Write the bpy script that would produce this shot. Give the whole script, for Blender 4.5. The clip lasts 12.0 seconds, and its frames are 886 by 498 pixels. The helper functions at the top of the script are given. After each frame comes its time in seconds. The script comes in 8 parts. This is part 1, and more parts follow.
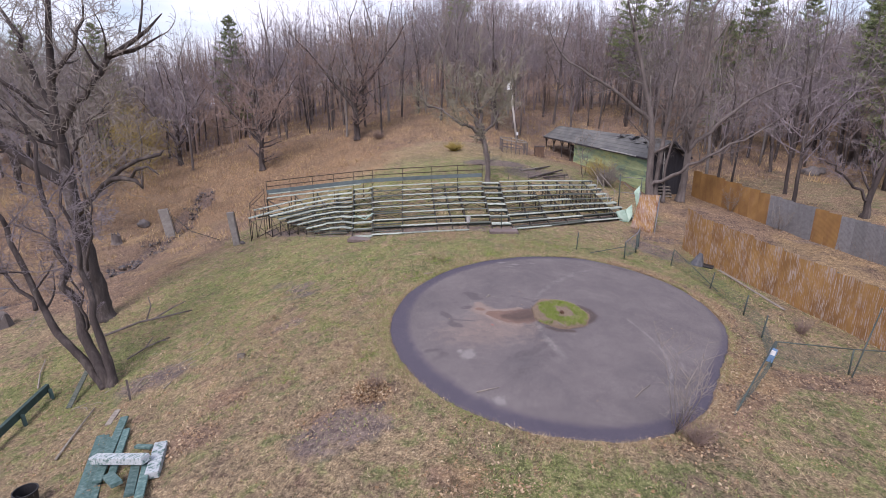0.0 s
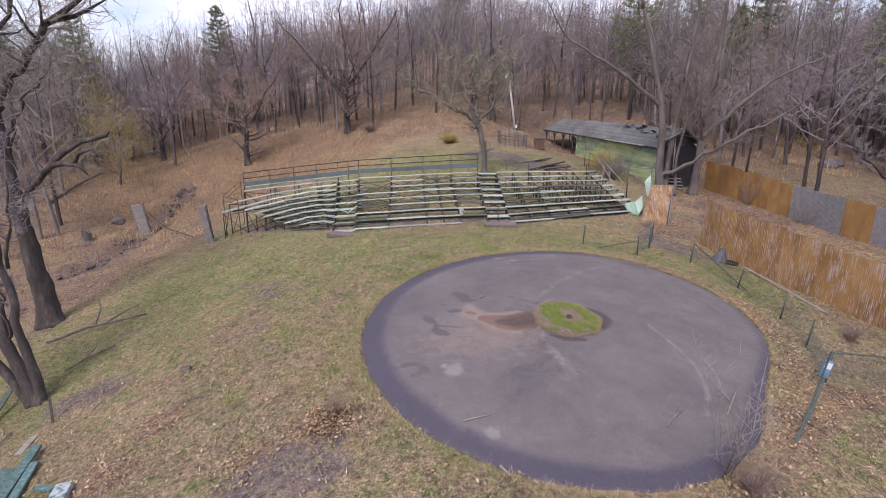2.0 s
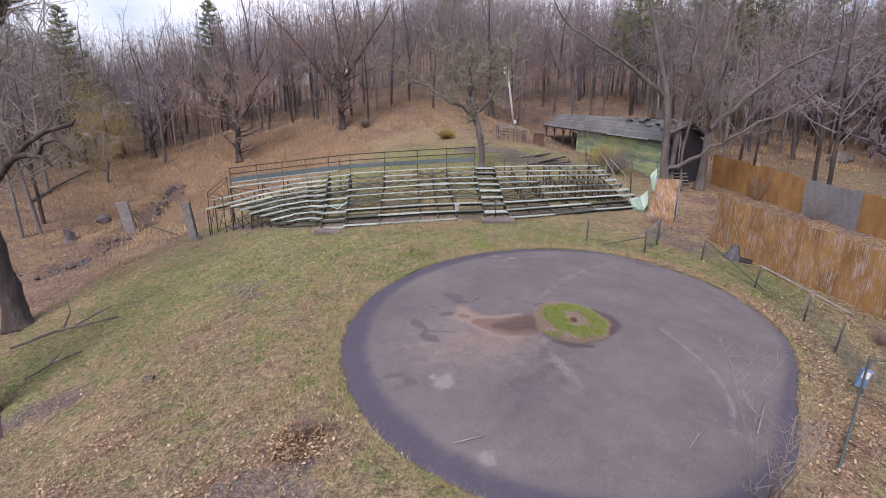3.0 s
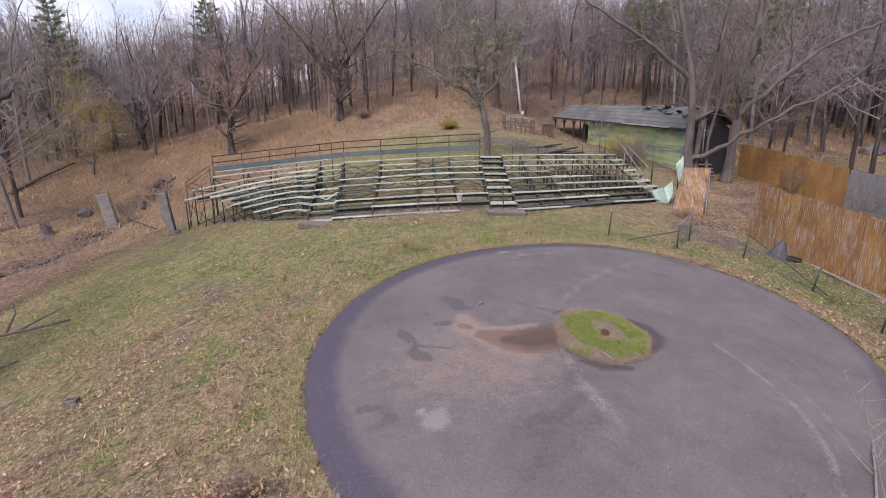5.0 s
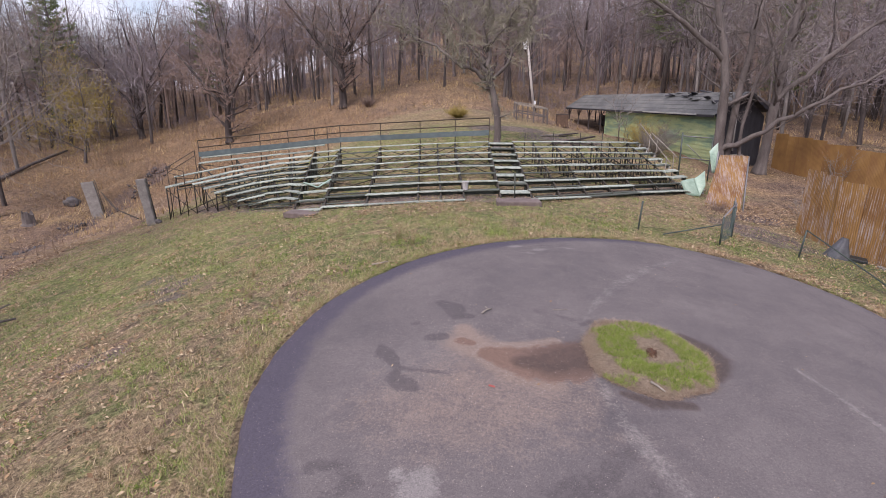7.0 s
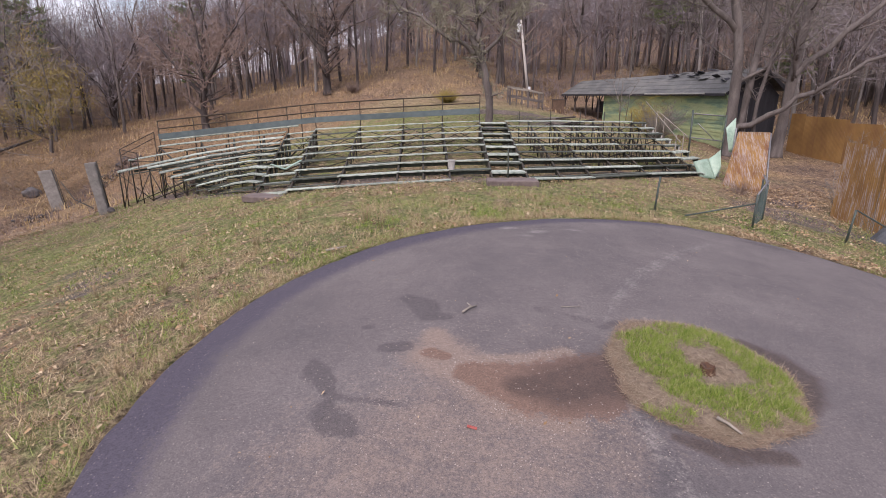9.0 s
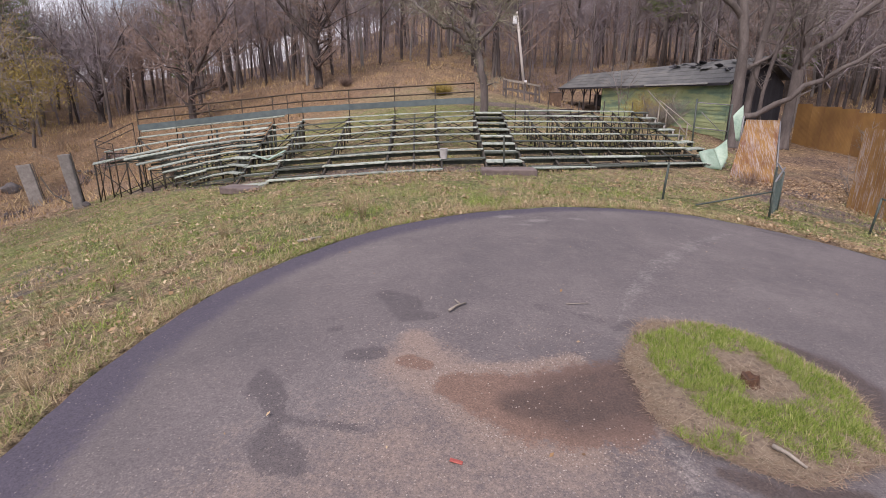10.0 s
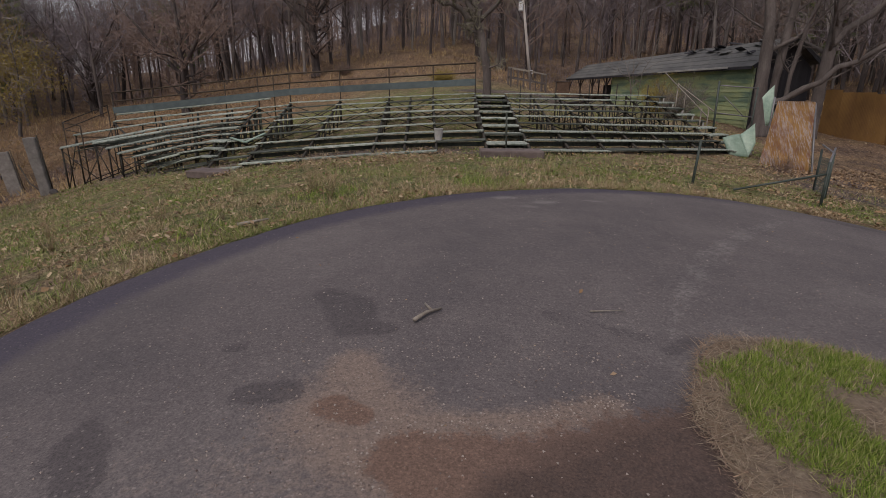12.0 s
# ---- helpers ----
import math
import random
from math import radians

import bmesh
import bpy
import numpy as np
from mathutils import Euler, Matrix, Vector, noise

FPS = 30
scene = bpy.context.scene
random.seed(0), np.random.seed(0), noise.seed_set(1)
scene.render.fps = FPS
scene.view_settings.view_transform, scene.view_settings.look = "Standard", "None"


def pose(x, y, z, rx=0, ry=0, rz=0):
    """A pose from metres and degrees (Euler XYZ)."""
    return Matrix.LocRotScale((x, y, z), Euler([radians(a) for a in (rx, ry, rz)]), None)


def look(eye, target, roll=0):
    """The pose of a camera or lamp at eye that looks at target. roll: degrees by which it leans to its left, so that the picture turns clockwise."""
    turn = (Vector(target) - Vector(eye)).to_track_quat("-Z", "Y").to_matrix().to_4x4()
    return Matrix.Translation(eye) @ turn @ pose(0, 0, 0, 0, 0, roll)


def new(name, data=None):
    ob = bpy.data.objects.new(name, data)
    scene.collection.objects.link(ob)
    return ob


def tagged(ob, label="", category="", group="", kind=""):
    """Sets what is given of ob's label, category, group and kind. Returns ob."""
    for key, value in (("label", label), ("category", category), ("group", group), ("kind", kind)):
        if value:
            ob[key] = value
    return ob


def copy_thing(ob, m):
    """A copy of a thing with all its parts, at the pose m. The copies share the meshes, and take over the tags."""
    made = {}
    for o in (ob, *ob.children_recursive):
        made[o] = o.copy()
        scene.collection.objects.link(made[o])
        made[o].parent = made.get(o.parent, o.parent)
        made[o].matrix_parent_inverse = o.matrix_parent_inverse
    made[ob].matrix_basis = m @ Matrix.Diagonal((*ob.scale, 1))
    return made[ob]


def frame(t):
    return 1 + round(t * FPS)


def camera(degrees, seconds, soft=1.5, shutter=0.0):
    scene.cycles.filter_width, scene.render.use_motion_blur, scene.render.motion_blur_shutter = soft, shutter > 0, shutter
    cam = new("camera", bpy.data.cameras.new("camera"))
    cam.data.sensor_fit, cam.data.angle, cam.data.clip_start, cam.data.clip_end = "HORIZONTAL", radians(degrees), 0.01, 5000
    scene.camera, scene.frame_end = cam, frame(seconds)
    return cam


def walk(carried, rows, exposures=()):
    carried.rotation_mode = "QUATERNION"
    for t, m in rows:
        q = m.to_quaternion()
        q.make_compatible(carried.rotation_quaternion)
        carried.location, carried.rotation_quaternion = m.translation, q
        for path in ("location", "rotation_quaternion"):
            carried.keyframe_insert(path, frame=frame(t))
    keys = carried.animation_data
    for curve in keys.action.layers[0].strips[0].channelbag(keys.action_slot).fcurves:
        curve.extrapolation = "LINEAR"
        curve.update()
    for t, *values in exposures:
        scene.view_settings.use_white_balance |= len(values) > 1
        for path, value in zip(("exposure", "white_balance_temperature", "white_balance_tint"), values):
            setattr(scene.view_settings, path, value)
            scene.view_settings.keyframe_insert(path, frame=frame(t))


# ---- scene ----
cam = camera(81.0, 12.0, soft=0.55)
PATH = [
    (0, (1.422, -1.063, 8.152), (1.285, 0.857, 7.609), -0.1),
    (0.5, (1.540, -0.197, 7.849), (1.410, 1.725, 7.309), -0.21),
    (1, (1.626, 0.599, 7.534), (1.492, 2.522, 6.998), -0.2),
    (1.5, (1.643, 1.370, 7.251), (1.503, 3.290, 6.711), 0),
    (2, (1.724, 2.185, 6.936), (1.589, 4.106, 6.396), -0.2),
    (2.5, (1.835, 3.063, 6.608), (1.707, 4.985, 6.067), -0.31),
    (3, (1.887, 3.829, 6.362), (1.754, 5.750, 5.821), -0.31),
    (5, (1.882, 6.928, 5.336), (1.731, 8.846, 4.791), -0.19),
    (5.5, (1.865, 7.634, 5.128), (1.708, 9.551, 4.579), 0.02),
    (6, (1.872, 8.355, 4.894), (1.709, 10.270, 4.343), 0.13),
    (6.5, (1.895, 9.058, 4.658), (1.719, 10.971, 4.103), 0.24),
    (7, (1.908, 9.737, 4.415), (1.725, 11.650, 3.859), 0.25),
    (9, (2.065, 12.447, 3.303), (1.905, 14.358, 2.736), 0.21),
    (9.5, (2.092, 13.015, 3.073), (1.937, 14.925, 2.502), 0.2),
    (10, (2.134, 13.569, 2.823), (1.988, 15.481, 2.250), 0.19),
    (10.5, (2.177, 14.102, 2.582), (2.041, 16.013, 2.008), 0.18),
    (11, (2.228, 14.614, 2.399), (2.095, 16.524, 1.822), 0.17),
    (11.5, (2.278, 15.092, 2.239), (2.131, 17.000, 1.658), 0.29),
    (12, (2.315, 15.534, 2.086), (2.153, 17.441, 1.505), 0.5),
]
EV, TINT = 0.69, 22.8
walk(cam, [(t, look(eye, target, roll)) for t, eye, target, roll in PATH],
     exposures=[(0, EV, 6250, TINT), (5.5, EV, 6450, TINT), (9.5, EV, 6650, TINT - 1), (11.0, EV, 6850, TINT - 4), (11.7, EV, 6900, TINT - 5), (11.8, EV - 0.22, 6900, TINT - 5), (11.9, EV - 0.6, 6900, TINT - 6), (12.0, EV - 1.15, 6900, TINT - 6)])

# ---- light: thin bright cloud, a soft sun high behind the camera ----
SUN_EL, SUN_AZ = 48.0, 200.0
world = bpy.data.worlds.new("sky")
scene.world = world
world.use_nodes = True
wn, wl = world.node_tree.nodes, world.node_tree.links
wn.clear()
w_out = wn.new("ShaderNodeOutputWorld")
w_bg = wn.new("ShaderNodeBackground")
w_sky = wn.new("ShaderNodeTexSky")
w_sky.sky_type = "NISHITA"
w_sky.sun_disc = False
w_sky.sun_elevation, w_sky.sun_rotation = radians(SUN_EL), radians(SUN_AZ)
w_sky.air_density, w_sky.dust_density = 1.0, 2.0
w_co = wn.new("ShaderNodeTexCoord")
w_map = wn.new("ShaderNodeMapping")
w_map.inputs["Scale"].default_value = (1.0, 1.0, 3.2)
w_noise = wn.new("ShaderNodeTexNoise")
w_noise.inputs["Scale"].default_value = 2.3
w_noise.inputs["Detail"].default_value = 6.0
w_ramp = wn.new("ShaderNodeValToRGB")
w_ramp.color_ramp.elements[0].position = 0.36
w_ramp.color_ramp.elements[1].position = 0.56
w_mix = wn.new("ShaderNodeMix")
w_mix.data_type = "RGBA"
w_mix.inputs["B"].default_value = (6.0, 6.25, 6.8, 1.0)
wl.new(w_co.outputs["Generated"], w_map.inputs["Vector"])
wl.new(w_map.outputs["Vector"], w_noise.inputs["Vector"])
wl.new(w_noise.outputs["Fac"], w_ramp.inputs["Fac"])
wl.new(w_ramp.outputs["Color"], w_mix.inputs["Factor"])
wl.new(w_sky.outputs["Color"], w_mix.inputs["A"])
wl.new(w_mix.outputs["Result"], w_bg.inputs["Color"])
w_bg.inputs["Strength"].default_value = 0.118
wl.new(w_bg.outputs["Background"], w_out.inputs["Surface"])

sun_data = bpy.data.lights.new("sun", "SUN")
sun_data.energy, sun_data.angle, sun_data.color = 1.9, radians(20), (1.0, 0.95, 0.88)
sun = new("sun", sun_data)
_a, _e = radians(SUN_AZ), radians(SUN_EL)
sun.matrix_world = look((0, 0, 60), (-math.sin(_a) * math.cos(_e) * 10, -math.cos(_a) * math.cos(_e) * 10, 60 - math.sin(_e) * 10))

# ---- lie of the land ----
HILL_X = (-52, -36, -22, -12, -4, 4, 12, 22, 38)
HILL_Y = (0, 10, 20, 30, 42, 56, 74, 94)
HILL = (-0.71, -1.41, -1.62, -1.09, -0.73, -0.25, -0.12, -1.31, -1.72, -2.72, -2.75, -1.89,
        -1.65, -2.81, -1.81, 0.73, 1.07, -0.38, -0.67, -1.74, -0.21, -1.6, -0.94, 2.06,
        3.12, -1.35, -1.42, -1.25, -0.01, 0.36, 0.26, 1.6, 1.3, -0.39, 1.09, 1.19,
        -0.3, 0.64, 0.94, 2.04, 0.67, 0.36, -0.22, 0.67, 0.37, 0.39, 1.17, 1.47,
        1.02, 0.66, -0.91, 0.08, 0, -0.18, 0.51, 0.23, 1.75, -0.55, -0.87, -0.37,
        -0.74, 0.44, 0.33, 1.99, 3.64, -1.1, -1.03, -0.13, 0.02, -0.13, 0.67, 2.71,
        3.1)
HC = np.array([(a, b) for a in HILL_X for b in HILL_Y], float)
HW = np.array(HILL[1:])


def land(x, y):
    """Height of the ground, for numbers or arrays."""
    x, y = np.asarray(x, float), np.asarray(y, float)
    z = np.full(np.broadcast(x, y).shape, HILL[0])
    for (gx, gy), w in zip(HC, HW):
        z = z + w * np.exp(-((x - gx) ** 2 + (y - gy) ** 2) / 162.0)
    far = np.hypot(x + 5, y - 20)
    z = z + 3.8 * (1 / (1 + np.exp(-(y - 88) / 7.0))) * np.exp(-((x - 0) / 90.0) ** 2)
    rise = 0.05 + 0.15 / (1 + np.exp(-(x + 28) / 9.0))
    z = z + rise * np.clip(far - 84, 0, 130)
    z = z + 0.05 * np.clip(y - 84, 0, 70) * np.exp(-((x + 4) / 40.0) ** 2)
    z = z + 0.1 * np.clip(y - 90, 0, 70) * np.exp(-((x + 8) / 70.0) ** 2)
    z = z + 0.13 * np.clip(y - 66, 0, 24) * np.exp(-((x + 6) / 11.0) ** 2)
    z = z - 2.4 * np.exp(-((x - 14) / 9.0) ** 2 - ((y - 91) / 12.0) ** 2)
    z = z - 1.25 * np.exp(-((x - 13) / 7.5) ** 2 - ((y - 71) / 13.0) ** 2)
    return z


def gz(x, y):
    return float(land(x, y))


RING = (4.9, 18.3)


def rim(a):
    """Radius of the asphalt ring in the direction a."""
    return (6.96 - 0.07 * np.cos(a) + 0.3 * np.sin(a) - 0.32 * np.cos(2 * a) + 0.77 * np.sin(2 * a) - 0.17 * np.cos(3 * a) + 0.32 * np.sin(3 * a))


# ---- materials ----
def nodes_of(name):
    m = bpy.data.materials.new(name)
    m.use_nodes = True
    t = m.node_tree
    return m, t, t.nodes["Principled BSDF"]


def link(t, a, b):
    t.links.new(a, b)


def noise_node(t, scale, detail=4.0, rough=0.55, coord="Object", stretch=None, distort=0.0):
    tc = t.nodes.new("ShaderNodeTexCoord")
    n = t.nodes.new("ShaderNodeTexNoise")
    n.inputs["Scale"].default_value, n.inputs["Detail"].default_value = scale, detail
    n.inputs["Roughness"].default_value, n.inputs["Distortion"].default_value = rough, distort
    if stretch:
        mp = t.nodes.new("ShaderNodeMapping")
        mp.inputs["Scale"].default_value = stretch
        link(t, tc.outputs[coord], mp.inputs["Vector"])
        link(t, mp.outputs["Vector"], n.inputs["Vector"])
    else:
        link(t, tc.outputs[coord], n.inputs["Vector"])
    return n.outputs["Fac"]


def ramp(t, fac, stops):
    r = t.nodes.new("ShaderNodeValToRGB")
    el = r.color_ramp.elements
    while len(el) > len(stops):
        el.remove(el[-1])
    while len(el) < len(stops):
        el.new(0.5)
    for e, (p, c) in zip(el, stops):
        e.position = p
        e.color = (*c, 1.0) if len(c) == 3 else c
    link(t, fac, r.inputs["Fac"])
    return r.outputs["Color"]


def mix(t, fac, a, b, mode="MIX"):
    m = t.nodes.new("ShaderNodeMix")
    m.data_type, m.blend_type = "RGBA", mode
    for key, v in (("Factor", fac), ("A", a), ("B", b)):
        if isinstance(v, (int, float)):
            m.inputs[key].default_value = v
        elif isinstance(v, tuple):
            m.inputs[key].default_value = (*v, 1.0)
        else:
            link(t, v, m.inputs[key])
    return m.outputs["Result"]


def maths(t, op, a, b=0.0, clamp=False):
    m = t.nodes.new("ShaderNodeMath")
    m.operation, m.use_clamp = op, clamp
    for i, v in enumerate((a, b)):
        if isinstance(v, (int, float)):
            m.inputs[i].default_value = v
        else:
            link(t, v, m.inputs[i])
    return m.outputs["Value"]


def bump(t, p, height, strength=0.4, distance=0.02):
    b = t.nodes.new("ShaderNodeBump")
    b.inputs["Strength"].default_value, b.inputs["Distance"].default_value = strength, distance
    link(t, height, b.inputs["Height"])
    link(t, b.outputs["Normal"], p.inputs["Normal"])


def attr(t, name):
    a = t.nodes.new("ShaderNodeAttribute")
    a.attribute_name = name
    return a.outputs["Fac"]


def worn(name, stops, scale=3.0, rough=0.85, metal=0.0, stretch=None, fine=None, bumpy=0.3, vary=0.25, dist=0.01):
    """A weathered surface: a ramp over coarse noise, fine grain over it, and a tone of its own for each object."""
    m, t, p = nodes_of(name)
    n = noise_node(t, scale, 6.0, 0.65, stretch=stretch)
    f = noise_node(t, fine or scale * 9, 3.0, 0.6, stretch=stretch)
    c = ramp(t, n, stops)
    c = mix(t, 0.5, c, ramp(t, f, [(0.3, (0.55, 0.55, 0.55)), (0.7, (1.0, 1.0, 1.0))]), "MULTIPLY")
    if vary:
        info = t.nodes.new("ShaderNodeObjectInfo")
        tone = ramp(t, info.outputs["Random"], [(0.0, (1 - vary,) * 3), (1.0, (1.0, 1.0, 1.0))])
        c = mix(t, 1.0, c, tone, "MULTIPLY")
    link(t, c, p.inputs["Base Color"])
    p.inputs["Roughness"].default_value, p.inputs["Metallic"].default_value = rough, metal
    bump(t, p, f, bumpy, dist)
    return m


M_BARK = worn("bark_grey", [(0.3, (0.085, 0.07, 0.066)), (0.6, (0.175, 0.15, 0.142)), (0.8, (0.27, 0.24, 0.225))], 2.2, 0.95, stretch=(1, 1, 0.25), fine=26, bumpy=0.7, dist=0.03)
M_BARK_PALE = worn("bark_pale", [(0.3, (0.15, 0.135, 0.125)), (0.6, (0.28, 0.255, 0.24)), (0.8, (0.4, 0.375, 0.35))], 2.0, 0.95, stretch=(1, 1, 0.25), fine=26, bumpy=0.6, dist=0.03)
M_BARK_DARK = worn("bark_dark", [(0.3, (0.03, 0.024, 0.024)), (0.55, (0.085, 0.068, 0.065)), (0.75, (0.2, 0.175, 0.155))], 2.5, 0.95, stretch=(1, 1, 0.2), fine=24, bumpy=0.8, dist=0.04)
M_TWIG = worn("twig_brown", [(0.3, (0.165, 0.14, 0.153)), (0.7, (0.34, 0.292, 0.31))], 1.5, 0.9, bumpy=0.0)
M_TWIG_LIGHT = worn("twig_grey", [(0.3, (0.15, 0.13, 0.118)), (0.7, (0.34, 0.3, 0.265))], 1.5, 0.9, bumpy=0.0)
M_TWIG_DARK = worn("twig_dark", [(0.3, (0.105, 0.088, 0.085)), (0.7, (0.25, 0.215, 0.2))], 1.5, 0.9, bumpy=0.0)
M_TWIG_LICHEN = worn("twig_lichened", [(0.3, (0.17, 0.155, 0.115)), (0.7, (0.38, 0.36, 0.27))], 1.5, 0.9, bumpy=0.0)
M_TWIG_RED = worn("twig_budding", [(0.3, (0.175, 0.125, 0.108)), (0.7, (0.34, 0.248, 0.21))], 1.5, 0.9, bumpy=0.0)
M_NEEDLE = worn("pine_needles", [(0.3, (0.11, 0.16, 0.065)), (0.7, (0.3, 0.35, 0.14))], 1.2, 0.8, bumpy=0.0)
M_BUDS = worn("yellow_buds", [(0.3, (0.28, 0.21, 0.05)), (0.7, (0.5, 0.39, 0.11))], 2.0, 0.9, bumpy=0.0)
M_PLANK = worn("flaking_green_plank", [(0.32, (0.08, 0.12, 0.095)), (0.43, (0.25, 0.31, 0.26)), (0.54, (0.47, 0.52, 0.455)), (0.74, (0.74, 0.77, 0.71))], 5.0, 0.85, stretch=(1, 5, 1), fine=40, vary=0.42)
# dark planks, and also the boards that stand for shade below the seats
M_PLANK_DARK = worn("mossy_plank_and_shade", [(0.3, (0.04, 0.055, 0.045)), (0.55, (0.1, 0.115, 0.095)), (0.75, (0.2, 0.2, 0.17))], 5.0, 0.9, stretch=(1, 4, 1), fine=36, vary=0.4)
M_BOARD = worn("blue_green_board", [(0.3, (0.075, 0.105, 0.115)), (0.7, (0.13, 0.165, 0.17))], 3.0, 0.7, vary=0.2)
M_PIPE = worn("rusted_dark_pipe", [(0.35, (0.035, 0.04, 0.035)), (0.6, (0.075, 0.06, 0.045)), (0.8, (0.14, 0.075, 0.04))], 6.0, 0.7, 0.2, bumpy=0.15)
M_RAIL = worn("rusty_rail", [(0.35, (0.045, 0.038, 0.028)), (0.65, (0.1, 0.068, 0.045))], 6.0, 0.7, 0.2, bumpy=0.15)
M_CONCRETE = worn("weathered_concrete", [(0.3, (0.17, 0.155, 0.145)), (0.7, (0.34, 0.32, 0.3))], 4.0, 0.95, fine=50)
M_PAD = worn("pinkish_concrete", [(0.3, (0.12, 0.092, 0.085)), (0.7, (0.22, 0.175, 0.165))], 4.0, 0.95, fine=50)
M_SIDING = worn("green_clapboard", [(0.3, (0.15, 0.25, 0.19)), (0.43, (0.28, 0.4, 0.26)), (0.55, (0.47, 0.55, 0.28)), (0.75, (0.62, 0.66, 0.38))], 0.9, 0.75, stretch=(1, 0.35, 2.2), fine=30, vary=0.35)
M_SHED_DARK = worn("tarred_boards", [(0.3, (0.018, 0.018, 0.024)), (0.7, (0.045, 0.043, 0.052))], 2.0, 0.85, stretch=(3, 3, 0.4))
M_ROOF = worn("grey_roll_roofing", [(0.3, (0.075, 0.076, 0.078)), (0.5, (0.13, 0.132, 0.13)), (0.75, (0.22, 0.215, 0.2))], 0.7, 0.9, stretch=(1, 0.4, 1), fine=12, vary=0.07)
M_TRIM = worn("dirty_white_trim", [(0.3, (0.35, 0.34, 0.33)), (0.7, (0.6, 0.59, 0.57))], 4.0, 0.7)
M_GALV = worn("dull_galvanised", [(0.3, (0.2, 0.2, 0.215)), (0.7, (0.33, 0.33, 0.345))], 3.0, 0.55, 0.5, vary=0.2, bumpy=0.1)
M_FENCE_GREEN = worn("green_pipe", [(0.3, (0.04, 0.06, 0.052)), (0.7, (0.1, 0.125, 0.112))], 5.0, 0.6, 0.1, bumpy=0.1)
M_MESH = worn("green_wire", [(0.3, (0.05, 0.085, 0.08)), (0.7, (0.12, 0.16, 0.15))], 5.0, 0.6, 0.3, bumpy=0.0)
M_MINT = worn("mint_fibreglass", [(0.3, (0.24, 0.37, 0.29)), (0.5, (0.36, 0.5, 0.41)), (0.7, (0.45, 0.6, 0.5))], 2.0, 0.5, bumpy=0.1)
M_TEAL = worn("peeling_teal_paint", [(0.32, (0.05, 0.11, 0.105)), (0.5, (0.1, 0.19, 0.18)), (0.62, (0.18, 0.27, 0.255)), (0.8, (0.36, 0.42, 0.4))], 9.0, 0.8, fine=70, vary=0.5)
M_BEAM = worn("dark_green_beam", [(0.3, (0.025, 0.06, 0.055)), (0.7, (0.06, 0.11, 0.1))], 4.0, 0.75)
M_TUB = worn("grey_plastic", [(0.3, (0.06, 0.062, 0.075)), (0.7, (0.14, 0.145, 0.165))], 4.0, 0.6)
M_BLACK = worn("black_plastic", [(0.3, (0.012, 0.012, 0.014)), (0.7, (0.03, 0.03, 0.034))], 4.0, 0.5)
M_BLUE = worn("faded_blue_box", [(0.3, (0.1, 0.2, 0.36)), (0.7, (0.2, 0.34, 0.52))], 6.0, 0.6)
M_WHITE = worn("white_plate", [(0.3, (0.6, 0.62, 0.64)), (0.7, (0.76, 0.78, 0.8))], 6.0, 0.6)
M_STICK = worn("dead_wood", [(0.3, (0.2, 0.17, 0.14)), (0.7, (0.42, 0.38, 0.33))], 5.0, 0.9, stretch=(1, 1, 0.3))
M_WET_ROCK = worn("wet_stone", [(0.3, (0.035, 0.032, 0.036)), (0.6, (0.085, 0.078, 0.085)), (0.8, (0.16, 0.15, 0.15))], 4.0, 0.45, bumpy=0.5, dist=0.03)
M_ROCK = worn("grey_boulder", [(0.3, (0.085, 0.075, 0.075)), (0.7, (0.21, 0.19, 0.185))], 2.5, 0.95, bumpy=0.6, dist=0.05)


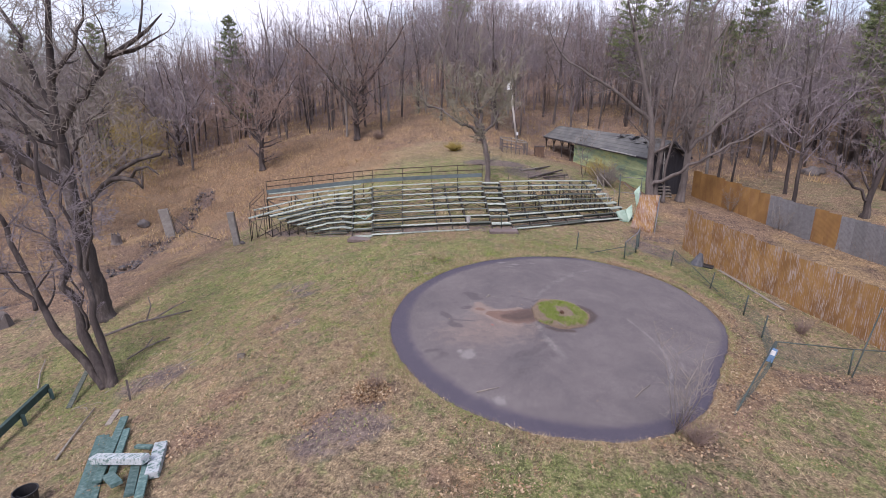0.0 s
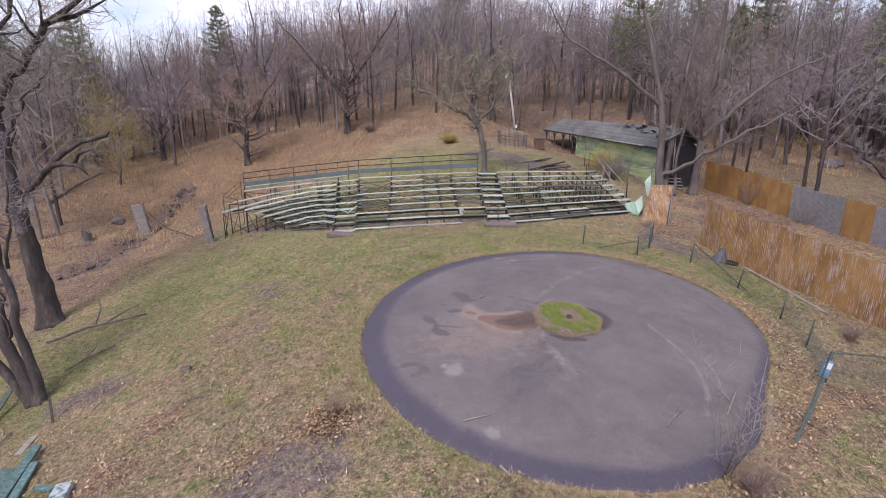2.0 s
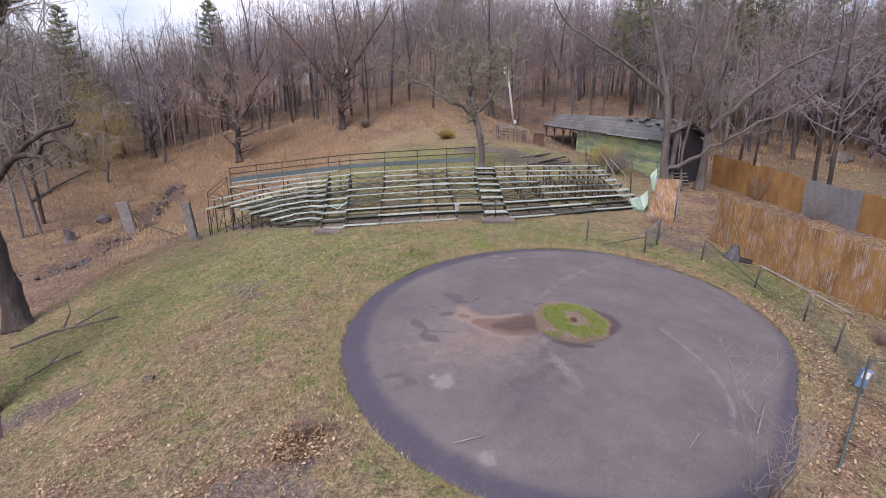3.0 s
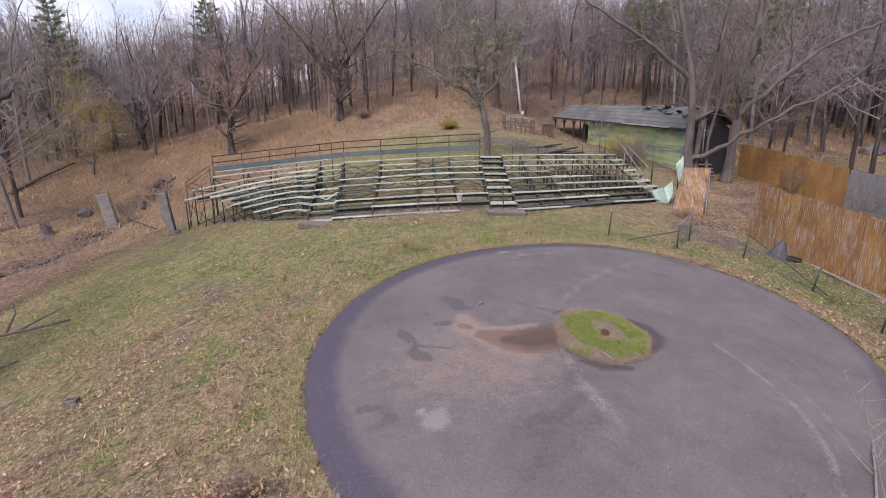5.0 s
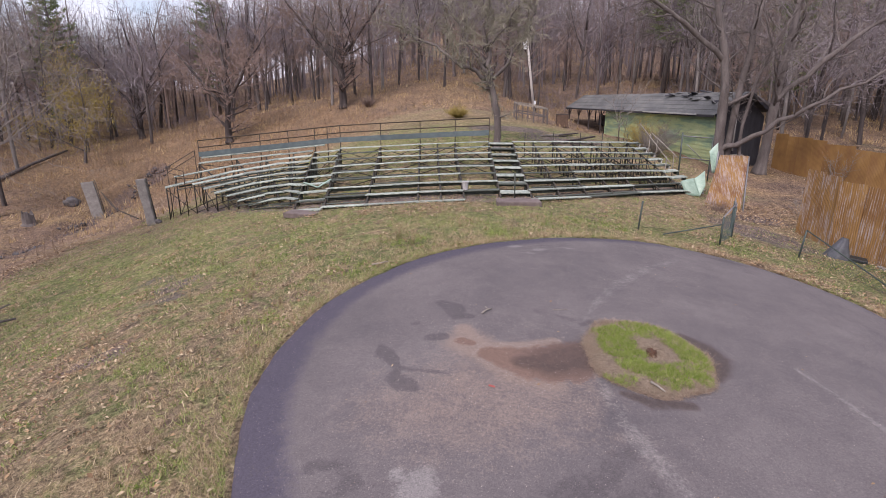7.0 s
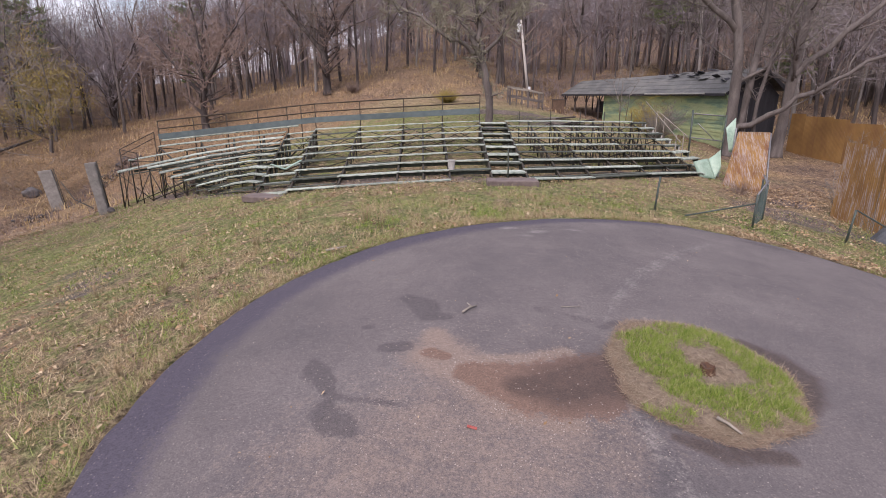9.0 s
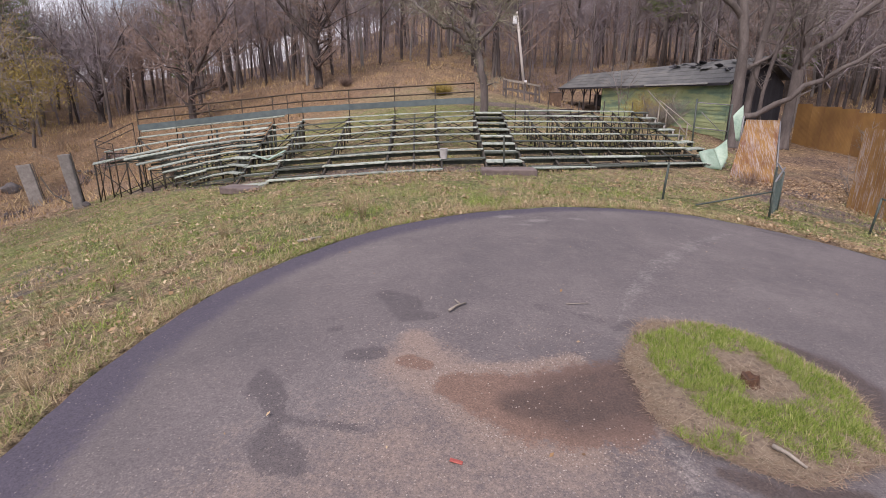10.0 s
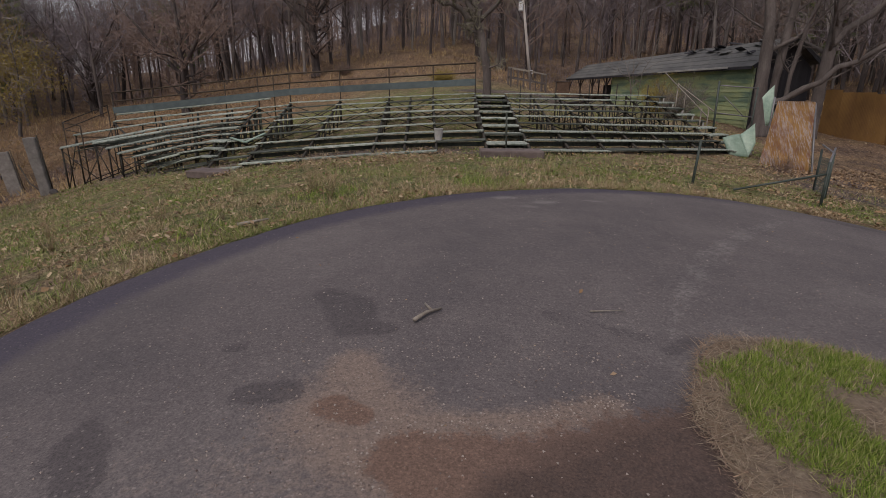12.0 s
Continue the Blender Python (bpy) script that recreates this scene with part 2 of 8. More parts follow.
def rust_mat(name, streaks):
    m, t, p = nodes_of(name)
    info = t.nodes.new("ShaderNodeObjectInfo")
    tc = t.nodes.new("ShaderNodeTexCoord")
    away = t.nodes.new("ShaderNodeVectorMath")
    away.operation = "MULTIPLY_ADD"
    link(t, info.outputs["Random"], away.inputs[0])
    away.inputs[1].default_value = (37.0, 11.0, 23.0)
    link(t, tc.outputs["Object"], away.inputs[2])

    def field(scale, detail, rough, stretch):
        mp = t.nodes.new("ShaderNodeMapping")
        mp.inputs["Scale"].default_value = stretch
        n = t.nodes.new("ShaderNodeTexNoise")
        n.inputs["Scale"].default_value, n.inputs["Detail"].default_value, n.inputs["Roughness"].default_value = scale, detail, rough
        link(t, away.outputs["Vector"], mp.inputs["Vector"])
        link(t, mp.outputs["Vector"], n.inputs["Vector"])
        return n.outputs["Fac"]

    broad = field(0.9, 4.0, 0.6, (1, 1, 0.6))
    streak = maths(t, "ADD", maths(t, "MULTIPLY", field(30.0, 3.0, 0.6, (1, 0.1, 0.05)), 0.7), maths(t, "MULTIPLY", field(2.4, 4.0, 0.6, (1, 0.3, 0.5)), 0.3))
    fine = field(60.0, 3.0, 0.6, (1, 1, 1))
    base = ramp(t, broad, [(0.3, (0.165, 0.085, 0.03)), (0.55, (0.25, 0.138, 0.045)), (0.75, (0.32, 0.19, 0.075))])
    bare = ramp(t, fine, [(0.3, (0.27, 0.215, 0.185)), (0.7, (0.4, 0.35, 0.33))])
    lo = 0.6 - 0.085 * streaks
    c = mix(t, ramp(t, streak, [(lo, (0, 0, 0)), (lo + 0.07, (0.85, 0.85, 0.85))]), base, bare)
    red = ramp(t, field(2.3, 5.0, 0.6, (1, 1, 0.3)), [(0.5, (0, 0, 0)), (0.68, (1, 1, 1))])
    c = mix(t, maths(t, "MULTIPLY", red, 0.9 if streaks > 1.1 else 0.3), c, (0.14, 0.058, 0.034))
    link(t, c, p.inputs["Base Color"])
    p.inputs["Roughness"].default_value, p.inputs["Metallic"].default_value = 0.8, 0.1
    bump(t, p, fine, 0.15, 0.005)
    return m


M_RUST = rust_mat("rusted_sheet", 0.95)
M_RUST_PLAIN = rust_mat("rusted_sheet_plain", -0.6)
M_RUST_PALE = rust_mat("rusted_sheet_flaked", 1.5)


def ground_mat():
    m, t, p = nodes_of("meadow_and_leaf_litter")
    litter, bare, moss, rusty = attr(t, "litter"), attr(t, "bare"), attr(t, "moss"), attr(t, "rusty")
    n1, n2, n3, n4 = noise_node(t, 0.35, 5.0, 0.6), noise_node(t, 1.7, 6.0, 0.65), noise_node(t, 14.0, 4.0, 0.7), noise_node(t, 55.0, 3.0, 0.7)
    straw = ramp(t, n3, [(0.3, (0.1, 0.076, 0.052)), (0.5, (0.27, 0.21, 0.138)), (0.7, (0.51, 0.41, 0.265))])
    green = ramp(t, n3, [(0.3, (0.0847, 0.096, 0.0407)), (0.5, (0.186, 0.203, 0.0881)), (0.7, (0.35, 0.356, 0.175))])
    leaf = ramp(t, n3, [(0.28, (0.08, 0.056, 0.045)), (0.5, (0.235, 0.165, 0.12)), (0.72, (0.46, 0.34, 0.245))])
    gold = ramp(t, n3, [(0.3, (0.16, 0.11, 0.06)), (0.5, (0.31, 0.225, 0.13)), (0.7, (0.5, 0.38, 0.23))])
    dun = ramp(t, n3, [(0.3, (0.07, 0.052, 0.046)), (0.6, (0.18, 0.135, 0.115)), (0.75, (0.3, 0.235, 0.2))])
    n6, n7 = noise_node(t, 0.14, 5.0, 0.65), noise_node(t, 0.5, 5.0, 0.7)
    leaf = mix(t, ramp(t, n6, [(0.5, (0, 0, 0)), (0.6, (0.8, 0.8, 0.8))]), leaf, gold)
    leaf = mix(t, ramp(t, n7, [(0.5, (0, 0, 0)), (0.62, (0.75, 0.75, 0.75))]), leaf, dun)
    earth = ramp(t, n3, [(0.3, (0.11, 0.086, 0.086)), (0.7, (0.25, 0.205, 0.2))])
    sedge = ramp(t, n3, [(0.3, (0.143, 0.0936, 0.0585)), (0.7, (0.364, 0.26, 0.169))])
    g = maths(t, "ADD", n2, maths(t, "MULTIPLY", moss, 0.2))
    c = mix(t, ramp(t, g, [(0.5, (0, 0, 0)), (0.65, (1, 1, 1))]), straw, green)
    drift = maths(t, "MULTIPLY", maths(t, "MAXIMUM", maths(t, "SUBTRACT", noise_node(t, 1.1, 5.0, 0.7), 0.53), 0.0), 4.0)
    c = mix(t, ramp(t, maths(t, "ADD", drift, maths(t, "MULTIPLY", maths(t, "SUBTRACT", n3, 0.5), 0.8)), [(0.15, (0, 0, 0)), (0.45, (0.8, 0.8, 0.8))]), c, leaf)
    lf = maths(t, "ADD", litter, maths(t, "MULTIPLY", maths(t, "SUBTRACT", n1, 0.5), 2.0))
    lf = maths(t, "ADD", lf, maths(t, "MULTIPLY", maths(t, "SUBTRACT", n2, 0.5), 1.0))
    c = mix(t, ramp(t, maths(t, "ADD", lf, maths(t, "MULTIPLY", maths(t, "SUBTRACT", n3, 0.5), 0.7)), [(0.42, (0, 0, 0)), (0.66, (1, 1, 1))]), c, leaf)
    c = mix(t, ramp(t, maths(t, "ADD", rusty, maths(t, "MULTIPLY", maths(t, "SUBTRACT", n2, 0.5), 0.9)), [(0.4, (0, 0, 0)), (0.7, (1, 1, 1))]), c, sedge)
    bf = maths(t, "ADD", bare, maths(t, "MULTIPLY", maths(t, "SUBTRACT", n2, 0.5), 1.1))
    c = mix(t, ramp(t, bf, [(0.45, (0, 0, 0)), (0.65, (0.85, 0.85, 0.85))]), c, earth)
    c = mix(t, 0.8, c, ramp(t, n4, [(0.32, (0.22, 0.22, 0.22)), (0.68, (1.6, 1.6, 1.6))]), "MULTIPLY")
    n5 = noise_node(t, 4.5, 5.0, 0.7)
    c = mix(t, 0.9, c, ramp(t, n5, [(0.32, (0.42, 0.41, 0.44)), (0.5, (0.98, 0.98, 0.98)), (0.68, (1.45, 1.42, 1.35))]), "MULTIPLY")
    c = mix(t, 0.6, c, ramp(t, n1, [(0.35, (0.72, 0.72, 0.76)), (0.65, (1.28, 1.24, 1.16))]), "MULTIPLY")
    link(t, c, p.inputs["Base Color"])
    p.inputs["Roughness"].default_value = 1.0
    p.inputs["Specular IOR Level"].default_value = 0.1
    bump(t, p, maths(t, "ADD", n3, n4), 0.9, 0.05)
    return m


def asphalt_mat():
    m, t, p = nodes_of("worn_asphalt")
    n1, n2, n3, n4 = noise_node(t, 0.45, 5.0), noise_node(t, 2.1, 6.0, 0.65), noise_node(t, 62.0, 3.0, 0.8), noise_node(t, 22.0, 4.0, 0.75)
    n5 = noise_node(t, 7.5, 5.0, 0.7)
    base = ramp(t, maths(t, "ADD", maths(t, "MULTIPLY", n1, 0.6), maths(t, "MULTIPLY", n2, 0.4)), [(0.32, (0.104, 0.094, 0.1)), (0.5, (0.138, 0.122, 0.125)), (0.68, (0.172, 0.154, 0.154))])

    def patch(c, name, colour, wob=0.5, lo=0.45, hi=0.6, amount=1.0):
        f = maths(t, "ADD", attr(t, name), maths(t, "MULTIPLY", maths(t, "SUBTRACT", n2, 0.5), wob))
        f = maths(t, "ADD", f, maths(t, "MULTIPLY", maths(t, "SUBTRACT", n5, 0.5), wob * 0.8))
        f = maths(t, "ADD", f, maths(t, "MULTIPLY", maths(t, "SUBTRACT", n4, 0.5), wob * 1.1))
        return mix(t, ramp(t, f, [(lo, (0, 0, 0)), (hi, (amount,) * 3)]), c, colour)

    c = patch(base, "pink", (0.25, 0.19, 0.158), 1.0, 0.2, 1.0, 0.75)
    c = patch(c, "red", (0.165, 0.105, 0.082), 0.8, 0.38, 0.6, 0.85)
    c = patch(c, "wet", (0.07, 0.052, 0.048), 1.0, 0.25, 1.05, 0.85)
    c = patch(c, "dark", (0.09, 0.08, 0.085), 1.6, 0.5, 0.58, 0.8)
    c = patch(c, "pale", (0.25, 0.235, 0.23), 1.0, 0.35, 0.85, 0.62)
    c = patch(c, "rim", (0.07, 0.063, 0.088), 0.9, 0.25, 0.85, 0.9)
    grit = ramp(t, n3, [(0.32, (0.5, 0.5, 0.5)), (0.5, (0.95, 0.95, 0.95)), (0.62, (1.15, 1.14, 1.12)), (0.7, (1.9, 1.8, 1.75))])
    c = mix(t, 0.8, c, grit, "MULTIPLY")
    c = mix(t, 0.6, c, ramp(t, n4, [(0.3, (0.66, 0.66, 0.67)), (0.7, (1.25, 1.24, 1.22))]), "MULTIPLY")
    tc = t.nodes.new("ShaderNodeTexCoord")
    vor = t.nodes.new("ShaderNodeTexVoronoi")
    vor.inputs["Scale"].default_value = 34.0
    link(t, tc.outputs["Object"], vor.inputs["Vector"])
    chip = maths(t, "LESS_THAN", vor.outputs["Distance"], 0.27)
    pick = maths(t, "GREATER_THAN", maths(t, "ADD", vor.outputs["Color"], maths(t, "MULTIPLY", n5, 0.5)), 1.02)
    dry = maths(t, "MAXIMUM", maths(t, "SUBTRACT", 1.0, maths(t, "ADD", attr(t, "red"), attr(t, "wet"))), 0.0)
    c = mix(t, maths(t, "MULTIPLY", maths(t, "MULTIPLY", maths(t, "MULTIPLY", chip, pick), dry), 0.42), c, (0.33, 0.3, 0.28))
    link(t, c, p.inputs["Base Color"])
    p.inputs["Roughness"].default_value = 0.9
    p.inputs["Specular IOR Level"].default_value = 0.25
    bump(t, p, maths(t, "ADD", n3, n2), 0.35, 0.008)
    return m


def scatter_mat(name, colours, rough=0.95):
    """For blades and leaves: each one takes its own colour."""
    m, t, p = nodes_of(name)
    geo = t.nodes.new("ShaderNodeNewGeometry")
    k = len(colours) - 1
    c = ramp(t, geo.outputs["Random Per Island"], [(i / k, col) for i, col in enumerate(colours)])
    link(t, c, p.inputs["Base Color"])
    p.inputs["Roughness"].default_value = rough
    p.inputs["Specular IOR Level"].default_value = 0.15
    return m


M_GROUND = ground_mat()
M_ASPHALT = asphalt_mat()
M_LEAF = scatter_mat("fallen_leaves", [(0.1, 0.065, 0.045), (0.3, 0.185, 0.1), (0.5, 0.4, 0.27), (0.19, 0.12, 0.075), (0.38, 0.26, 0.15), (0.28, 0.21, 0.155)])
M_LEAF_OLD = scatter_mat("weathered_leaves", [(0.07, 0.05, 0.04), (0.22, 0.155, 0.115), (0.36, 0.28, 0.21), (0.13, 0.095, 0.075), (0.27, 0.2, 0.145), (0.2, 0.165, 0.14)])
M_GRASS_DRY = scatter_mat("dry_grass", [(0.12, 0.085, 0.055), (0.46, 0.36, 0.21), (0.27, 0.2, 0.13), (0.64, 0.53, 0.36)])
M_GRASS_GREEN = scatter_mat("green_grass", [(0.0978, 0.149, 0.0322), (0.207, 0.27, 0.0667), (0.356, 0.38, 0.161), (0.138, 0.19, 0.046)])
M_GOLD = scatter_mat("golden_grass", [(0.22, 0.15, 0.07), (0.42, 0.3, 0.15), (0.56, 0.43, 0.25), (0.3, 0.2, 0.1)])
M_SEDGE = scatter_mat("rusty_sedge", [(0.257, 0.162, 0.0945), (0.432, 0.297, 0.189), (0.338, 0.209, 0.121), (0.203, 0.135, 0.0945)])


# ---- mesh helpers ----
def make(name, verts, faces, material, parent=None, label="", smooth=False):
    me = bpy.data.meshes.new(name)
    me.from_pydata([tuple(v) for v in verts], [], faces)
    me.materials.append(material)
    if smooth:
        me.polygons.foreach_set("use_smooth", [True] * len(me.polygons))
    me.update()
    ob = new(name, me)
    if parent:
        ob.parent = parent
    return tagged(ob, label) if label else ob


def part(name, bm, material, parent=None, label="", smooth=False):
    me = bpy.data.meshes.new(name)
    bm.to_mesh(me)
    bm.free()
    me.materials.append(material)
    if smooth:
        me.polygons.foreach_set("use_smooth", [True] * len(me.polygons))
    ob = new(name, me)
    if parent:
        ob.parent = parent
    return tagged(ob, label) if label else ob


def thing(name, label, category, at=(0, 0, 0), group="", kind="", rz=0.0):
    ob = new(name)
    ob.matrix_basis = pose(*at, 0, 0, rz)
    return tagged(ob, label, category, group, kind)


def add_box(bm, size, m=None, bevel=0.0):
    r = bmesh.ops.create_cube(bm, size=1.0)
    vs = r["verts"]
    bmesh.ops.scale(bm, vec=size, verts=vs)
    if bevel:
        es = list({e for v in vs for e in v.link_edges})
        out = bmesh.ops.bevel(bm, geom=es, offset=bevel, segments=1, affect="EDGES")
        vs = list({v for f in out["faces"] for v in f.verts} | {v for v in vs if v.is_valid})
    if m is not None:
        bmesh.ops.transform(bm, matrix=m, verts=vs)
    return vs


def along(p0, p1, up=(0, 0, 1)):
    """A pose whose y axis runs from p0 to p1, at their middle."""
    a, b = Vector(p0), Vector(p1)
    y = (b - a).normalized()
    x = y.cross(Vector(up))
    x = x.normalized() if x.length > 1e-4 else Vector((1, 0, 0))
    z = x.cross(y)
    m = Matrix((x, y, z)).transposed().to_4x4()
    return Matrix.Translation((a + b) / 2) @ m


def tube_data(points, radii, sides=6, verts=None, faces=None, cap=True):
    verts = [] if verts is None else verts
    faces = [] if faces is None else faces
    pts = [Vector(p) for p in points]
    n = len(pts)
    base0 = len(verts)
    u = None
    for i, p in enumerate(pts):
        d = (pts[min(i + 1, n - 1)] - pts[max(i - 1, 0)]).normalized()
        if u is None:
            u = d.cross(Vector((0.3, 0.9, 0.2)))
            if u.length < 0.1:
                u = d.cross(Vector((1, 0, 0)))
        u = (u - d * u.dot(d)).normalized()
        v = d.cross(u)
        for k in range(sides):
            a = 2 * math.pi * k / sides
            verts.append(p + (u * math.cos(a) + v * math.sin(a)) * radii[i])
        if i:
            o, b = base0 + (i - 1) * sides, base0 + i * sides
            for k in range(sides):
                k2 = (k + 1) % sides
                faces.append((o + k, o + k2, b + k2, b + k))
    if cap:
        faces.append(tuple(range(base0 + sides - 1, base0 - 1, -1)))
        faces.append(tuple(range(base0 + (n - 1) * sides, base0 + n * sides)))
    return verts, faces


def rod(name, points, radius, material, parent=None, label="", sides=6):
    v, f = tube_data(points, [radius] * len(points) if isinstance(radius, (int, float)) else radius, sides)
    return make(name, v, f, material, parent, label, smooth=True)


def bar(name, p0, p1, w, h, material, parent=None, label="", bevel=0.004, up=(0, 0, 1)):
    bm = bmesh.new()
    add_box(bm, (w, (Vector(p1) - Vector(p0)).length, h), along(p0, p1, up), bevel)
    return part(name, bm, material, parent, label)


M_BRUSH = scatter_mat("undergrowth", [(0.121, 0.0878, 0.0743), (0.27, 0.189, 0.142), (0.189, 0.128, 0.101), (0.378, 0.27, 0.189)])
M_THICKET = scatter_mat("grey_thicket", [(0.14, 0.118, 0.125), (0.27, 0.225, 0.235), (0.2, 0.165, 0.172), (0.33, 0.275, 0.275)])
M_CHIP = scatter_mat("stone_chips", [(0.13, 0.1, 0.095), (0.25, 0.205, 0.18), (0.4, 0.35, 0.32), (0.2, 0.155, 0.135)])
M_GRASS_FRESH = scatter_mat("fresh_grass", [(0.07, 0.12, 0.02), (0.17, 0.26, 0.04), (0.32, 0.38, 0.1), (0.11, 0.18, 0.026), (0.46, 0.44, 0.21)])
M_ROT = worn("rotten_brown_wood", [(0.3, (0.05, 0.026, 0.018)), (0.6, (0.14, 0.07, 0.04)), (0.8, (0.36, 0.25, 0.16))], 14.0, 0.95)
M_FLAKED = worn("flaking_white_paint", [(0.34, (0.07, 0.15, 0.135)), (0.42, (0.16, 0.24, 0.225)), (0.5, (0.43, 0.48, 0.5)), (0.8, (0.62, 0.66, 0.7))], 9.0, 0.8, fine=70, vary=0.12)
M_THATCH = scatter_mat("grey_thatch", [(0.16, 0.115, 0.085), (0.32, 0.26, 0.19), (0.24, 0.17, 0.12), (0.42, 0.35, 0.26), (0.2, 0.14, 0.11)])


# ---- ground sheet ----
def sm(a, b, v):
    k = np.clip((v - a) / (b - a), 0, 1)
    return k * k * (3 - 2 * k)


def blob(x, y, cx, cy, rx, ry, turn=0.0):
    """1 in the middle of an ellipse, 0.5 on its edge, 0 outside."""
    c, s = math.cos(radians(turn)), math.sin(radians(turn))
    u, v = ((x - cx) * c + (y - cy) * s) / rx, (-(x - cx) * s + (y - cy) * c) / ry
    return np.clip(1.5 - np.hypot(u, v), 0, 1)


def stroke(x, y, pts):
    """1 along a line of (x, y, radius), 0.5 at the radius, 0 outside."""
    best = np.zeros(np.shape(x))
    for (ax, ay, ar), (bx, by, br) in zip(pts, pts[1:]):
        dx, dy = bx - ax, by - ay
        f = np.clip(((x - ax) * dx + (y - ay) * dy) / (dx * dx + dy * dy), 0, 1)
        d = np.hypot(x - ax - f * dx, y - ay - f * dy)
        best = np.maximum(best, np.clip(1.5 - d / (ar + (br - ar) * f), 0, 1))
    return best


def ring_gap(x, y):
    """Metres outside the rim of the asphalt (minus: inside)."""
    a = np.arctan2(y - RING[1], x - RING[0])
    return np.hypot(x - RING[0], y - RING[1]) - rim(a)


def litter_at(x, y):
    lawn = np.maximum.reduce([sm(1.25, 0.9, np.hypot((x + 5) / 28.0, (y - 18) / 19.0)), sm(1.2, 0.85, np.hypot((x + 2) / 18.0, (y - 46) / 19.0))])
    v = 1.0 - lawn
    v = np.maximum(v, sm(13.5, 16.5, x) * sm(29, 33, y))
    v = np.maximum(v, sm(-19, -22, x) * sm(24, 31, y))
    v = np.minimum(v, 1 - 0.6 * blob(x, y, 34, 48, 10, 9))
    gap = ring_gap(x, y)
    side = np.cos(np.arctan2(y - RING[1], x - RING[0]) - radians(5))
    v = np.maximum(v, sm(-0.2, 0.1, gap) * sm(1.5, 0.5, gap) * sm(0.25, 0.65, side) * 0.85)
    for cx, cy, r, k in ((7.2, 11.5, 1.2, 0.95), (-1.9, 12.9, 1.1, 0.9),  (-7.2, 14.4, 1.1, 0.75), (-7.4, 12.5, 1.3, 0.7), (-8.2, 17.2, 1.2, 0.6), (-3.4, 12.0, 0.9, 0.6), (1.1, 9.4, 1.2, 0.7), (-6.5, 16.5, 2.2, 0.4), (-8, 20, 3, 0.45), (-3, 18.5, 2.4, 0.15), (14, 33.5, 3, 0.8), (-1, 30, 2.5, 0.5), (-5, 24, 3, 0.2)):
        v = np.maximum(v, k * blob(x, y, cx, cy, r, r * 0.7))
    v = np.maximum(v, 0.85 * stroke(x, y, [(9.4, 13.6, 0.5), (12.2, 16.2, 0.6), (15.5, 16.8, 0.7), (19.0, 17.4, 0.7)]))
    return np.maximum(v, 0.16)


def stream_x(y):
    """Where the stream runs, at a distance y."""
    return np.interp(y, [24, 29, 31, 33, 36, 43, 50, 56, 62, 70], [-44, -36, -31.5, -29.2, -27.9, -29.4, -30.3, -31.7, -32.4, -34]) + 0.35 * np.sin(np.asarray(y) * 0.9)


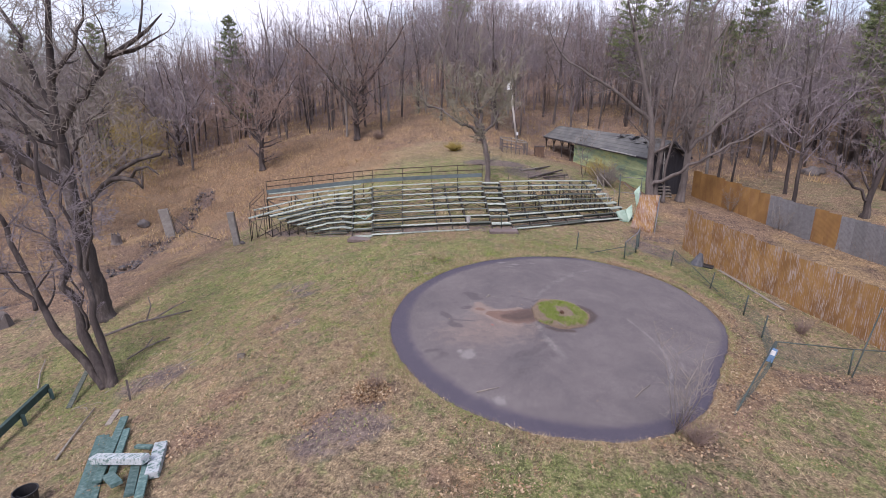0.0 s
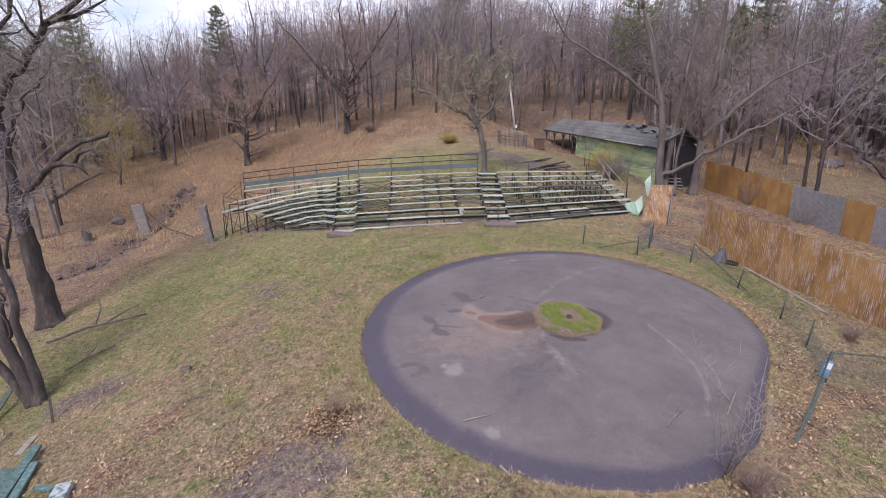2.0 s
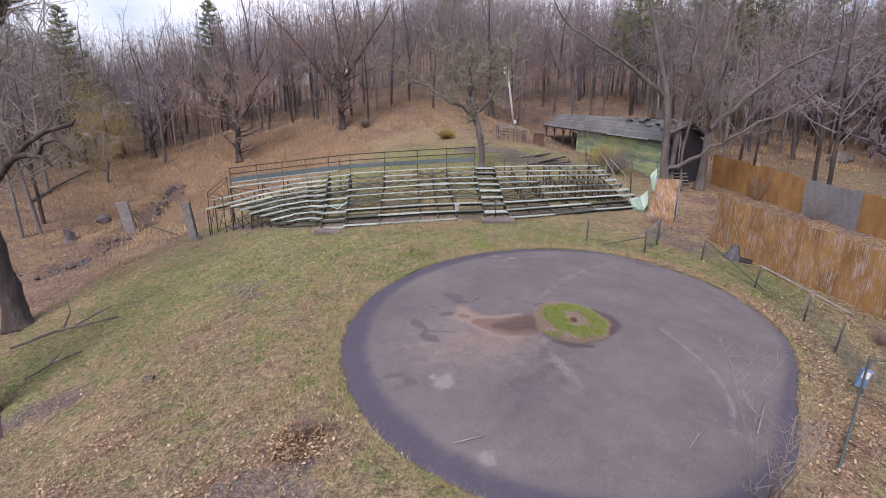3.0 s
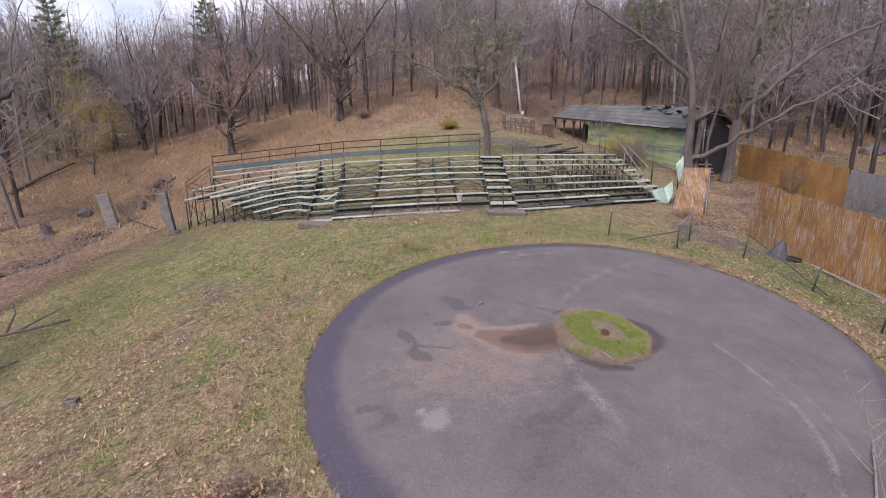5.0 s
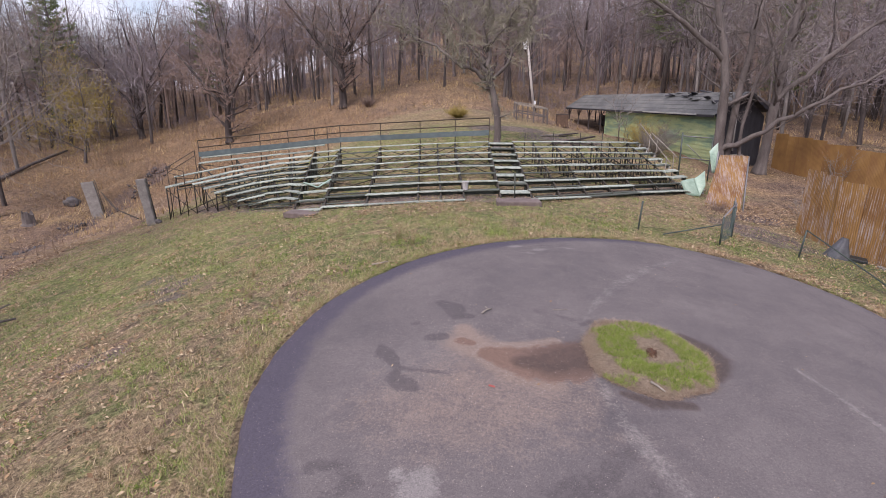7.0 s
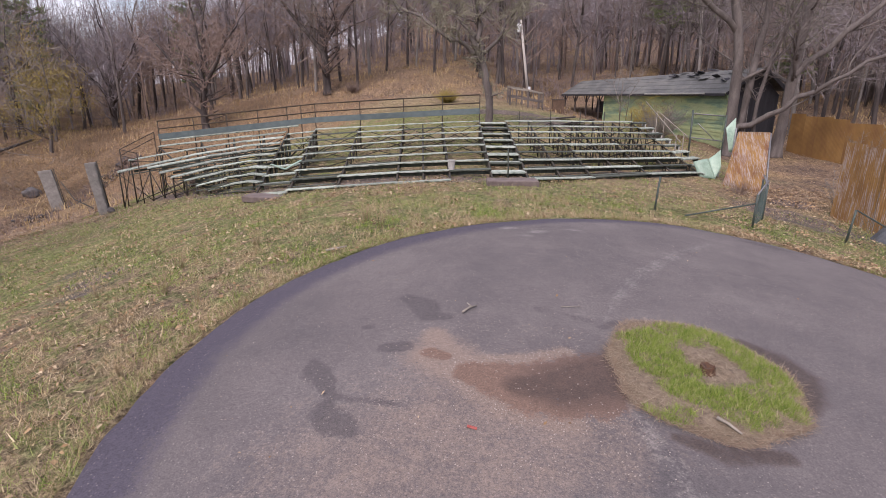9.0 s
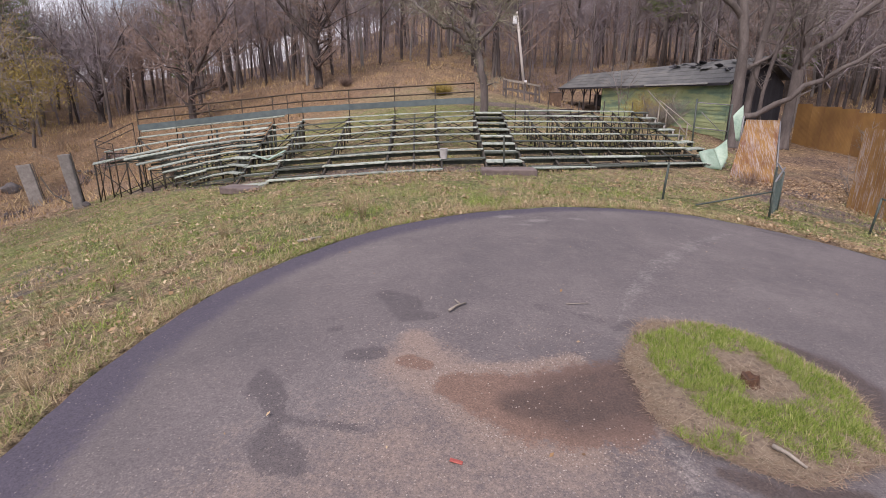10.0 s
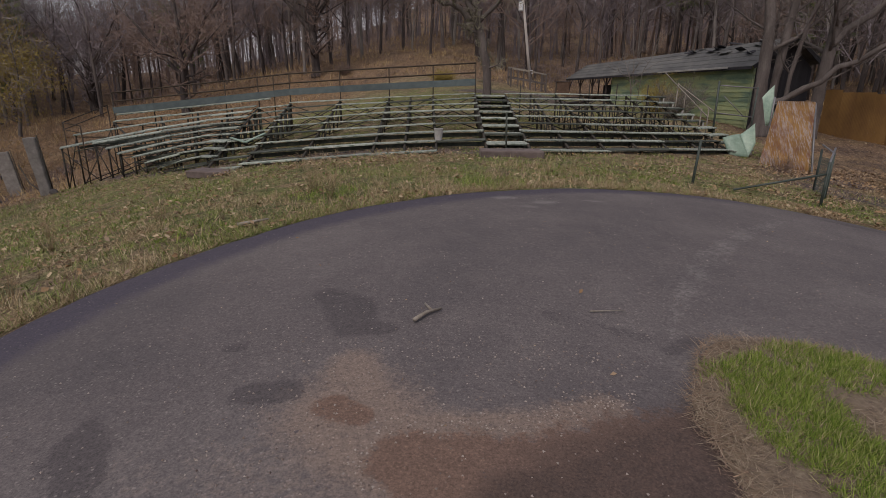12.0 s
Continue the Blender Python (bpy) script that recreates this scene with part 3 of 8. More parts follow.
def build_ground():
    def axis(lo, hi, step, end):
        mid = list(np.arange(lo, hi + step, step))
        out, d, p = [], step, hi
        while p < end:
            d *= 1.35
            p += d
            out.append(p)
        pre, d, p = [], step, lo
        while p > -end:
            d *= 1.35
            p -= d
            pre.append(p)
        return np.array(pre[::-1] + mid + out)

    xs, ys = axis(-40, 36, 0.42, 900), axis(3, 70, 0.42, 900)
    X, Y = np.meshgrid(xs, ys)
    Z = land(X, Y)
    gap = ring_gap(X, Y)
    rough = np.array([noise.noise((a * 0.55, b * 0.55, 3.1)) * 0.09 + noise.noise((a * 1.9, b * 1.9, 7.7)) * 0.035 for a, b in zip(X.ravel(), Y.ravel())]).reshape(X.shape)
    Z = Z + rough * sm(0.0, 1.2, gap) * 1.0
    # the stream bed past the meadow
    u = np.abs(X - stream_x(Y))
    bed = np.exp(-(u / 1.4) ** 2) * sm(66, 58, Y) * sm(27, 30, Y)
    Z = Z - 0.85 * bed + 0.22 * np.exp(-((u - 2.0) / 0.8) ** 2) * sm(66, 58, Y) * sm(27, 30, Y)
    Z = np.where(gap < -0.12, Z - 0.10, Z)
    verts = np.stack([X, Y, Z], -1).reshape(-1, 3)
    nx, ny = len(xs), len(ys)
    i = np.arange(nx * ny).reshape(ny, nx)
    faces = np.stack([i[:-1, :-1], i[:-1, 1:], i[1:, 1:], i[1:, :-1]], -1).reshape(-1, 4)
    me = bpy.data.meshes.new("ground")
    me.from_pydata(verts.tolist(), [], faces.tolist())
    x, y = verts[:, 0], verts[:, 1]
    bare = np.maximum.reduce([blob(x, y, -2.4, 11.4, 1.9, 1.2, 20) * 0.75, blob(x, y, -7.3, 23.1, 1.3, 0.8) * 0.6, blob(x, y, -9.3, 25.4, 1.2, 0.7) * 0.6, blob(x, y, -8.0, 24.4, 0.9, 0.6), blob(x, y, 12.2, 30.2, 1.3, 2.3, 30), blob(x, y, 13.5, 33.0, 1.3, 0.7), blob(x, y, -12.4, 18.0, 2.0, 1.2) * 0.8, blob(x, y, 3.0, 53.6, 3.6, 1.8) * 0.95,
                               blob(x, y, 7.0, 50.2, 3.6, 2.6) * 0.95, blob(x, y, -6.8, 19.5, 0.8, 0.5) * 0.9, bed.ravel() * 1.1, blob(x, y, 27.5, 33.5, 5.0, 1.3, -25) * 0.9])
    # dark soil and painted shade below the front rows, put into the bare mask
    front = np.interp(x, [-16.5, -14.5, -9.9, -5.5, 0.8, 3.6, 11.7], [39.5, 36.6, 33.6, 31.5, 30.9, 31.0, 36.8])
    under = sm(-0.3, 0.3, y - front) * sm(2.8, 1.0, y - front) * sm(-16.8, -15.5, x) * sm(12.3, 11.5, x)
    bare = np.maximum.reduce([bare, under * 0.8, 0.3 * sm(40, 30, y) * sm(0.6, 1.5, ring_gap(x, y))])
    moss = np.maximum.reduce([blob(x, y, -12, 28, 7, 6) * 0.7, blob(x, y, -9, 33, 5, 2.5) * 0.7, blob(x, y, 12.8, 12.6, 4.6, 3.2) * 0.4, blob(x, y, 3.5, 9.4, 3.2, 1.0) * 0.9, blob(x, y, 13.6, 26.0, 2.2, 3.2) * 0.9, blob(x, y, -1, 52, 13, 8) * 0.6, blob(x, y, 2, 29, 9, 2.5) * 0.5, blob(x, y, -3, 40, 13, 5) * 0.35, blob(x, y, 0, 26, 13, 4.5) * 0.85, blob(x, y, -9, 22, 6, 5) * 0.45, blob(x, y, -18, 20, 5, 5) * 0.7])
    rusty = np.maximum.reduce([blob(x, y, -30, 62, 22, 13) * 0.9, blob(x, y, -14, 60, 9, 8) * 0.6, blob(x, y, 0, 60, 16, 6) * 0.5, blob(x, y, -6, 72, 20, 9) * 0.55])
    for name, v in (("litter", litter_at(x, y)), ("bare", bare), ("moss", moss), ("rusty", rusty)):
        a = me.attributes.new(name, "FLOAT", "POINT")
        a.data.foreach_set("value", np.asarray(v, np.float32).ravel())
    me.materials.append(M_GROUND)
    me.polygons.foreach_set("use_smooth", [True] * len(me.polygons))
    return tagged(new("ground", me), "uneven meadow of straw-coloured and green grass with brown leaf litter", "ground", kind="structure")


ground = build_ground()


# ---- asphalt ring ----
def build_ring():
    rings, segs = 120, 460
    a = np.linspace(0, 2 * math.pi, segs, endpoint=False)
    wob = np.array([noise.noise((math.cos(v) * 5, math.sin(v) * 5, 1.7)) * 0.10 + noise.noise((math.cos(v) * 17, math.sin(v) * 17, 4.1)) * 0.05 for v in a])
    R = rim(a) + wob
    f = np.linspace(0, 1, rings + 1)[1:] ** 0.85
    X = RING[0] + np.outer(f, R * np.cos(a))
    Y = RING[1] + np.outer(f, R * np.sin(a))
    Z = land(X, Y) + 0.015
    Z[-1] -= 0.05
    verts = [(RING[0], RING[1], gz(*RING) + 0.015)] + np.stack([X, Y, Z], -1).reshape(-1, 3).tolist()
    faces = [(0, 1 + k, 1 + (k + 1) % segs) for k in range(segs)]
    for j in range(rings - 1):
        o, b = 1 + j * segs, 1 + (j + 1) * segs
        faces += [(o + k, b + k, b + (k + 1) % segs, o + (k + 1) % segs) for k in range(segs)]
    me = bpy.data.meshes.new("pavement")
    me.from_pydata(verts, [], faces)
    v = np.array(verts)
    x, y = v[:, 0], v[:, 1]
    gap = -ring_gap(x, y)
    ang = np.degrees(np.arctan2(y - RING[1], x - RING[0]))
    width = 0.58 + 0.26 * np.cos(np.radians(ang - 205))
    side = 0.55 + 0.45 * np.maximum(np.cos(np.radians(ang - 190)), np.cos(np.radians(ang - 285)))
    far_left = sm(-0.2, 0.6, np.cos(np.radians(ang - 150)))
    rimv = sm(width + 0.25, width * 0.45, gap) * np.clip(np.maximum(side, far_left * 0.95), 0.35, 1)
    mx = np.maximum.reduce
    maps = {
        "rim": rimv,
        "pink": mx([stroke(x, y, [(1.45, 18.65, 0.16), (1.55, 18.15, 0.42), (1.95, 17.75, 0.38), (2.3, 17.25, 0.4), (3.0, 16.98, 0.2)]), stroke(x, y, [(1.9, 18.0, 0.16), (2.6, 18.1, 0.14), (3.1, 18.3, 0.16)]), blob(x, y, 1.9, 16.6, 1.9, 1.2, 15) * 0.62, blob(x, y, 3.0, 16.4, 1.3, 0.5, -40) * 0.35]),
        "red": mx([stroke(x, y, [(1.98, 17.76, 0.22), (2.3, 17.66, 0.34), (2.75, 17.54, 0.5), (3.2, 17.7, 0.56), (3.6, 17.9, 0.5)]), stroke(x, y, [(1.45, 18.16, 0.14), (1.62, 18.08, 0.1)]) * 0.75]),
        "wet": mx([stroke(x, y, [(2.5, 17.55, 0.2), (2.95, 17.62, 0.42), (3.3, 17.8, 0.5), (3.6, 18.0, 0.45)]) * 0.92, stroke(x, y, [(5.55, 19.15, 0.1), (5.85, 18.85, 0.22), (5.98, 18.45, 0.25), (5.85, 18.05, 0.18), (5.7, 17.75, 0.1)]), stroke(x, y, [(4.0, 16.95, 0.08), (4.4, 16.78, 0.14), (5.0, 16.88, 0.1)])]),
        # stains, and at (3.7, 19.1) the shadow by the island corner painted in
        "dark": mx([stroke(x, y, [(0.02, 17.98, 0.06), (0.12, 17.75, 0.17), (0.34, 17.45, 0.11), (0.46, 17.2, 0.08), (0.42, 16.95, 0.14), (0.62, 16.85, 0.2), (0.8, 16.72, 0.12)]), stroke(x, y, [(0.5, 17.24, 0.1), (0.81, 17.2, 0.06), (1.31, 17.12, 0.05)]) * 0.8, stroke(x, y, [(0.92, 19.75, 0.15), (1.22, 19.48, 0.2), (1.3, 19.12, 0.16), (1.6, 19.12, 0.08)]), stroke(x, y, [(0.87, 18.27, 0.13), (1.08, 18.3, 0.13)]), blob(x, y, 0.53, 18.81, 0.1, 0.08), stroke(x, y, [(3.7, 19.1, 0.08), (3.95, 19.3, 0.07)]), stroke(x, y, [(-0.3, 15.1, 0.12), (0.1, 15.15, 0.16), (0.35, 14.8, 0.14), (0.05, 14.55, 0.16)]) * 0.62, stroke(x, y, [(2.5, 14.6, 0.2), (3.38, 15.2, 0.24), (3.85, 15.75, 0.14)]) * 0.6, stroke(x, y, [(2.68, 13.65, 0.3), (3.9, 15.05, 0.3)]) * 0.5, stroke(x, y, [(2.9, 19.5, 0.12), (3.6, 19.2, 0.1)]) * 0.5, blob(x, y, 8.8, 25.0, 0.6, 0.12, -15)]),
        "pale": mx([blob(x, y, 1.13, 14.8, 0.26, 0.3, -30), blob(x, y, 0.84, 14.98, 0.11, 0.1), blob(x, y, 2.12, 12.35, 0.2, 0.22), blob(x, y, 2.56, 23.9, 0.24, 0.14), blob(x, y, 3.2, 23.65, 0.3, 0.16, 20) * 0.7, blob(x, y, 2.95, 23.3, 0.2, 0.12) * 0.6, blob(x, y, 4.05, 24.05, 0.22, 0.1) * 0.75,
                    stroke(x, y, [(7.4, 18.6, 0.06), (7.64, 18.1, 0.08), (7.95, 17.3, 0.09), (8.12, 16.5, 0.09), (8.07, 15.6, 0.09), (7.88, 14.9, 0.09), (7.5, 14.0, 0.09)]) * 0.62, stroke(x, y, [(8.5, 17.6, 0.05), (8.65, 16.5, 0.07), (8.5, 15.3, 0.05)]) * 0.5,
                    stroke(x, y, [(3.75, 19.3, 0.05), (4.25, 20.4, 0.14), (4.96, 21.6, 0.18), (6.1, 23.1, 0.16), (7.2, 24.3, 0.08)]) * 0.5, stroke(x, y, [(3.66, 17.4, 0.08), (3.76, 16.8, 0.16), (3.95, 15.9, 0.2), (4.4, 14.9, 0.14)]) * 0.5]),
    }
    for name, val in maps.items():
        at = me.attributes.new(name, "FLOAT", "POINT")
        at.data.foreach_set("value", np.asarray(val, np.float32))
    me.materials.append(M_ASPHALT)
    me.polygons.foreach_set("use_smooth", [True] * len(me.polygons))
    return tagged(new("pavement", me), "worn round asphalt ring with dark edge, stains and reddish mud", "pavement", kind="structure")


ring = build_ring()


# ---- bleachers ----
ROWS_N = 9
# front foot, top row: x, y, height, from one end to the other
STATIONS = [
    ((-9.9, 33.8, -0.80), (-16.2, 40.4, 0.45)),
    ((-7.05, 32.1, -0.40), (-9.0, 41.0, 1.33)),
    ((-5.5, 31.6, -0.18), (-7.4, 41.0, 1.50)),
    ((-3.5, 31.2, 0.05), (-4.9, 41.0, 1.66)),
    ((-1.2, 31.0, 0.28), (-2.5, 41.0, 1.80)),
    ((0.8, 30.9, 0.40), (-0.4, 41.0, 1.92)),
    ((2.3, 30.9, 0.45), (1.6, 40.9, 2.02)),
    ((3.6, 31.1, 0.45), (3.0, 40.9, 2.02)),
    ((6.2, 33.0, 0.30), (5.4, 41.4, 2.02)),
    ((8.9, 35.0, 0.16), (7.7, 41.8, 2.0)),
    ((11.7, 36.9, 0.02), (9.8, 42.0, 1.97)),
]
AISLES = (1, 6)
# where each row ends on the open side
ROW_ENDS = ((-10.4, 34.8, -0.84), (-11.2, 35.1, -0.72), (-12.0, 35.6, -0.56), (-12.8, 35.9, -0.44), (-13.6, 36.3, -0.30),
            (-14.4, 36.6, -0.14), (-16.3, 37.0, -0.42), (-16.1, 37.7, 0.10), (-16.2, 40.4, 0.55))


def row_point(s, k, drop=0.0):
    """Place on the bleachers at station s (may lie between two) and row k; past the first aisle the rows bend round."""
    i = min(max(int(s), 1), len(STATIONS) - 2)
    f = max(s, 1) - i
    a = Vector(STATIONS[i][0]).lerp(Vector(STATIONS[i + 1][0]), f)
    b = Vector(STATIONS[i][1]).lerp(Vector(STATIONS[i + 1][1]), f)
    p = a.lerp(b, k / (ROWS_N - 1) if s >= 1 else (1 + k * 0.875) / (ROWS_N - 1))
    if s < 1:
        n = min(int(k), ROWS_N - 2)
        end = Vector(ROW_ENDS[n]).lerp(Vector(ROW_ENDS[n + 1]), k - n)
        ahead = (p - row_point(2, k)).normalized() * (p - end).length * 0.45
        w = 1 - s
        p = p * s * s + (p + ahead) * 2 * w * s + end * w * w
    p.z -= drop
    return p


def build_bleachers():
    rng = random.Random(11)
    top = thing("bleachers", "old curved timber bleachers with flaking grey-green planks on dark steel pipes", "bleachers")
    last = len(STATIONS) - 1
    for i in range(last):
        aisle = i in AISLES
        for k in range(ROWS_N):
            # seat planks, a pair to each row, and a lower foot plank behind
            a, b = row_point(i, k), row_point(i + 1, k)
            if aisle:
                a.z -= 0.10
                b.z -= 0.10
            side = Vector((b.y - a.y, a.x - b.x, 0)).normalized()
            if side.y > 0:
                side = -side
            up = Vector((0, 0, 1)) + side * rng.uniform(0.04, 0.14)
            d = (b - a).normalized()
            a2, b2 = a + d * rng.uniform(-0.03, 0.02), b + d * rng.uniform(-0.02, 0.05)
            sagged = rng.uniform(-0.02, 0.02)
            if aisle:
                for j, off in enumerate((-0.13, 0.13)):
                    if i == 1 and off > 0 and rng.random() < 0.2:
                        continue
                    bar("step", a2 + side * off, b2 + side * off, 0.25, 0.05, M_PLANK if rng.random() > 0.12 else M_PLANK_DARK, top, up=up)
                # dark strip below each step: the shaded gap put in as a board
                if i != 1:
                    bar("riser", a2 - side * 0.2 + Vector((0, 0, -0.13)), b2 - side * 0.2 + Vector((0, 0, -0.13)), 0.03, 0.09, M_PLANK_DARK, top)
                for s in (0.05, 0.95):
                    q = row_point(i + s, k, 0.14)
                    g = gz(q.x, q.y)
                    if q.z - g > 0.15:
                        bar("step_post", (q.x, q.y, g - 0.05), q, 0.07, 0.07, M_PLANK_DARK, top)
                continue
            wide = 0.25 if i else 0.31
            cuts = (0, 0.36, 0.7, 0.985) if i == 0 else (0, 1)
            for c0, c1 in zip(cuts, cuts[1:]):
                if i and rng.random() < 0.05:
                    continue
                pa, pb = row_point(i + c0, k), row_point(i + c1, k)
                pa = pa + (pb - pa).normalized() * rng.uniform(-0.1, 0.03)
                tip = Vector((0, 0, 1)) + side * (rng.uniform(0.06, 0.2) if i == 0 else rng.uniform(0.02, 0.11))
                bar("seat_plank", pa + Vector((0, 0, sagged)), pb + Vector((0, 0, -sagged)), wide, 0.042, M_PLANK if rng.random() > (0.25 if i else 0.06) else M_PLANK_DARK, top, up=tip)
            # dark strip behind the front rows stands for the shade below them
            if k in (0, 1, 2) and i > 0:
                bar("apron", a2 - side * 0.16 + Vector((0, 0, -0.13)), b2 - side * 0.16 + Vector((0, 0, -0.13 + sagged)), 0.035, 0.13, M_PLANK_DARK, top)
            # dark boards added below the open end to give its underside shade
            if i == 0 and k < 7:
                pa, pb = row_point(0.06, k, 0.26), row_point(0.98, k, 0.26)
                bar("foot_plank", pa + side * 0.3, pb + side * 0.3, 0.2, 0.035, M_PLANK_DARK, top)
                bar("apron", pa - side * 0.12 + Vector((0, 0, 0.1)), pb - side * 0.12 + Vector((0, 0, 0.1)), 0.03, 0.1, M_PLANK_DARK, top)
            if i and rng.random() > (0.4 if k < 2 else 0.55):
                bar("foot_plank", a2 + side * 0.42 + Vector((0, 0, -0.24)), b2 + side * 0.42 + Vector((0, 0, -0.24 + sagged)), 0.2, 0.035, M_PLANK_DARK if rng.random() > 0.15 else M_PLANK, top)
    # sloping bearers, posts and braces under each station
    for s in list(range(last + 1)) + [0.3, 0.55, 0.8, 4.5, 7.5, 8.5, 9.5]:
        pts = [row_point(s, k, 0.09) for k in range(ROWS_N)]
        rod("bearer", [pts[0], pts[-1]], 0.045, M_PIPE, top, sides=6)
        for k in range(0, ROWS_N):
            p = row_point(s, k, 0.03)
            g = gz(p.x, p.y) - 0.05
            if p.z - g > 0.12:
                rod("post", [(p.x, p.y, g), (p.x, p.y, p.z)], 0.034, M_PIPE, top)
            q = row_point(s, min(k + 1, ROWS_N - 1), 0.03)
            if k < ROWS_N - 1 and p.z - g > 0.3:
                rod("brace", [(p.x, p.y, g + 0.05), (q.x, q.y, q.z - 0.1)], 0.022, M_PIPE, top, sides=5)
    for i in range(last):
        for k in (3, 5, 7, 8):
            a, b = row_point(i, k, 0.1), row_point(i + 1 - (0.02 if i == 0 else 0), k, 0.1)
            ga, gb = gz(a.x, a.y) + 0.08, gz(b.x, b.y) + 0.08
            if a.z - ga > 0.4:
                rod("brace", [(a.x, a.y, ga), b], 0.022, M_PIPE, top, sides=5)
                rod("brace", [a, (b.x, b.y, gb)], 0.022, M_PIPE, top, sides=5)
    # guard rail along the back, as far as the second aisle
    back = [row_point(v, ROWS_N - 1) for v in (0, 0.25, 0.5, 0.75, 1, 1.5, 2, 3, 4, 5, 6)]
    tops = []
    for p in back:
        q = p + Vector((0, 0.15, 0))
        rod("rail_post", [(q.x, q.y, gz(q.x, q.y)), (q.x, q.y, p.z + 1.34)], 0.03, M_RAIL, top)
        tops.append(Vector((q.x, q.y, p.z)))
    for h in (0.92, 1.34):
        for a, b in zip(tops, tops[1:]):
            rod("rail", [a + Vector((0, 0, h)), b + Vector((0, 0, h))], 0.034, M_RAIL, top)
    for a, b in zip(tops, tops[1:]):
        bar("back_board", a + Vector((0, -0.05, 0.50)), b + Vector((0, -0.05, 0.50)), 0.045, 0.30, M_BOARD, top, "blue-grey painted back board")
    # pale rail plank below the board, past the first aisle only
    low = [row_point(v, ROWS_N - 1) + Vector((0, 0.05, 0.3)) for v in (0.02, 0.25, 0.5, 0.75, 1, 1.4)]
    for a, b in zip(low, low[1:]):
        bar("rail_plank", a, b, 0.2, 0.045, M_PLANK, top, up=(0, -0.3, 1))
    # rail down the open end
    ends = [row_point(0, k) + Vector((-0.2, 0, 0)) for k in (8, 6.6, 5.2)]
    for p in ends:
        rod("rail_post", [(p.x, p.y, gz(p.x, p.y)), (p.x, p.y, p.z + 0.75)], 0.026, M_RAIL, top)
    for h in (0.45, 0.75):
        rod("rail", [p + Vector((0, 0, h)) for p in ends], 0.022, M_RAIL, top)
    # handrail stub beside the second aisle and short posts on the upper rows
    rod("handrail", [(2.84, 31.3, gz(2.84, 31.3)), (2.81, 31.3, 1.5)], 0.028, M_PLANK_DARK, top)
    for rail, posts in ((((10.45, 42.1, 3.05), (11.25, 38.5, 1.2)), ((10.78, 41.0, 2.56), (11.2, 39.0, 1.5))), (((11.3, 42.5, 2.5), (12.1, 40.0, 1.35)), ((11.5, 42.0, 2.25), (12.0, 40.3, 1.5)))):
        rod("handrail", rail, 0.026, M_STICK, top)
        for x, y, z in posts:
            rod("rail_post", [(x, y, gz(x, y) - 0.05), (x, y, z)], 0.026, M_STICK, top)
    for s in (7.3, 8, 8.7, 9.3, 10):
        q = row_point(s, 8)
        rod("rail_post", [(q.x, q.y + 0.2, gz(q.x, q.y)), (q.x, q.y + 0.2, q.z + 0.5)], 0.025, M_PIPE, top)
    # steps at the far end
    for k in range(ROWS_N):
        a = row_point(10, k, 0.05)
        b = a + Vector((1.05 - 0.03 * k, 0.75 - 0.04 * k, 0))
        for off in (-0.14, 0.14):
            bar("step", a + Vector((0, off, 0)), b + Vector((0, off, 0)), 0.26, 0.05, M_PLANK if rng.random() > 0.2 else M_PLANK_DARK, top, up=(0, -0.15, 1))
        bar("step_bracket", b + Vector((-0.04, -0.28, -0.12)), b + Vector((-0.04, 0.28, -0.12)), 0.07, 0.18, M_TRIM if rng.random() > 0.4 else M_PLANK_DARK, top)
    return top


build_bleachers()


def on_bleachers():
    p = row_point(5.05, 1)
    top = thing("bucket", "small dirty white bucket standing on a bleacher plank", "bucket", (p.x, p.y, p.z + 0.02))
    bm = bmesh.new()
    bmesh.ops.create_cone(bm, segments=18, radius1=0.11, radius2=0.14, depth=0.34, cap_ends=True)
    bmesh.ops.translate(bm, vec=(0, 0, 0.17), verts=bm.verts)
    part("body", bm, M_TRIM, top)
    bm = bmesh.new()
    bmesh.ops.create_cone(bm, segments=18, radius1=0.15, radius2=0.15, depth=0.03, cap_ends=True)
    bmesh.ops.translate(bm, vec=(0, 0, 0.345), verts=bm.verts)
    part("rim", bm, M_TRIM, top)
    for s0, k0, s1, k1 in ((1.05, 2.9, 1.62, 2.1), (1.62, 2.1, 2.0, 3.0)):
        a, b = row_point(s0, k0) + Vector((0, 0, 0.06)), row_point(s1, k1) + Vector((0, 0, 0.06))
        tagged(bar("fallen_board", a, b, 0.12, 0.035, M_MINT), "pale green broken board lying on the bleacher steps", "board", "fallen pale boards")


on_bleachers()


def slab(name, label, category, cx, cy, w, d, h, rz, material, group=""):
    bm = bmesh.new()
    add_box(bm, (w, d, h), None, 0.03)
    for v in bm.verts:
        v.co += Vector((noise.noise(v.co * 3), noise.noise(v.co * 3 + Vector((5, 0, 0))), 0)) * 0.03
    ob = part(name, bm, material)
    ob.matrix_basis = pose(cx, cy, gz(cx, cy) + h / 2 - 0.12, 0, 0, rz)
    return tagged(ob, label, category, group)


slab("landing_slab", "pinkish weathered concrete landing at the foot of the bleacher steps", "slab", -6.3, 31.25, 1.5, 0.8, 0.24, -10, M_PAD, "landing slabs")
slab("landing_slab", "pinkish weathered concrete landing at the foot of the bleacher steps", "slab", 2.95, 30.5, 1.75, 0.8, 0.30, 6, M_PAD, "landing slabs")


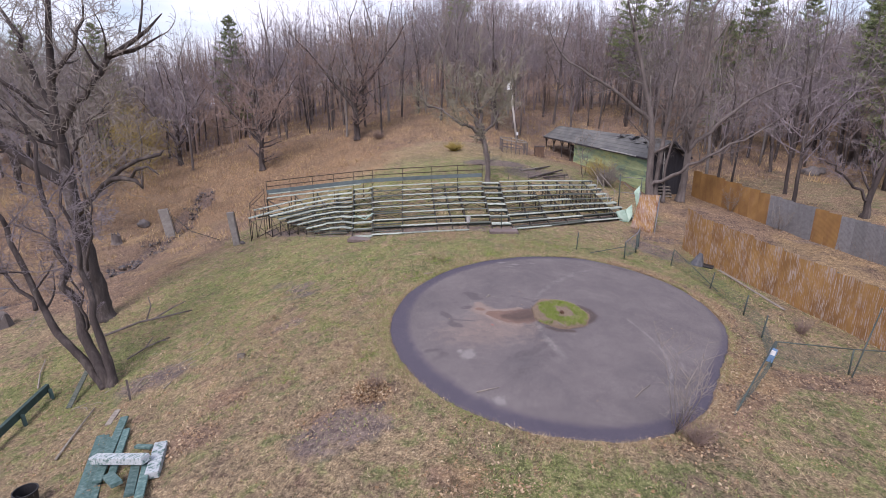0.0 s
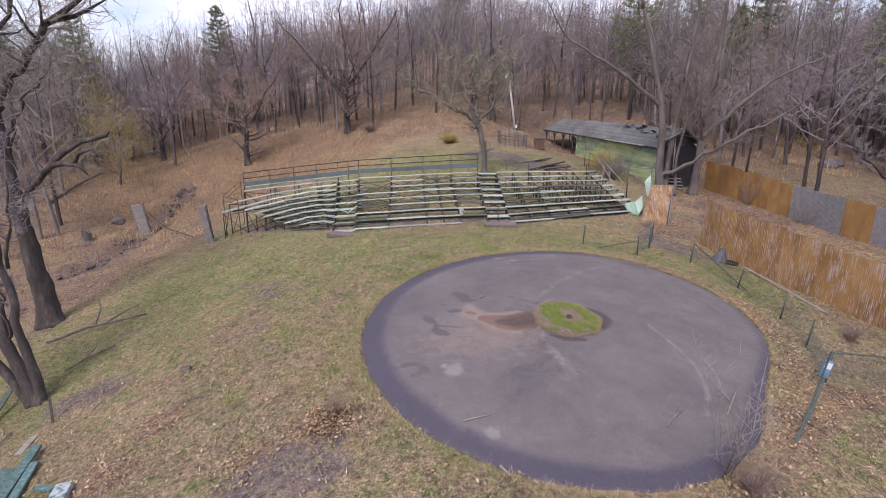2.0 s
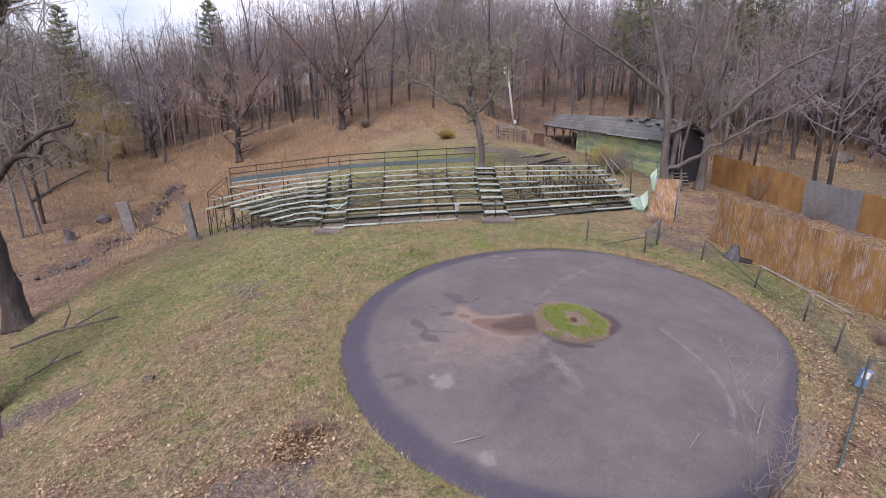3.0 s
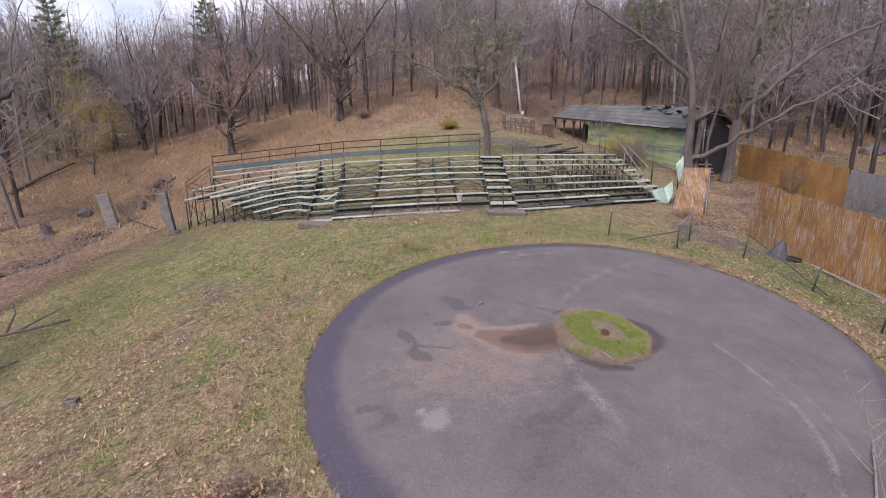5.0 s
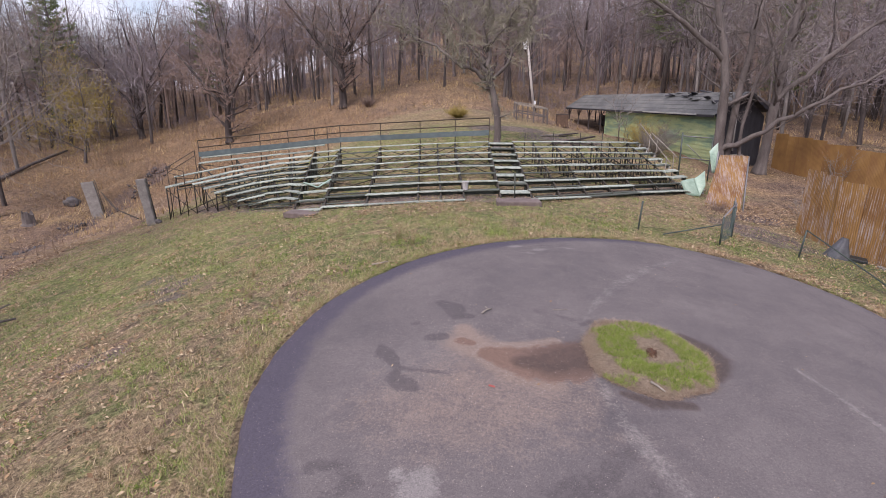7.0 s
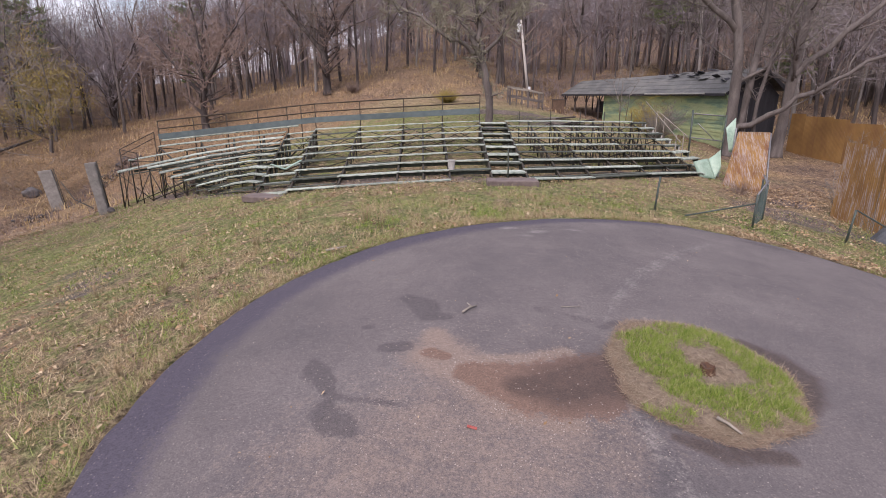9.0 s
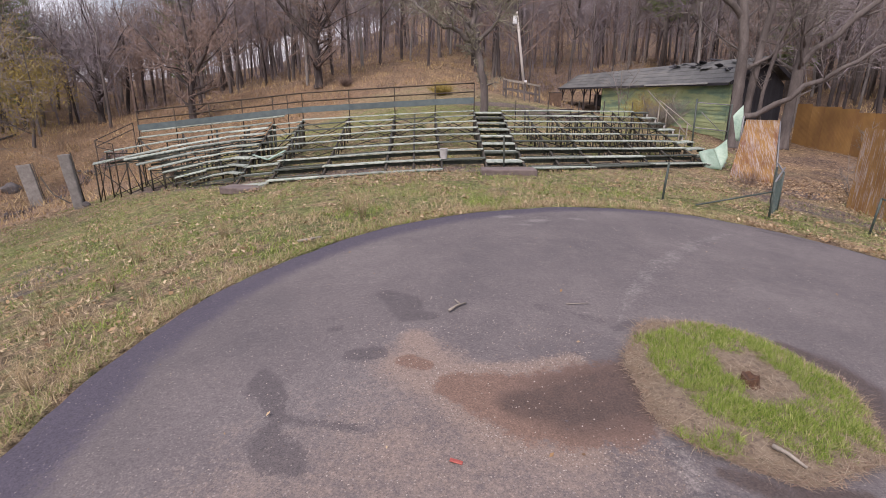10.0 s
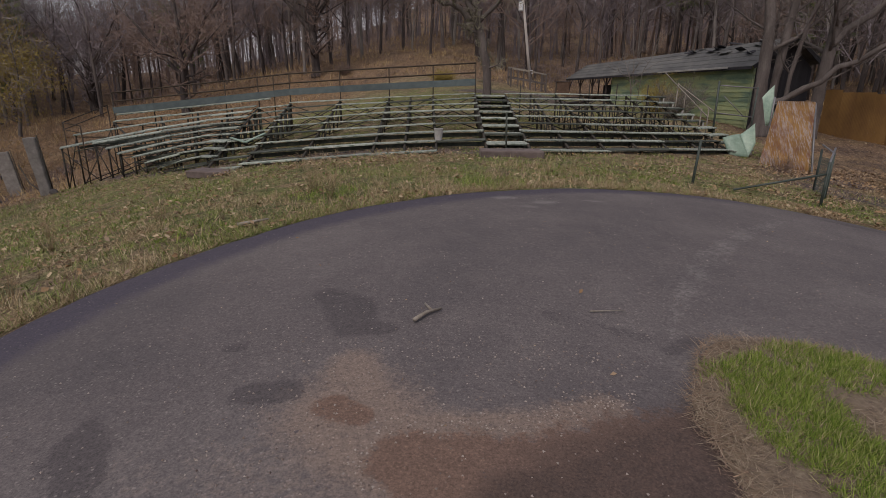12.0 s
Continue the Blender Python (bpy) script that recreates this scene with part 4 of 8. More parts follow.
# ---- long shed ----
def build_shed():
    top = thing("shed", "long green clapboard shed with grey felt roof and open porch", "shed")
    z1 = 3.75
    A, B, C = Vector((16.3, 46.0, 0)), Vector((13.0, 64.5, 0)), Vector((11.0, 76.0, 0))
    run = (B - A).normalized()
    out = Vector((run.y, -run.x, 0))
    if out.x < 0:
        out = -out
    W = 3.2
    rng = random.Random(5)

    def P(s, d, z):
        q = A + run * s + out * d
        return Vector((q.x, q.y, z))

    L = (B - A).length
    L2 = L + 11.5
    # clapboards, each lapped over the one below
    n = 17
    z0 = -0.5
    for k in range(n):
        za = z0 + (z1 - 0.1 - z0) * k / n
        h = (z1 - 0.1 - z0) / n
        cuts = sorted([0.0, L] + [rng.uniform(2, L - 2) for _ in range(2)])
        for s0, s1 in zip(cuts, cuts[1:]):
            a, b = P(s0 + 0.01, -0.01, za + h / 2), P(s1 - 0.01, -0.01, za + h / 2)
            bm = bmesh.new()
            add_box(bm, (0.03, (b - a).length, h + 0.03), along(a, b) @ pose(0, 0, 0, 0, 7, 0), 0.0)
            part("clapboard", bm, M_SIDING, top)
    for s in (0.0, L):
        bar("corner_board", P(s, -0.04, z0), P(s, -0.04, z1 - 0.1), 0.12, 0.06, M_SIDING, top)
    # dark near gable wall, far end wall and back wall
    zr = 4.92
    gable = [P(0, 0.0, -0.9), P(0, W, -0.9), P(0, W, z1 - 0.35), P(0, W * 0.52, zr - 0.1), P(0, 0.0, z1 - 0.1)]
    g2 = [p + run * 0.12 for p in gable]
    m = len(gable)
    make("end_wall", gable + g2, [tuple(range(m - 1, -1, -1)), tuple(range(m, 2 * m))] + [(k, (k + 1) % m, m + (k + 1) % m, m + k) for k in range(m)], M_SHED_DARK, top, "dark tarred board end wall")
    bar("end_wall", P(L, 0.1, 2.0), P(L, W, 2.0), 0.1, 3.6, M_SHED_DARK, top)
    bar("rear_wall", P(0.1, W - 0.05, 1.3), P(L, W - 0.05, 1.3), 0.1, 4.2, M_SHED_DARK, top)
    # roof slopes in overlapping felt courses
    for side in (0, 1):
        for j in range(5):
            d0, d1 = (-0.55 + (W * 0.52 + 0.55) * j / 5, -0.55 + (W * 0.52 + 0.55) * (j + 1) / 5) if side == 0 else (W + 0.4 - (W * 0.48 + 0.4) * j / 5, W + 0.4 - (W * 0.48 + 0.4) * (j + 1) / 5)

            def zz(d):
                return zr - (zr - z1 + 0.25) * abs(d - W * 0.52) / (W * 0.52 + 0.55)

            s_far = L2 if d0 < W else L2
            cols = 6
            for c in range(cols):
                s0, s1 = -0.5 + (s_far + 0.5) * c / cols, -0.5 + (s_far + 0.5) * (c + 1) / cols
                lift = 0.006 * j + rng.uniform(0, 0.004)
                q = [P(s0, d0, zz(d0) + lift + 0.02), P(s1, d0, zz(d0) + lift + 0.02), P(s1, d1, zz(d1) + lift), P(s0, d1, zz(d1) + lift)]
                q += [v - Vector((0, 0, 0.05)) for v in q]
                make("roof_felt", q, [(0, 1, 2, 3), (7, 6, 5, 4), (0, 4, 5, 1), (1, 5, 6, 2), (2, 6, 7, 3), (3, 7, 4, 0)], M_ROOF, top)
    # curled, torn felt near the damaged corner
    for _ in range(26):
        s, d = rng.uniform(1.0, 9.0), rng.uniform(0.3, 2.4)
        z = zr - (zr - z1 + 0.25) * abs(d - W * 0.52) / (W * 0.52 + 0.55) + 0.1
        bm = bmesh.new()
        add_box(bm, (rng.uniform(0.15, 0.5), rng.uniform(0.3, 1.1), 0.03), pose(*P(s, d, z), rng.uniform(-25, 25), rng.uniform(-30, 10), rng.uniform(0, 180)))
        part("torn_felt", bm, M_ROOF if rng.random() > 0.5 else M_SHED_DARK, top)
    bar("fascia", P(-0.5, -0.57, z1 - 0.33), P(L2, -0.57, z1 - 0.33), 0.04, 0.14, M_SHED_DARK, top)
    bar("gutter", P(1.5, -0.63, z1 - 0.26), P(9.5, -0.63, z1 - 0.26), 0.06, 0.10, M_TRIM, top, "dirty white eaves trim")
    for d0, d1, za, zb in ((-0.5, W * 0.52, z1 - 0.3, zr), (W * 0.52, W + 0.35, zr, z1 - 0.35)):
        bar("barge_board", P(-0.55, d0, za), P(-0.55, d1, zb), 0.05, 0.18, M_SHED_DARK, top)
    rod("downpipe", [P(-0.1, 1.2, 4.3), P(-0.15, 1.25, 1.2)], 0.05, M_TRIM, top, "pale downpipe")
    # porch posts with curved braces
    for k in range(4):
        s = L + 0.8 + k * 3.4
        p = P(s, -0.25, 0)
        g = gz(p.x, p.y)
        bar("porch_post", (p.x, p.y, g - 0.05), (p.x, p.y, z1 - 0.35), 0.13, 0.13, M_BARK_DARK, top)
        for sg in (-1, 1):
            q = P(s + sg * 0.8, -0.25, z1 - 0.4)
            rod("porch_brace", [(p.x, p.y, z1 - 1.2), tuple(Vector((p.x, p.y, z1 - 0.8)).lerp(Vector((q.x, q.y, z1 - 0.75)), 0.45)), q], 0.05, M_BARK_DARK, top)
        p2 = P(s, W - 0.2, 0)
        bar("porch_post", (p2.x, p2.y, gz(p2.x, p2.y) - 0.05), (p2.x, p2.y, z1 - 0.35), 0.13, 0.13, M_BARK_DARK, top)
    bar("porch_plate", P(L, -0.25, z1 - 0.34), P(L2, -0.25, z1 - 0.34), 0.12, 0.14, M_BARK_DARK, top)
    bar("porch_rail", P(L + 0.4, 1.2, 2.2), P(L + 5, 1.2, 2.3), 0.1, 1.1, M_SHED_DARK, top)
    return top


build_shed()


# ---- corrugated fences ----
def sheet_data(w, h, pitch=0.076, depth=0.008, ragged=0.0, rng=None):
    n = int(w / pitch * 4)
    verts, faces = [], []
    for k in range(n + 1):
        x = w * k / n - w / 2
        y = depth * math.sin(2 * math.pi * k / 4)
        zt = h + (rng.uniform(-ragged, ragged) if ragged else 0)
        verts += [(x, y, 0), (x, y, zt), (x, y + 0.004, 0), (x, y + 0.004, zt)]
    for k in range(n):
        a, b = 4 * k, 4 * (k + 1)
        faces += [(a, b, b + 1, a + 1), (a + 2, a + 3, b + 3, b + 2), (a + 1, b + 1, b + 3, a + 3)]
    return verts, faces


def metal_fence(name, label, p0, p1, height, mats, wave=0.006, sheet_w=0.9, lean=0.0, sink=0.25, seed=1, drop=0.0):
    rng = random.Random(seed)
    top = thing(name, label, "fence")
    a, b = Vector((*p0, 0)), Vector((*p1, 0))
    L = (b - a).length
    n = max(1, round(L / sheet_w))
    d = (b - a).normalized()
    ang = math.degrees(math.atan2(d.y, d.x))
    made = {}
    for k in range(n):
        c = a + d * (L * (k + 0.5) / n)
        m = mats(k / n)
        key = (m.name, k % 3)
        if key not in made:
            v, f = sheet_data(L / n + 0.06, height, depth=wave, rng=rng, ragged=0.01)
            made[key] = make("sheet", v, f, m, top).data
            ob = top.children[-1]
        else:
            ob = new("sheet", made[key])
            ob.parent = top
        zoff = gz(c.x, c.y) - sink + drop * k / n + rng.uniform(-0.05, 0.05)
        ob.matrix_basis = pose(c.x, c.y, zoff, lean + rng.uniform(-1, 1), rng.uniform(-0.8, 0.8), ang) @ pose(0, 0.008 * (k % 2), 0)
    for k in range(0, n + 1, 3):
        c = a + d * (L * k / n)
        g = gz(c.x, c.y)
        rod("fence_post", [(c.x, c.y, g - 0.2), (c.x, c.y, g + height - sink - 0.12)], 0.045, M_BARK_DARK, top).location = Vector((d.y, -d.x, 0)) * -0.14
    return top


metal_fence("corrugated_fence", "tall fence of rust-streaked corrugated steel sheets", (14.4, 29.6), (19.6, 17.5), 2.75, lambda f: M_RUST, seed=2, sink=0.2, drop=-0.1)
metal_fence("corrugated_fence", "short wing of rust-brown corrugated steel sheets", (14.3, 31.6), (14.45, 29.7), 2.8, lambda f: M_RUST, seed=3, sink=0.2)
metal_fence("corrugated_fence", "long fence of rusty corrugated steel sheets below the woods", (20.3, 46.3), (22.9, 38.6), 2.5, lambda f: M_RUST_PLAIN, 0.003, seed=4, sink=0.2)
metal_fence("corrugated_fence", "long fence of bare grey and rusty corrugated steel sheets", (22.9, 38.5), (26.2, 30.4), 2.5, lambda f: M_RUST_PLAIN if 0.33 < f < 0.6 else M_GALV, 0.004, seed=5, sink=0.2)


def quad_sheet(bl, br, tl, tr, pitch=0.0, depth=0.0, bow=0.0, thick=0.004, rows=6, cols=8):
    """A thin sheet between four corners, corrugated upwards if a pitch is given, with a bow towards its face."""
    bl, br, tl, tr = Vector(bl), Vector(br), Vector(tl), Vector(tr)
    nrm = (br - bl).cross(tl - bl).normalized()
    n = int((br - bl).length / pitch * 4) if pitch else cols
    v, f = [], []
    for j in range(rows + 1):
        for k in range(n + 1):
            u, w = k / n, j / rows
            p = bl.lerp(br, u).lerp(tl.lerp(tr, u), w)
            d = (depth * math.sin(math.pi * k / 2) if pitch else 0) - bow * (1 - (2 * u - 1) ** 2) + 0.02 * noise.noise((u * 2, w * 2, bow))
            v += [p + nrm * d, p + nrm * (d - thick)]
    for j in range(rows):
        for k in range(n):
            a = 2 * (j * (n + 1) + k)
            b, c, e = a + 2, a + 2 * (n + 1), a + 2 * (n + 1) + 2
            f += [(a, b, e, c), (a + 1, c + 1, e + 1, b + 1)]
    for k in range(n):
        a, c = 2 * k, 2 * (rows * (n + 1) + k)
        f += [(a, a + 1, a + 3, a + 2), (c, c + 2, c + 3, c + 1)]
    for j in range(rows):
        a, c = 2 * j * (n + 1), 2 * (j * (n + 1) + n)
        d = 2 * (n + 1)
        f += [(a, a + d, a + d + 1, a + 1), (c, c + 1, c + d + 1, c + d)]
    return v, f


def leaning_sheets():
    g1, g2 = gz(11.95, 35.1), gz(13.2, 34.3)
    v, f = quad_sheet((11.95, 35.1, g1 - 0.03), (13.25, 34.3, g2 - 0.03), (12.85, 36.35, 1.86), (14.15, 36.3, 1.84), 0.076, 0.014)
    tagged(make("leaning_sheet", v, f, M_RUST_PALE, smooth=True), "flaking rust-red corrugated sheet leaning beside the bleachers", "metal sheet")
    fr = thing("prop_frame", "grey steel prop frame behind the leaning sheet", "frame")
    for x, y, z in ((12.86, 36.62, 2.0), (14.15, 36.45, 1.83)):
        rod("leg", [(x, y, gz(x, y) - 0.1), (x, y, z)], 0.035, M_GALV, fr)
    rod("rail", [(12.85, 36.47, 1.76), (14.25, 36.42, 1.76)], 0.03, M_GALV, fr)
    rod("strut", [(13.42, 34.4, gz(13.42, 34.4) - 0.03), (14.22, 36.4, 1.78)], 0.035, M_GALV, fr)
    # upright panel, and a bent one with a seat-like fold
    def panel(corners, label, bow):
        v, f = quad_sheet(*corners, bow=bow, thick=0.015)
        return make("broken_panel", v, f, M_MINT, smooth=True)

    up = panel(((12.70, 36.62, 0.95), (12.98, 36.6, 1.0), (12.5, 36.8, 1.98), (12.88, 36.85, 2.42)), "", 0.05)
    tagged(up, "upright mint-green fibreglass panel caught behind the rusty sheet", "panel", "broken panels")
    g = gz(12.0, 37.0)
    top = thing("bent_panel", "bent mint-green fibreglass panel folded like a seat", "panel")
    v, f = quad_sheet((11.66, 36.8, g - 0.02), (12.3, 36.6, g - 0.02), (11.42, 37.1, 0.45), (12.08, 37.2, 0.6), bow=-0.09, thick=0.018)
    make("lower_half", v, f, M_MINT, top, smooth=True)
    v, f = quad_sheet((12.28, 36.62, g + 0.0), (12.55, 36.8, g + 0.5), (12.1, 37.2, 0.58), (12.5, 37.0, 1.02), bow=0.05, thick=0.018)
    make("upper_half", v, f, M_MINT, top, smooth=True)


leaning_sheets()


# ---- trees ----
class Grower:
    """Grows bare boughs as tapered tubes; thick ones go to the trunk mesh, thin ones to the crown mesh."""

    def __init__(self, seed, twig=0.006, thick=0.06, slim=False):
        self.r = random.Random(seed)
        self.slim = slim
        self.twig, self.thick = twig, thick
        self.wood = ([], [])
        self.crown = ([], [])
        self.tips = []

    def tube(self, pts, radii, level):
        if radii[0] > 0.15:
            return self.gnarled(pts, radii)
        if self.slim and radii[0] < 0.022:
            return self.sliver(pts, radii[0])
        sides = 9 if radii[0] > 0.18 else 7 if radii[0] > 0.08 else 5 if radii[0] > 0.03 else 3
        v, f = self.wood if radii[0] >= self.thick else self.crown
        tube_data(pts, radii, sides, v, f, cap=radii[0] > 0.03)

    def sliver(self, pts, r):
        """A twig too fine to show its round: a narrow pointed blade."""
        v, f = self.crown
        d = (pts[-1] - pts[0]).normalized()
        s = d.cross(Vector((self.r.gauss(0, 1), self.r.gauss(0, 1), self.r.gauss(0, 1)))).normalized() * r * 1.2
        b = len(v)
        n = len(pts)
        for p in pts[:-1]:
            v += [p - s, p + s]
        v.append(pts[-1])
        f += [(b + 2 * i, b + 2 * i + 1, b + 2 * i + 3, b + 2 * i + 2) for i in range(n - 2)]
        f.append((b + 2 * n - 4, b + 2 * n - 3, b + 2 * n - 2))

    def gnarled(self, pts, radii):
        """A thick stem with lumps, ridges and a flared foot."""
        fine, rad = [], []
        for i in range(len(pts) - 1):
            for s in range(4):
                f = s / 4
                fine.append(pts[i].lerp(pts[i + 1], f))
                rad.append((radii[i] + (radii[i + 1] - radii[i]) * f) * (1 + self.r.uniform(-0.05, 0.05)))
        fine.append(pts[-1])
        rad.append(radii[-1])
        v, f = self.wood
        start, sides = len(v), 12
        tube_data(fine, rad, sides, v, f)
        for i, c in enumerate(fine):
            for k in range(sides):
                q = v[start + i * sides + k]
                d = q - c
                a = math.atan2(d.y, d.x)
                w = 0.2 * noise.noise((math.cos(a) * 1.6, math.sin(a) * 1.6, q.z * 0.35)) + 0.16 * noise.noise((math.cos(a) * 4, math.sin(a) * 4, q.z * 1.6 + 5))
                v[start + i * sides + k] = c + d * (1 + w + (0.12 * math.sin(a * 5) * max(0, 1 - q.z / 0.8) if q.z < 0.8 else 0))

    def bough(self, p, d, r, length, level, spec):
        kids, spread, lift, wander, seg = spec["kids"], spec["spread"], spec["lift"], spec["wander"], spec["seg"]
        n = seg[level]
        pts, radii, dirs = [p.copy()], [r], [d.copy()]
        end = max(self.twig, r * spec["taper"][level])
        for i in range(n):
            w = wander[level]
            d = (d + Vector((self.r.gauss(0, w), self.r.gauss(0, w), self.r.gauss(0, w) + lift[level]))).normalized()
            p = p + d * (length / n)
            pts.append(p.copy())
            dirs.append(d.copy())
            radii.append(r + (end - r) * (i + 1) / n)
        self.tube(pts, radii, level)
        if level + 1 >= spec["levels"]:
            self.tips.append(p)
            return
        k = kids[level]
        start = spec["start"][level]
        for j in range(k):
            f = start + (1 - start) * (j + self.r.uniform(0.1, 0.9)) / k
            i = min(int(f * n), n - 1)
            q = pts[i].lerp(pts[i + 1], f * n - i)
            rr = radii[i] + (radii[i + 1] - radii[i]) * (f * n - i)
            base = dirs[i]
            side = base.cross(Vector((self.r.gauss(0, 1), self.r.gauss(0, 1), self.r.gauss(0, 1)))).normalized()
            a = radians(self.r.uniform(*spread[level]))
            nd = (base * math.cos(a) + side * math.sin(a)).normalized()
            if level == 0 and nd.z < -0.05:
                nd.z = abs(nd.z) * 0.4
                nd.normalize()
            ln = length * spec["ratio"][level] * (1.15 - 0.55 * (f - start) / (1.001 - start)) * self.r.uniform(0.7, 1.2)
            self.bough(q, nd, max(self.twig, rr * self.r.uniform(*spec["thin"][level])), ln, level + 1, spec)
        # the leader goes on as a finer bough
        self.bough(p, d, max(self.twig, end), length * spec["ratio"][level] * 0.9, level + 1, spec)


OAK = dict(levels=4, kids=(9, 6, 6), spread=((40, 75), (30, 70), (25, 75)), lift=(0.02, 0.05, 0.03, 0.0), wander=(0.05, 0.17, 0.24, 0.34), seg=(6, 5, 4, 3), taper=(0.45, 0.25, 0.3, 0.5), start=(0.4, 0.25, 0.15), ratio=(0.62, 0.52, 0.52), thin=((0.35, 0.6), (0.35, 0.55), (0.4, 0.6)))
FOREST = dict(levels=4, kids=(14, 7, 9), spread=((30, 60), (25, 55), (25, 60)), lift=(0.03, 0.08, 0.05, 0.02), wander=(0.03, 0.1, 0.14, 0.2), seg=(6, 3, 2, 1), taper=(0.3, 0.3, 0.3, 0.5), start=(0.3, 0.2, 0.15), ratio=(0.32, 0.5, 0.55), thin=((0.25, 0.45), (0.4, 0.6), (0.4, 0.6)))
POLE = dict(FOREST, kids=(14, 6, 8), start=(0.36, 0.3, 0.2), ratio=(0.27, 0.5, 0.55), spread=((35, 75), (30, 65), (30, 75)))
ROUND = dict(levels=4, kids=(9, 6, 12), spread=((38, 74), (30, 70), (30, 85)), lift=(0.02, 0.05, 0.01, -0.02), wander=(0.03, 0.15, 0.2, 0.25), seg=(5, 4, 2, 1), taper=(0.7, 0.25, 0.3, 0.5), start=(0.5, 0.2, 0.15), ratio=(0.95, 0.45, 0.5), thin=((0.3, 0.5), (0.35, 0.55), (0.4, 0.6)))
SCRUB = dict(OAK, kids=(8, 5, 5), start=(0.22, 0.2, 0.15), ratio=(0.75, 0.5, 0.45))


def fork(g, stems, spec):
    """Main stems given as polylines; boughs spring from each."""
    for pts, r0, r1, ln, first in stems:
        pts = [Vector(p) for p in pts]
        n = len(pts) - 1
        fine, rad = [], []
        for i in range(n):
            for s in range(3):
                f = s / 3
                a = pts[max(i - 1, 0)]
                b, c = pts[i], pts[i + 1]
                e = pts[min(i + 2, n)]
                q = 0.5 * ((2 * b) + (c - a) * f + (2 * a - 5 * b + 4 * c - e) * f * f + (3 * b - a - 3 * c + e) * f ** 3)
                w = 0.02 if r0 > 0.22 else 0.09
                fine.append(q + Vector((g.r.gauss(0, w), g.r.gauss(0, w), g.r.gauss(0, w) if i + s else 0)))
                rad.append(r0 + (r1 - r0) * (i + f) / n)
        fine.append(pts[-1])
        rad.append(r1)
        if first:
            rad[0] *= 1.45
            rad[1] *= 1.12
        g.tube(fine, rad, 0)
        m = len(fine) - 1
        for j in range(spec["kids"][0]):
            f = spec["start"][0] + (1 - spec["start"][0]) * (j + g.r.random()) / spec["kids"][0]
            i = min(int(f * m), m - 1)
            base = (fine[i + 1] - fine[i]).normalized()
            side = base.cross(Vector((g.r.gauss(0, 1), g.r.gauss(0, 1), g.r.gauss(0, 0.6)))).normalized()
            a = radians(g.r.uniform(*spec["spread"][0]))
            nd = (base * math.cos(a) + side * math.sin(a)).normalized()
            if nd.z < -0.1:
                nd.z *= -0.5
            g.bough(fine[i].copy(), nd.normalized(), max(g.twig * 1.5, rad[i] * g.r.uniform(0.25, 0.5)), ln * g.r.uniform(0.6, 1.15) * (1.15 - 0.5 * f), 1, spec)
        g.bough(fine[-1].copy(), (fine[-1] - fine[-2]).normalized(), r1, ln * 0.8, 1, spec)


def tree_thing(name, label, g, at, bark, twig, group="", category="tree", rz=0.0):
    top = thing(name, label, category, at, group, rz=rz)
    make("trunk", *g.wood, bark, top, smooth=True)
    if g.crown[0]:
        make("crown", *g.crown, twig, top)
    return top


def ground_at(x, y, dz=-0.08):
    return (x, y, gz(x, y) + dz)


